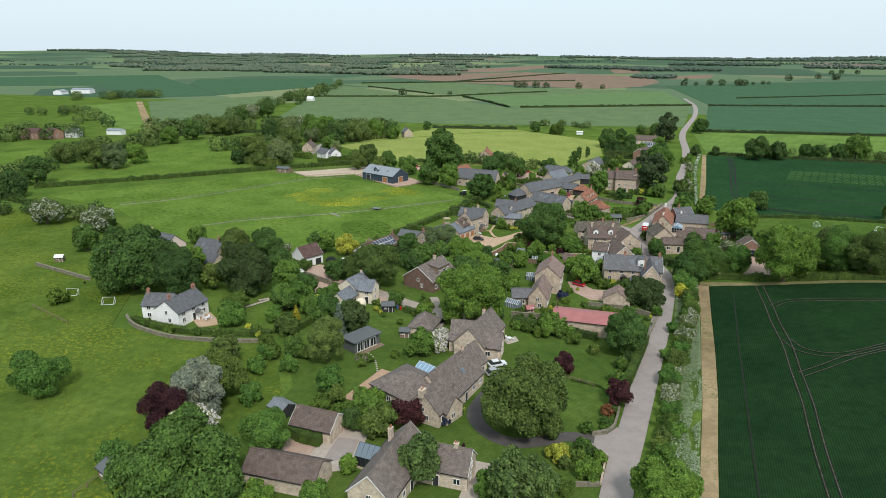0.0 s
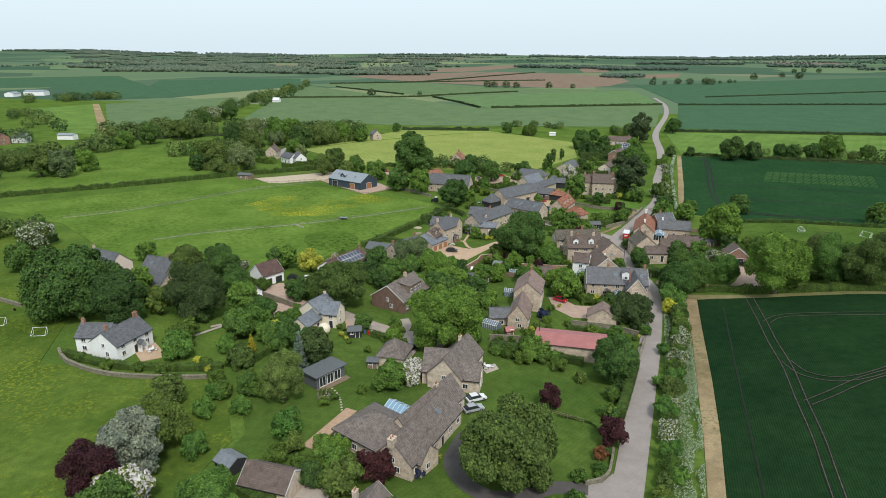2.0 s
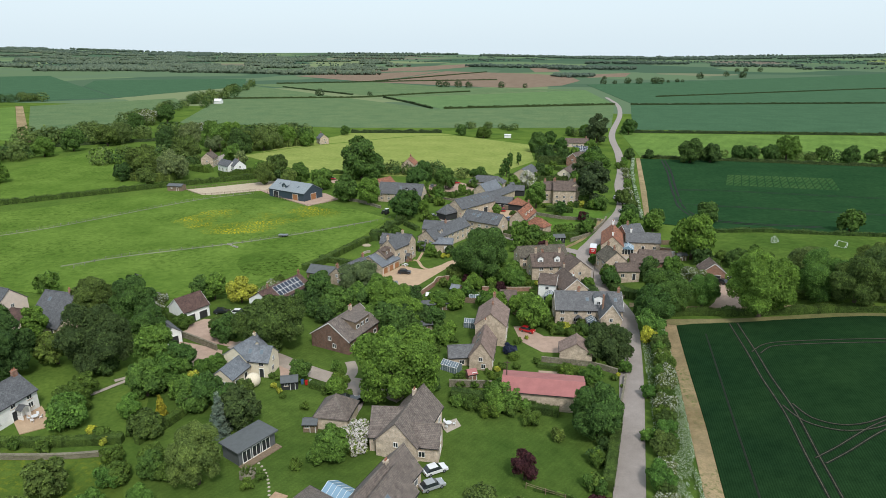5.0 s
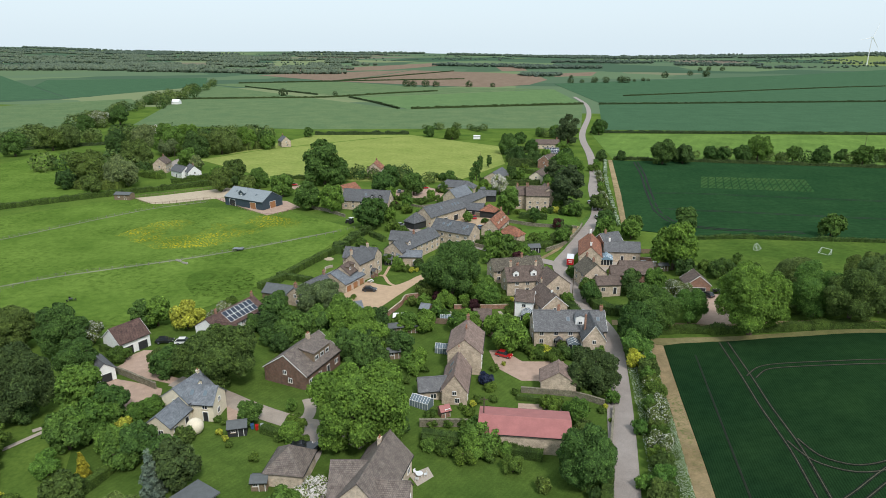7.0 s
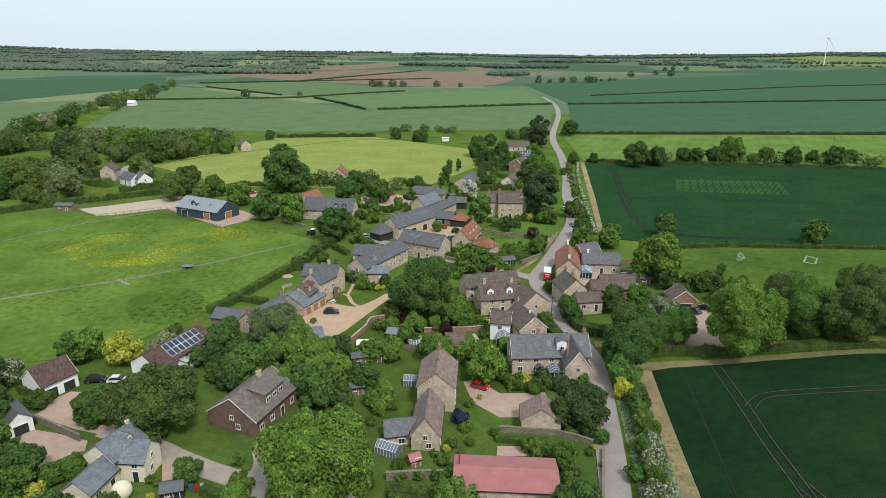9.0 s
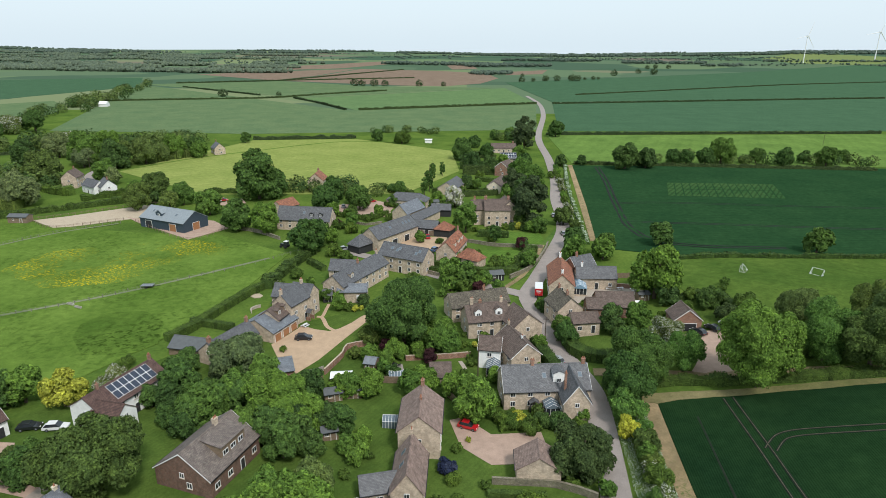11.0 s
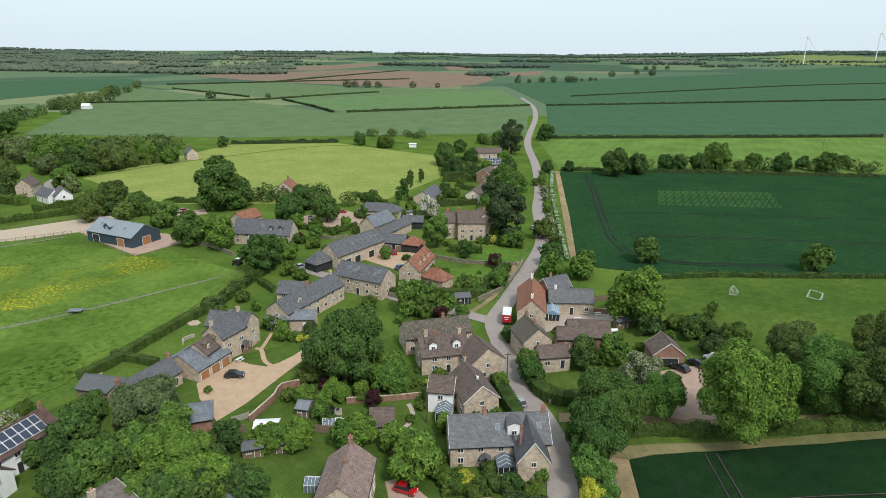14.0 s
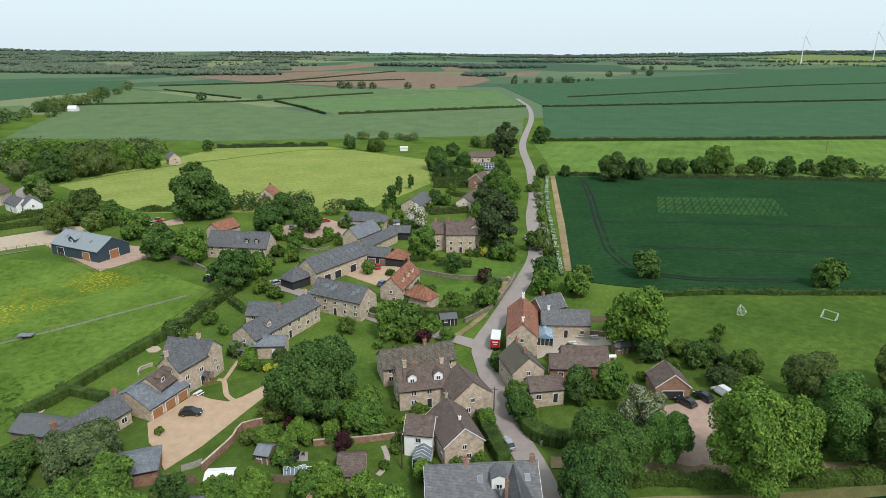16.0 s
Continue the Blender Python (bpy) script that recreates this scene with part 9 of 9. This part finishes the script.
hedge([(-60.2, 270.2), (-53.2, 262.8)], 1.725, 1.725, LEAF["hedge"], "clipped green garden hedge", 0.4, 20, rough=0.08)
hedge([(-27.7, 265.0), (-16.4, 264.0)], 1.84, 2.07, LEAF["hedge"], "clipped green garden hedge", 0.15, 75, rough=0.08)
hedge([(9.0, 270.9), (16.3, 286.6)], 2.875, 2.76, LEAF["hedge"], "clipped green garden hedge", 0.4, 20, rough=0.08)
hedge([(-11.2, 424.5), (6.6, 425.4)], 2.4, 5.2, LEAF["yew"], "tall dark clipped conifer hedge between gardens", 0.35, 30, rough=0.08)
hedge([(-9.8, 370), (6.8, 374.5)], 2.0, 2.6, LEAF["yew"], "dark clipped yew hedge behind the old house", 0.35, 30, rough=0.08)
hedge([(-8.2, 478), (9.7, 482.5)], 1.8, 1.8, LEAF["yew"], "dark clipped garden hedge", 0.4, 20, rough=0.08)
hedge([(13.5, 313.2), (21.5, 313.6)], 1.8, 2.0, LEAF["hedge"], "clipped green garden hedge", 0.25, 40, rough=0.08)
hedge([(6.1, 264.7), (10.9, 274.3), (15.2, 282.8)], 2.6, 1.8, LEAF["hedge"], "rough green hedge inside the lane wall", 0.2, 50, rough=0.4)
hedge([(-3.4, 304.6), (8.3, 303.3)], 2.3, 2.3, LEAF["hedge"], "clipped green garden hedge", 0.4, 20, rough=0.08)
hedge([(13.9, 320.4), (18.4, 314.2)], 2.3, 2.3, LEAF["hedge"], "clipped green garden hedge", 0.4, 20, rough=0.08)
hedge([(58, 277.2), (77.5, 277.2), (102, 277.2), (170, 281)], 1.84, 1.265, LEAF["hedge"], "low field hedge of mixed green bushes", 0.4, 20, rough=0.6)
hedge([(57.0, 461.2), (233.8, 451.4)], 1.21, 1.84, LEAF["fieldhedge"], "tall wild field hedge of mixed green bushes", 0.6, 12, rough=0.6)
hedge([(55.0, 596.3), (341.4, 624.7)], 1.81, 1.84, LEAF["fieldhedge"], "tall wild field hedge of mixed green bushes", 0.6, 12, rough=0.6)
hedge([(-174.6, 549.5), (-97.8, 564.5)], 1.81, 2.30, LEAF["fieldhedge"], "tall wild field hedge of mixed green bushes", 0.6, 12, rough=0.6)
hedge([(-487.7, 876.1), (-368.6, 916.7), (-285.8, 948.8), (-218.8, 1033.8), (-146.8, 1109.7)], 1.81, 2.02, LEAF["fieldhedge"], "tall wild field hedge of mixed green bushes", 0.6, 12, rough=0.6)
hedge([(-255.6, 950.7), (-200.5, 870.6), (-149.5, 786.3)], 1.81, 2.02, LEAF["fieldhedge"], "tall wild field hedge of mixed green bushes", 0.6, 12, rough=0.6)
hedge([(-574.0, 1276.3), (-372.4, 1409.4), (-141.3, 1545.4)], 2.42, 2.30, LEAF["fieldhedge"], "tall wild field hedge of mixed green bushes", 0.6, 12, rough=0.6)
hedge([(-510.7, 1167.0), (-317.9, 995.4)], 1.81, 1.84, LEAF["fieldhedge"], "tall wild field hedge of mixed green bushes", 0.6, 12, rough=0.6)
hedge([(-407.1, 1385.5), (-322.5, 1703.7), (-222.3, 2064.6)], 2.42, 2.30, LEAF["fieldhedge"], "tall wild field hedge of mixed green bushes", 0.6, 12, rough=0.6)
hedge([(150.0, 1047.1), (352.1, 1183.6), (622.3, 1362.8), (873.1, 1481.1)], 1.81, 1.66, LEAF["fieldhedge"], "tall wild field hedge of mixed green bushes", 0.6, 12, rough=0.6)
hedge([(-3.9, 408.1), (9.9, 400.4)], 1.84, 2.3, LEAF["hedge"], "clipped green garden hedge", 0.4, 20, rough=0.08)
hedge([(-0.3, 378.1), (12.4, 382.8)], 1.84, 2.3, LEAF["hedge"], "clipped green garden hedge", 0.4, 20, rough=0.08)
hedge([(-25.5, 376.8), (-10.2, 375.6)], 1.84, 2.3, LEAF["hedge"], "clipped green garden hedge", 0.4, 20, rough=0.08)
hedge([(-6.1, 327.6), (9.5, 322.9)], 1.84, 2.07, LEAF["hedge"], "clipped green garden hedge", 0.4, 20, rough=0.08)
hedge([(9.5, 313.5), (23.2, 330.4)], 2.3, 2.3, LEAF["hedge"], "clipped green garden hedge", 0.4, 20, rough=0.08)
hedge([(-62.7, 329.7), (-48.8, 325.5), (-42.2, 334.4)], 1.725, 1.84, LEAF["hedge"], "clipped green garden hedge", 0.4, 20, rough=0.08)
hedge([(-45.4, 350.0), (-34.9, 342.4)], 1.725, 1.84, LEAF["hedge"], "clipped green garden hedge", 0.4, 20, rough=0.08)
hedge([(-134.9, 787.1), (74.9, 887.7)], 2.42, 2.30, LEAF["fieldhedge"], "tall wild field hedge of mixed green bushes", 0.6, 12, rough=0.6)
hedge([(95.7, 889.0), (589.3, 1023.9)], 1.81, 1.84, LEAF["fieldhedge"], "tall wild field hedge of mixed green bushes", 0.6, 12, rough=0.6)
hedge([(-137.0, 368.3), (-95.9, 373.3)], 2.3, 2.3, LEAF["hedge"], "tall wild field hedge of mixed green bushes", 0.4, 20, rough=0.6)
hedge([(-187.5, 349.9), (-171.1, 369.6)], 3.45, 2.3, LEAF["hedge"], "tall wild field hedge of mixed green bushes", 0.4, 20, rough=0.6)
hedge([(-53.2, 388.1), (-34.7, 370.4)], 2.3, 2.3, LEAF["hedge"], "tall wild field hedge of mixed green bushes", 0.4, 20, rough=0.6)
hedge([(-50.5, 141.6), (-46.5, 140.6)], 1.6, 1.5, LEAF["hedge"], "clipped green garden hedge", 0.15, 75, rough=0.2)
hedge([(-20.3, 144.2), (-2.5, 143.5)], 2.07, 2.07, LEAF["hedge"], "clipped green garden hedge", 0.15, 75, rough=0.08)
for x, y, r in ((33.2, 297, 1.6), (34.6, 306, 2.0), (35.2, 316, 2.4), (35.0, 327, 1.7), (36.2, 338, 2.6), (36.6, 349, 1.9), (37.6, 360, 2.2), (38.2, 371, 1.8), (39.2, 383, 2.4), (39.8, 397, 2.8), (41.4, 412, 2.0), (42.4, 428, 2.4), (43.6, 442, 2.0)):
    tree(lane_bushes.choice(("shrub", "hawthorn", "olive", "apple")), x, y, r, 0.85, lane_bushes.randrange(360))
for x, y, r in ((14.9, 88, 1.9), (16.2, 96, 1.7), (17.6, 103, 2.6), (18.2, 108, 2.2), (17.9, 112.5, 1.5), (20.3, 126, 1.7), (20.6, 131.5, 2.4), (21.4, 136, 2.7), (22.6, 140.5, 2.2), (23.4, 146, 2.6), (24.2, 150, 2.2), (24.6, 155, 2.7), (25.3, 160, 2.5), (25.9, 165, 2.8), (26.2, 170, 2.1), (26.6, 175, 2.6), (26.9, 180, 2.2), (27.0, 188, 1.8), (15.6, 92, 1.6), (17.0, 99.6, 1.5), (19.4, 119, 1.6), (19.6, 122.5, 1.8), (22.0, 143.2, 1.9), (24.0, 153, 1.9), (25.0, 157.6, 2.0), (26.0, 168, 2.0), (26.6, 177.8, 1.9)):
    tree(lane_bushes.choice(("shrub", "hawthorn", "apple", "olive")), x, y, r, 0.85, lane_bushes.randrange(360))
hedge([(60, 206), (72, 204.5), (100, 205.5)], 2.6, 2.4, LEAF["hedge"], "tall wild field hedge of mixed green bushes", 0.2, 55, rough=0.6)
hedge([(-288.3, 212.2), (-244.9, 202.1), (-195.7, 187.6)], 3.45, 2.53, LEAF["hedge"], "tall wild field hedge of mixed green bushes", 0.4, 20, rough=0.6)
hedge([(-350.9, 262.2), (-350.0, 363.2)], 1.81, 2.30, LEAF["fieldhedge"], "tall wild field hedge of mixed green bushes", 0.6, 12, rough=0.6)
hedge([(-5.4, 264.0), (9.2, 264.8)], 2.3, 2.3, LEAF["hedge"], "clipped green garden hedge", 0.15, 75, rough=0.08)
hedge([(-12.9, 441.8), (7.1, 439.8)], 3.45, 4.6, LEAF["hedge"], "clipped green garden hedge", 0.4, 20, rough=0.08)
hedge([(-13.4, 478.4), (6.9, 490.9)], 3.45, 3.45, LEAF["hedge"], "clipped green garden hedge", 0.4, 20, rough=0.08)
hedge([(51, 239.5), (56, 243.5), (62.5, 240.5), (64.5, 229.5), (61, 222)], 2.6, 2.2, LEAF["hedge"], "tall wild field hedge of mixed green bushes", 0.2, 55, rough=0.6)
hedge([(-389.5, 405.8), (-318.3, 467.2), (-228.7, 508.8)], 1.81, 2.02, LEAF["fieldhedge"], "tall wild field hedge of mixed green bushes", 0.6, 12, rough=0.6)
hedge([(-66.7, 246.4), (-65.4, 260.0), (-61.3, 283.2)], 3.45, 2.53, LEAF["hedge"], "tall wild field hedge of mixed green bushes", 0.4, 20, rough=0.6)
hedge([(50.5, 452), (44.4, 400), (40.2, 345), (37.2, 296)], 1.5, 1.1, LEAF["parsley"], "cow parsley and rough growth beside the field", 0.22, 40, "rough_growth", rough=0.9)
hedge([(-74.1, 116.4), (-72.1, 122.5), (-70.6, 130.3)], 1.61, 1.84, LEAF["hedge"], "clipped green garden hedge", 0.15, 75, rough=0.08)
hedge([(13.9, 143.4), (12.0, 131.3), (10.0, 119.3)], 1.84, 2.3, LEAF["hedge"], "clipped green garden hedge", 0.15, 75, rough=0.08)
hedge([(-20.0, 143.0), (-9.1, 142.7), (2.1, 141.4)], 1.84, 1.84, LEAF["hedge"], "clipped green garden hedge", 0.15, 75, rough=0.08)
hedge([(-101.6, 168.3), (-92.9, 166.0)], 1.84, 1.84, LEAF["hedge"], "clipped green garden hedge", 0.15, 75, rough=0.08)
hedge([(-102.1, 150.2), (-96.5, 152.2)], 1.38, 1.38, LEAF["hedge"], "clipped green garden hedge", 0.15, 75, rough=0.08)
hedge([(-2.7, 162.1), (7.1, 162.1)], 1.15, 1.15, LEAF["hedge"], "clipped green garden hedge", 0.15, 75, rough=0.08)
hedge([(-32.9, 214.0), (-26.1, 215.6)], 1.15, 1.38, LEAF["hedge"], "clipped green garden hedge", 0.15, 75, rough=0.08)
hedge([(-17.9, 270.7), (-5.4, 264.0)], 1.61, 1.84, LEAF["hedge"], "clipped green garden hedge", 0.15, 75, rough=0.08)
for x, y, h in parsley_spots:
    leaves(s, rng, (x, y, ground_z(x, y) + h), Vector((rng.uniform(-0.6, 0.6), rng.uniform(-0.6, 0.6), 1)), 0.11)
tagged(new("cow_parsley", direct(s, "cow_parsley", LEAF["parsley"])), "white cow parsley and nettles along the lane verge", "wild flowers", kind="stuff")
rng = random.Random(11)


def belt(a, b, n, spread, lo, hi):
    """Tree spots along a line."""
    return [(a[0] + (b[0] - a[0]) * t + rng.gauss(0, spread), a[1] + (b[1] - a[1]) * t + rng.gauss(0, spread), rng.uniform(lo, hi)) for t in (rng.random() for _ in range(n))]


def strip(x, y, long, deep, gap, lo, hi):
    """Spots of a long narrow wood that lies across the view, ragged at its ends."""
    out = []
    n = int(long * deep / (gap * gap))
    for _ in range(n):
        u = rng.uniform(-1, 1)
        w = deep * (1 - abs(u) ** 3) * rng.uniform(-0.5, 0.5)
        out.append((x + u * long / 2, y + w + 0.12 * long * u * math.sin(x), rng.uniform(lo, hi)))
    return out


# hedgerow trees across the plain
spots = []
for _ in range(120):
    x, y = rng.uniform(-3100, 2400), rng.uniform(1900, 4300)
    if -900 < x < 700 and y < 2900:
        continue
    a = rng.choice((0.05, 0.15, 1.75)) + rng.uniform(-0.2, 0.2)
    L = rng.uniform(160, 460)
    spots += belt((x, y), (x + L * math.cos(a), y + L * math.sin(a)), int(L / 13), 3, 3.0, 6.5)
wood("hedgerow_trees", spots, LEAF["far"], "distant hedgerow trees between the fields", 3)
# wooded land towards the west
spots = []
for _ in range(150):
    y = 1750 + 2300 * rng.random() ** 1.2
    x = rng.uniform(-0.95, -0.24) * y
    spots += strip(x, y, rng.uniform(50, 260), rng.uniform(30, 130), 13.5, 4, 9)
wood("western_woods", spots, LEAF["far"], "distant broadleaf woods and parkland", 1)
# skyline woods
spots = []
for _ in range(60):
    x = rng.uniform(-4300, 4300)
    y = rng.uniform(3900, 4700)
    spots += strip(x, y, rng.uniform(300, 800), rng.uniform(25, 60), 17, 6, 11)
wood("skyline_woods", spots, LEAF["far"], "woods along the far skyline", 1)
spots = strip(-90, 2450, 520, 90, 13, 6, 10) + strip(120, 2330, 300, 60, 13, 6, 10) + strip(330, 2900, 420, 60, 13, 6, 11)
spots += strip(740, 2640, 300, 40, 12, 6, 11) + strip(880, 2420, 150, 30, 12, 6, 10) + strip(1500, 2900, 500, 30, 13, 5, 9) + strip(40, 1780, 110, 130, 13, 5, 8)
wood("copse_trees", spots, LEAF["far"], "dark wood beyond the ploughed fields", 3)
spots = [(95.7, 1413.7, 7), (120, 1425, 5), (147.5, 1441.3, 8), (171.4, 1444, 8), (203.9, 1447.6, 9), (216, 1450, 8), (240, 1500, 4), (262.8, 1524.9, 5), (275, 1530, 4), (353.3, 1733.1, 9), (452.2, 1885.3, 8), (476.3, 1815.6, 10), (560, 2200, 8), (600, 2250, 8), (640, 2240, 8), (113.7, 1643, 5)]
spots += [(-360.4, 962.8, 7), (-287.6, 987.2, 4), (-222.2, 1233.5, 8), (-208.2, 1234.4, 7), (-186.2, 1236, 8), (-166.2, 1237.4, 7), (-104.1, 1241.8, 7), (-60, 1247, 5)]
far_trees("field_trees", spots, LEAF["fieldhedge"], "single hedgerow oaks in the far fields", 170, 0.17)


# belts of trees in the middle distance
spots = []
for pts, n, spread, lo, hi in (
        ([(-398.2, 443.7), (-358.8, 460.4), (-306.7, 504.4)], 34, 10.8, 4.8, 7.8),
        ([(-306.7, 504.4), (-249.2, 494.1), (-201.1, 520.1)], 34, 9.6, 4.8, 7.2),
        ([(-276.3, 377.7), (-221.9, 376.5)], 16, 9.6, 4.2, 7.2),
        ([(-330.3, 226.7), (-340, 275.2), (-371.1, 347.8), (-354.5, 373.7)], 40, 7.2, 3.6, 6),
        ([(-354.5, 373.7), (-389.3, 474.6), (-391.4, 556.3)], 30, 7.2, 3.6, 6.6),
        ([(-391.4, 556.3), (-453, 747.7), (-589.9, 1223.7)], 60, 9.6, 4.8, 8.4),
        ([(-259.2, 189), (-237.1, 198), (-197.9, 186.9)], 26, 3.6, 2.4, 4.3),
        ([(-481.6, 376.2), (-443.6, 407)], 16, 12, 4.8, 7.8),
        ([(-627.7, 522.4), (-601.4, 565.1), (-473.7, 461.3)], 14, 9.6, 4.8, 7.2),
        ([(-767.7, 706), (-709.6, 796.9)], 14, 9.6, 6, 8.4),
        ([(87.8, 471.2), (161.6, 473.3), (243.9, 467.5)], 26, 3.6, 2.6, 5),
        ([(-95.9, 373.3), (-70.8, 374.6), (-50.7, 375.6)], 16, 4.8, 3, 5.4),
        ([(10.8, 559.5), (27.2, 560.4), (36.5, 580.4)], 10, 4.8, 3, 4.8),
        ([(-92.2, 600.8), (-60.8, 602.5), (-33.4, 597.6)], 10, 3.6, 2.4, 4.2)):
    for a, b in zip(pts, pts[1:]):
        spots += belt(a, b, n // (len(pts) - 1), spread, lo, hi)
for tone, first, what in (("midwood", 0, "mid-green"), ("birch", 1, "fresh green"), ("dark", 2, "dark green")):
    far_trees("tree_belts", spots[first::3], LEAF[tone], "belts of %s broadleaf trees along field edges" % what, 200, 0.14)
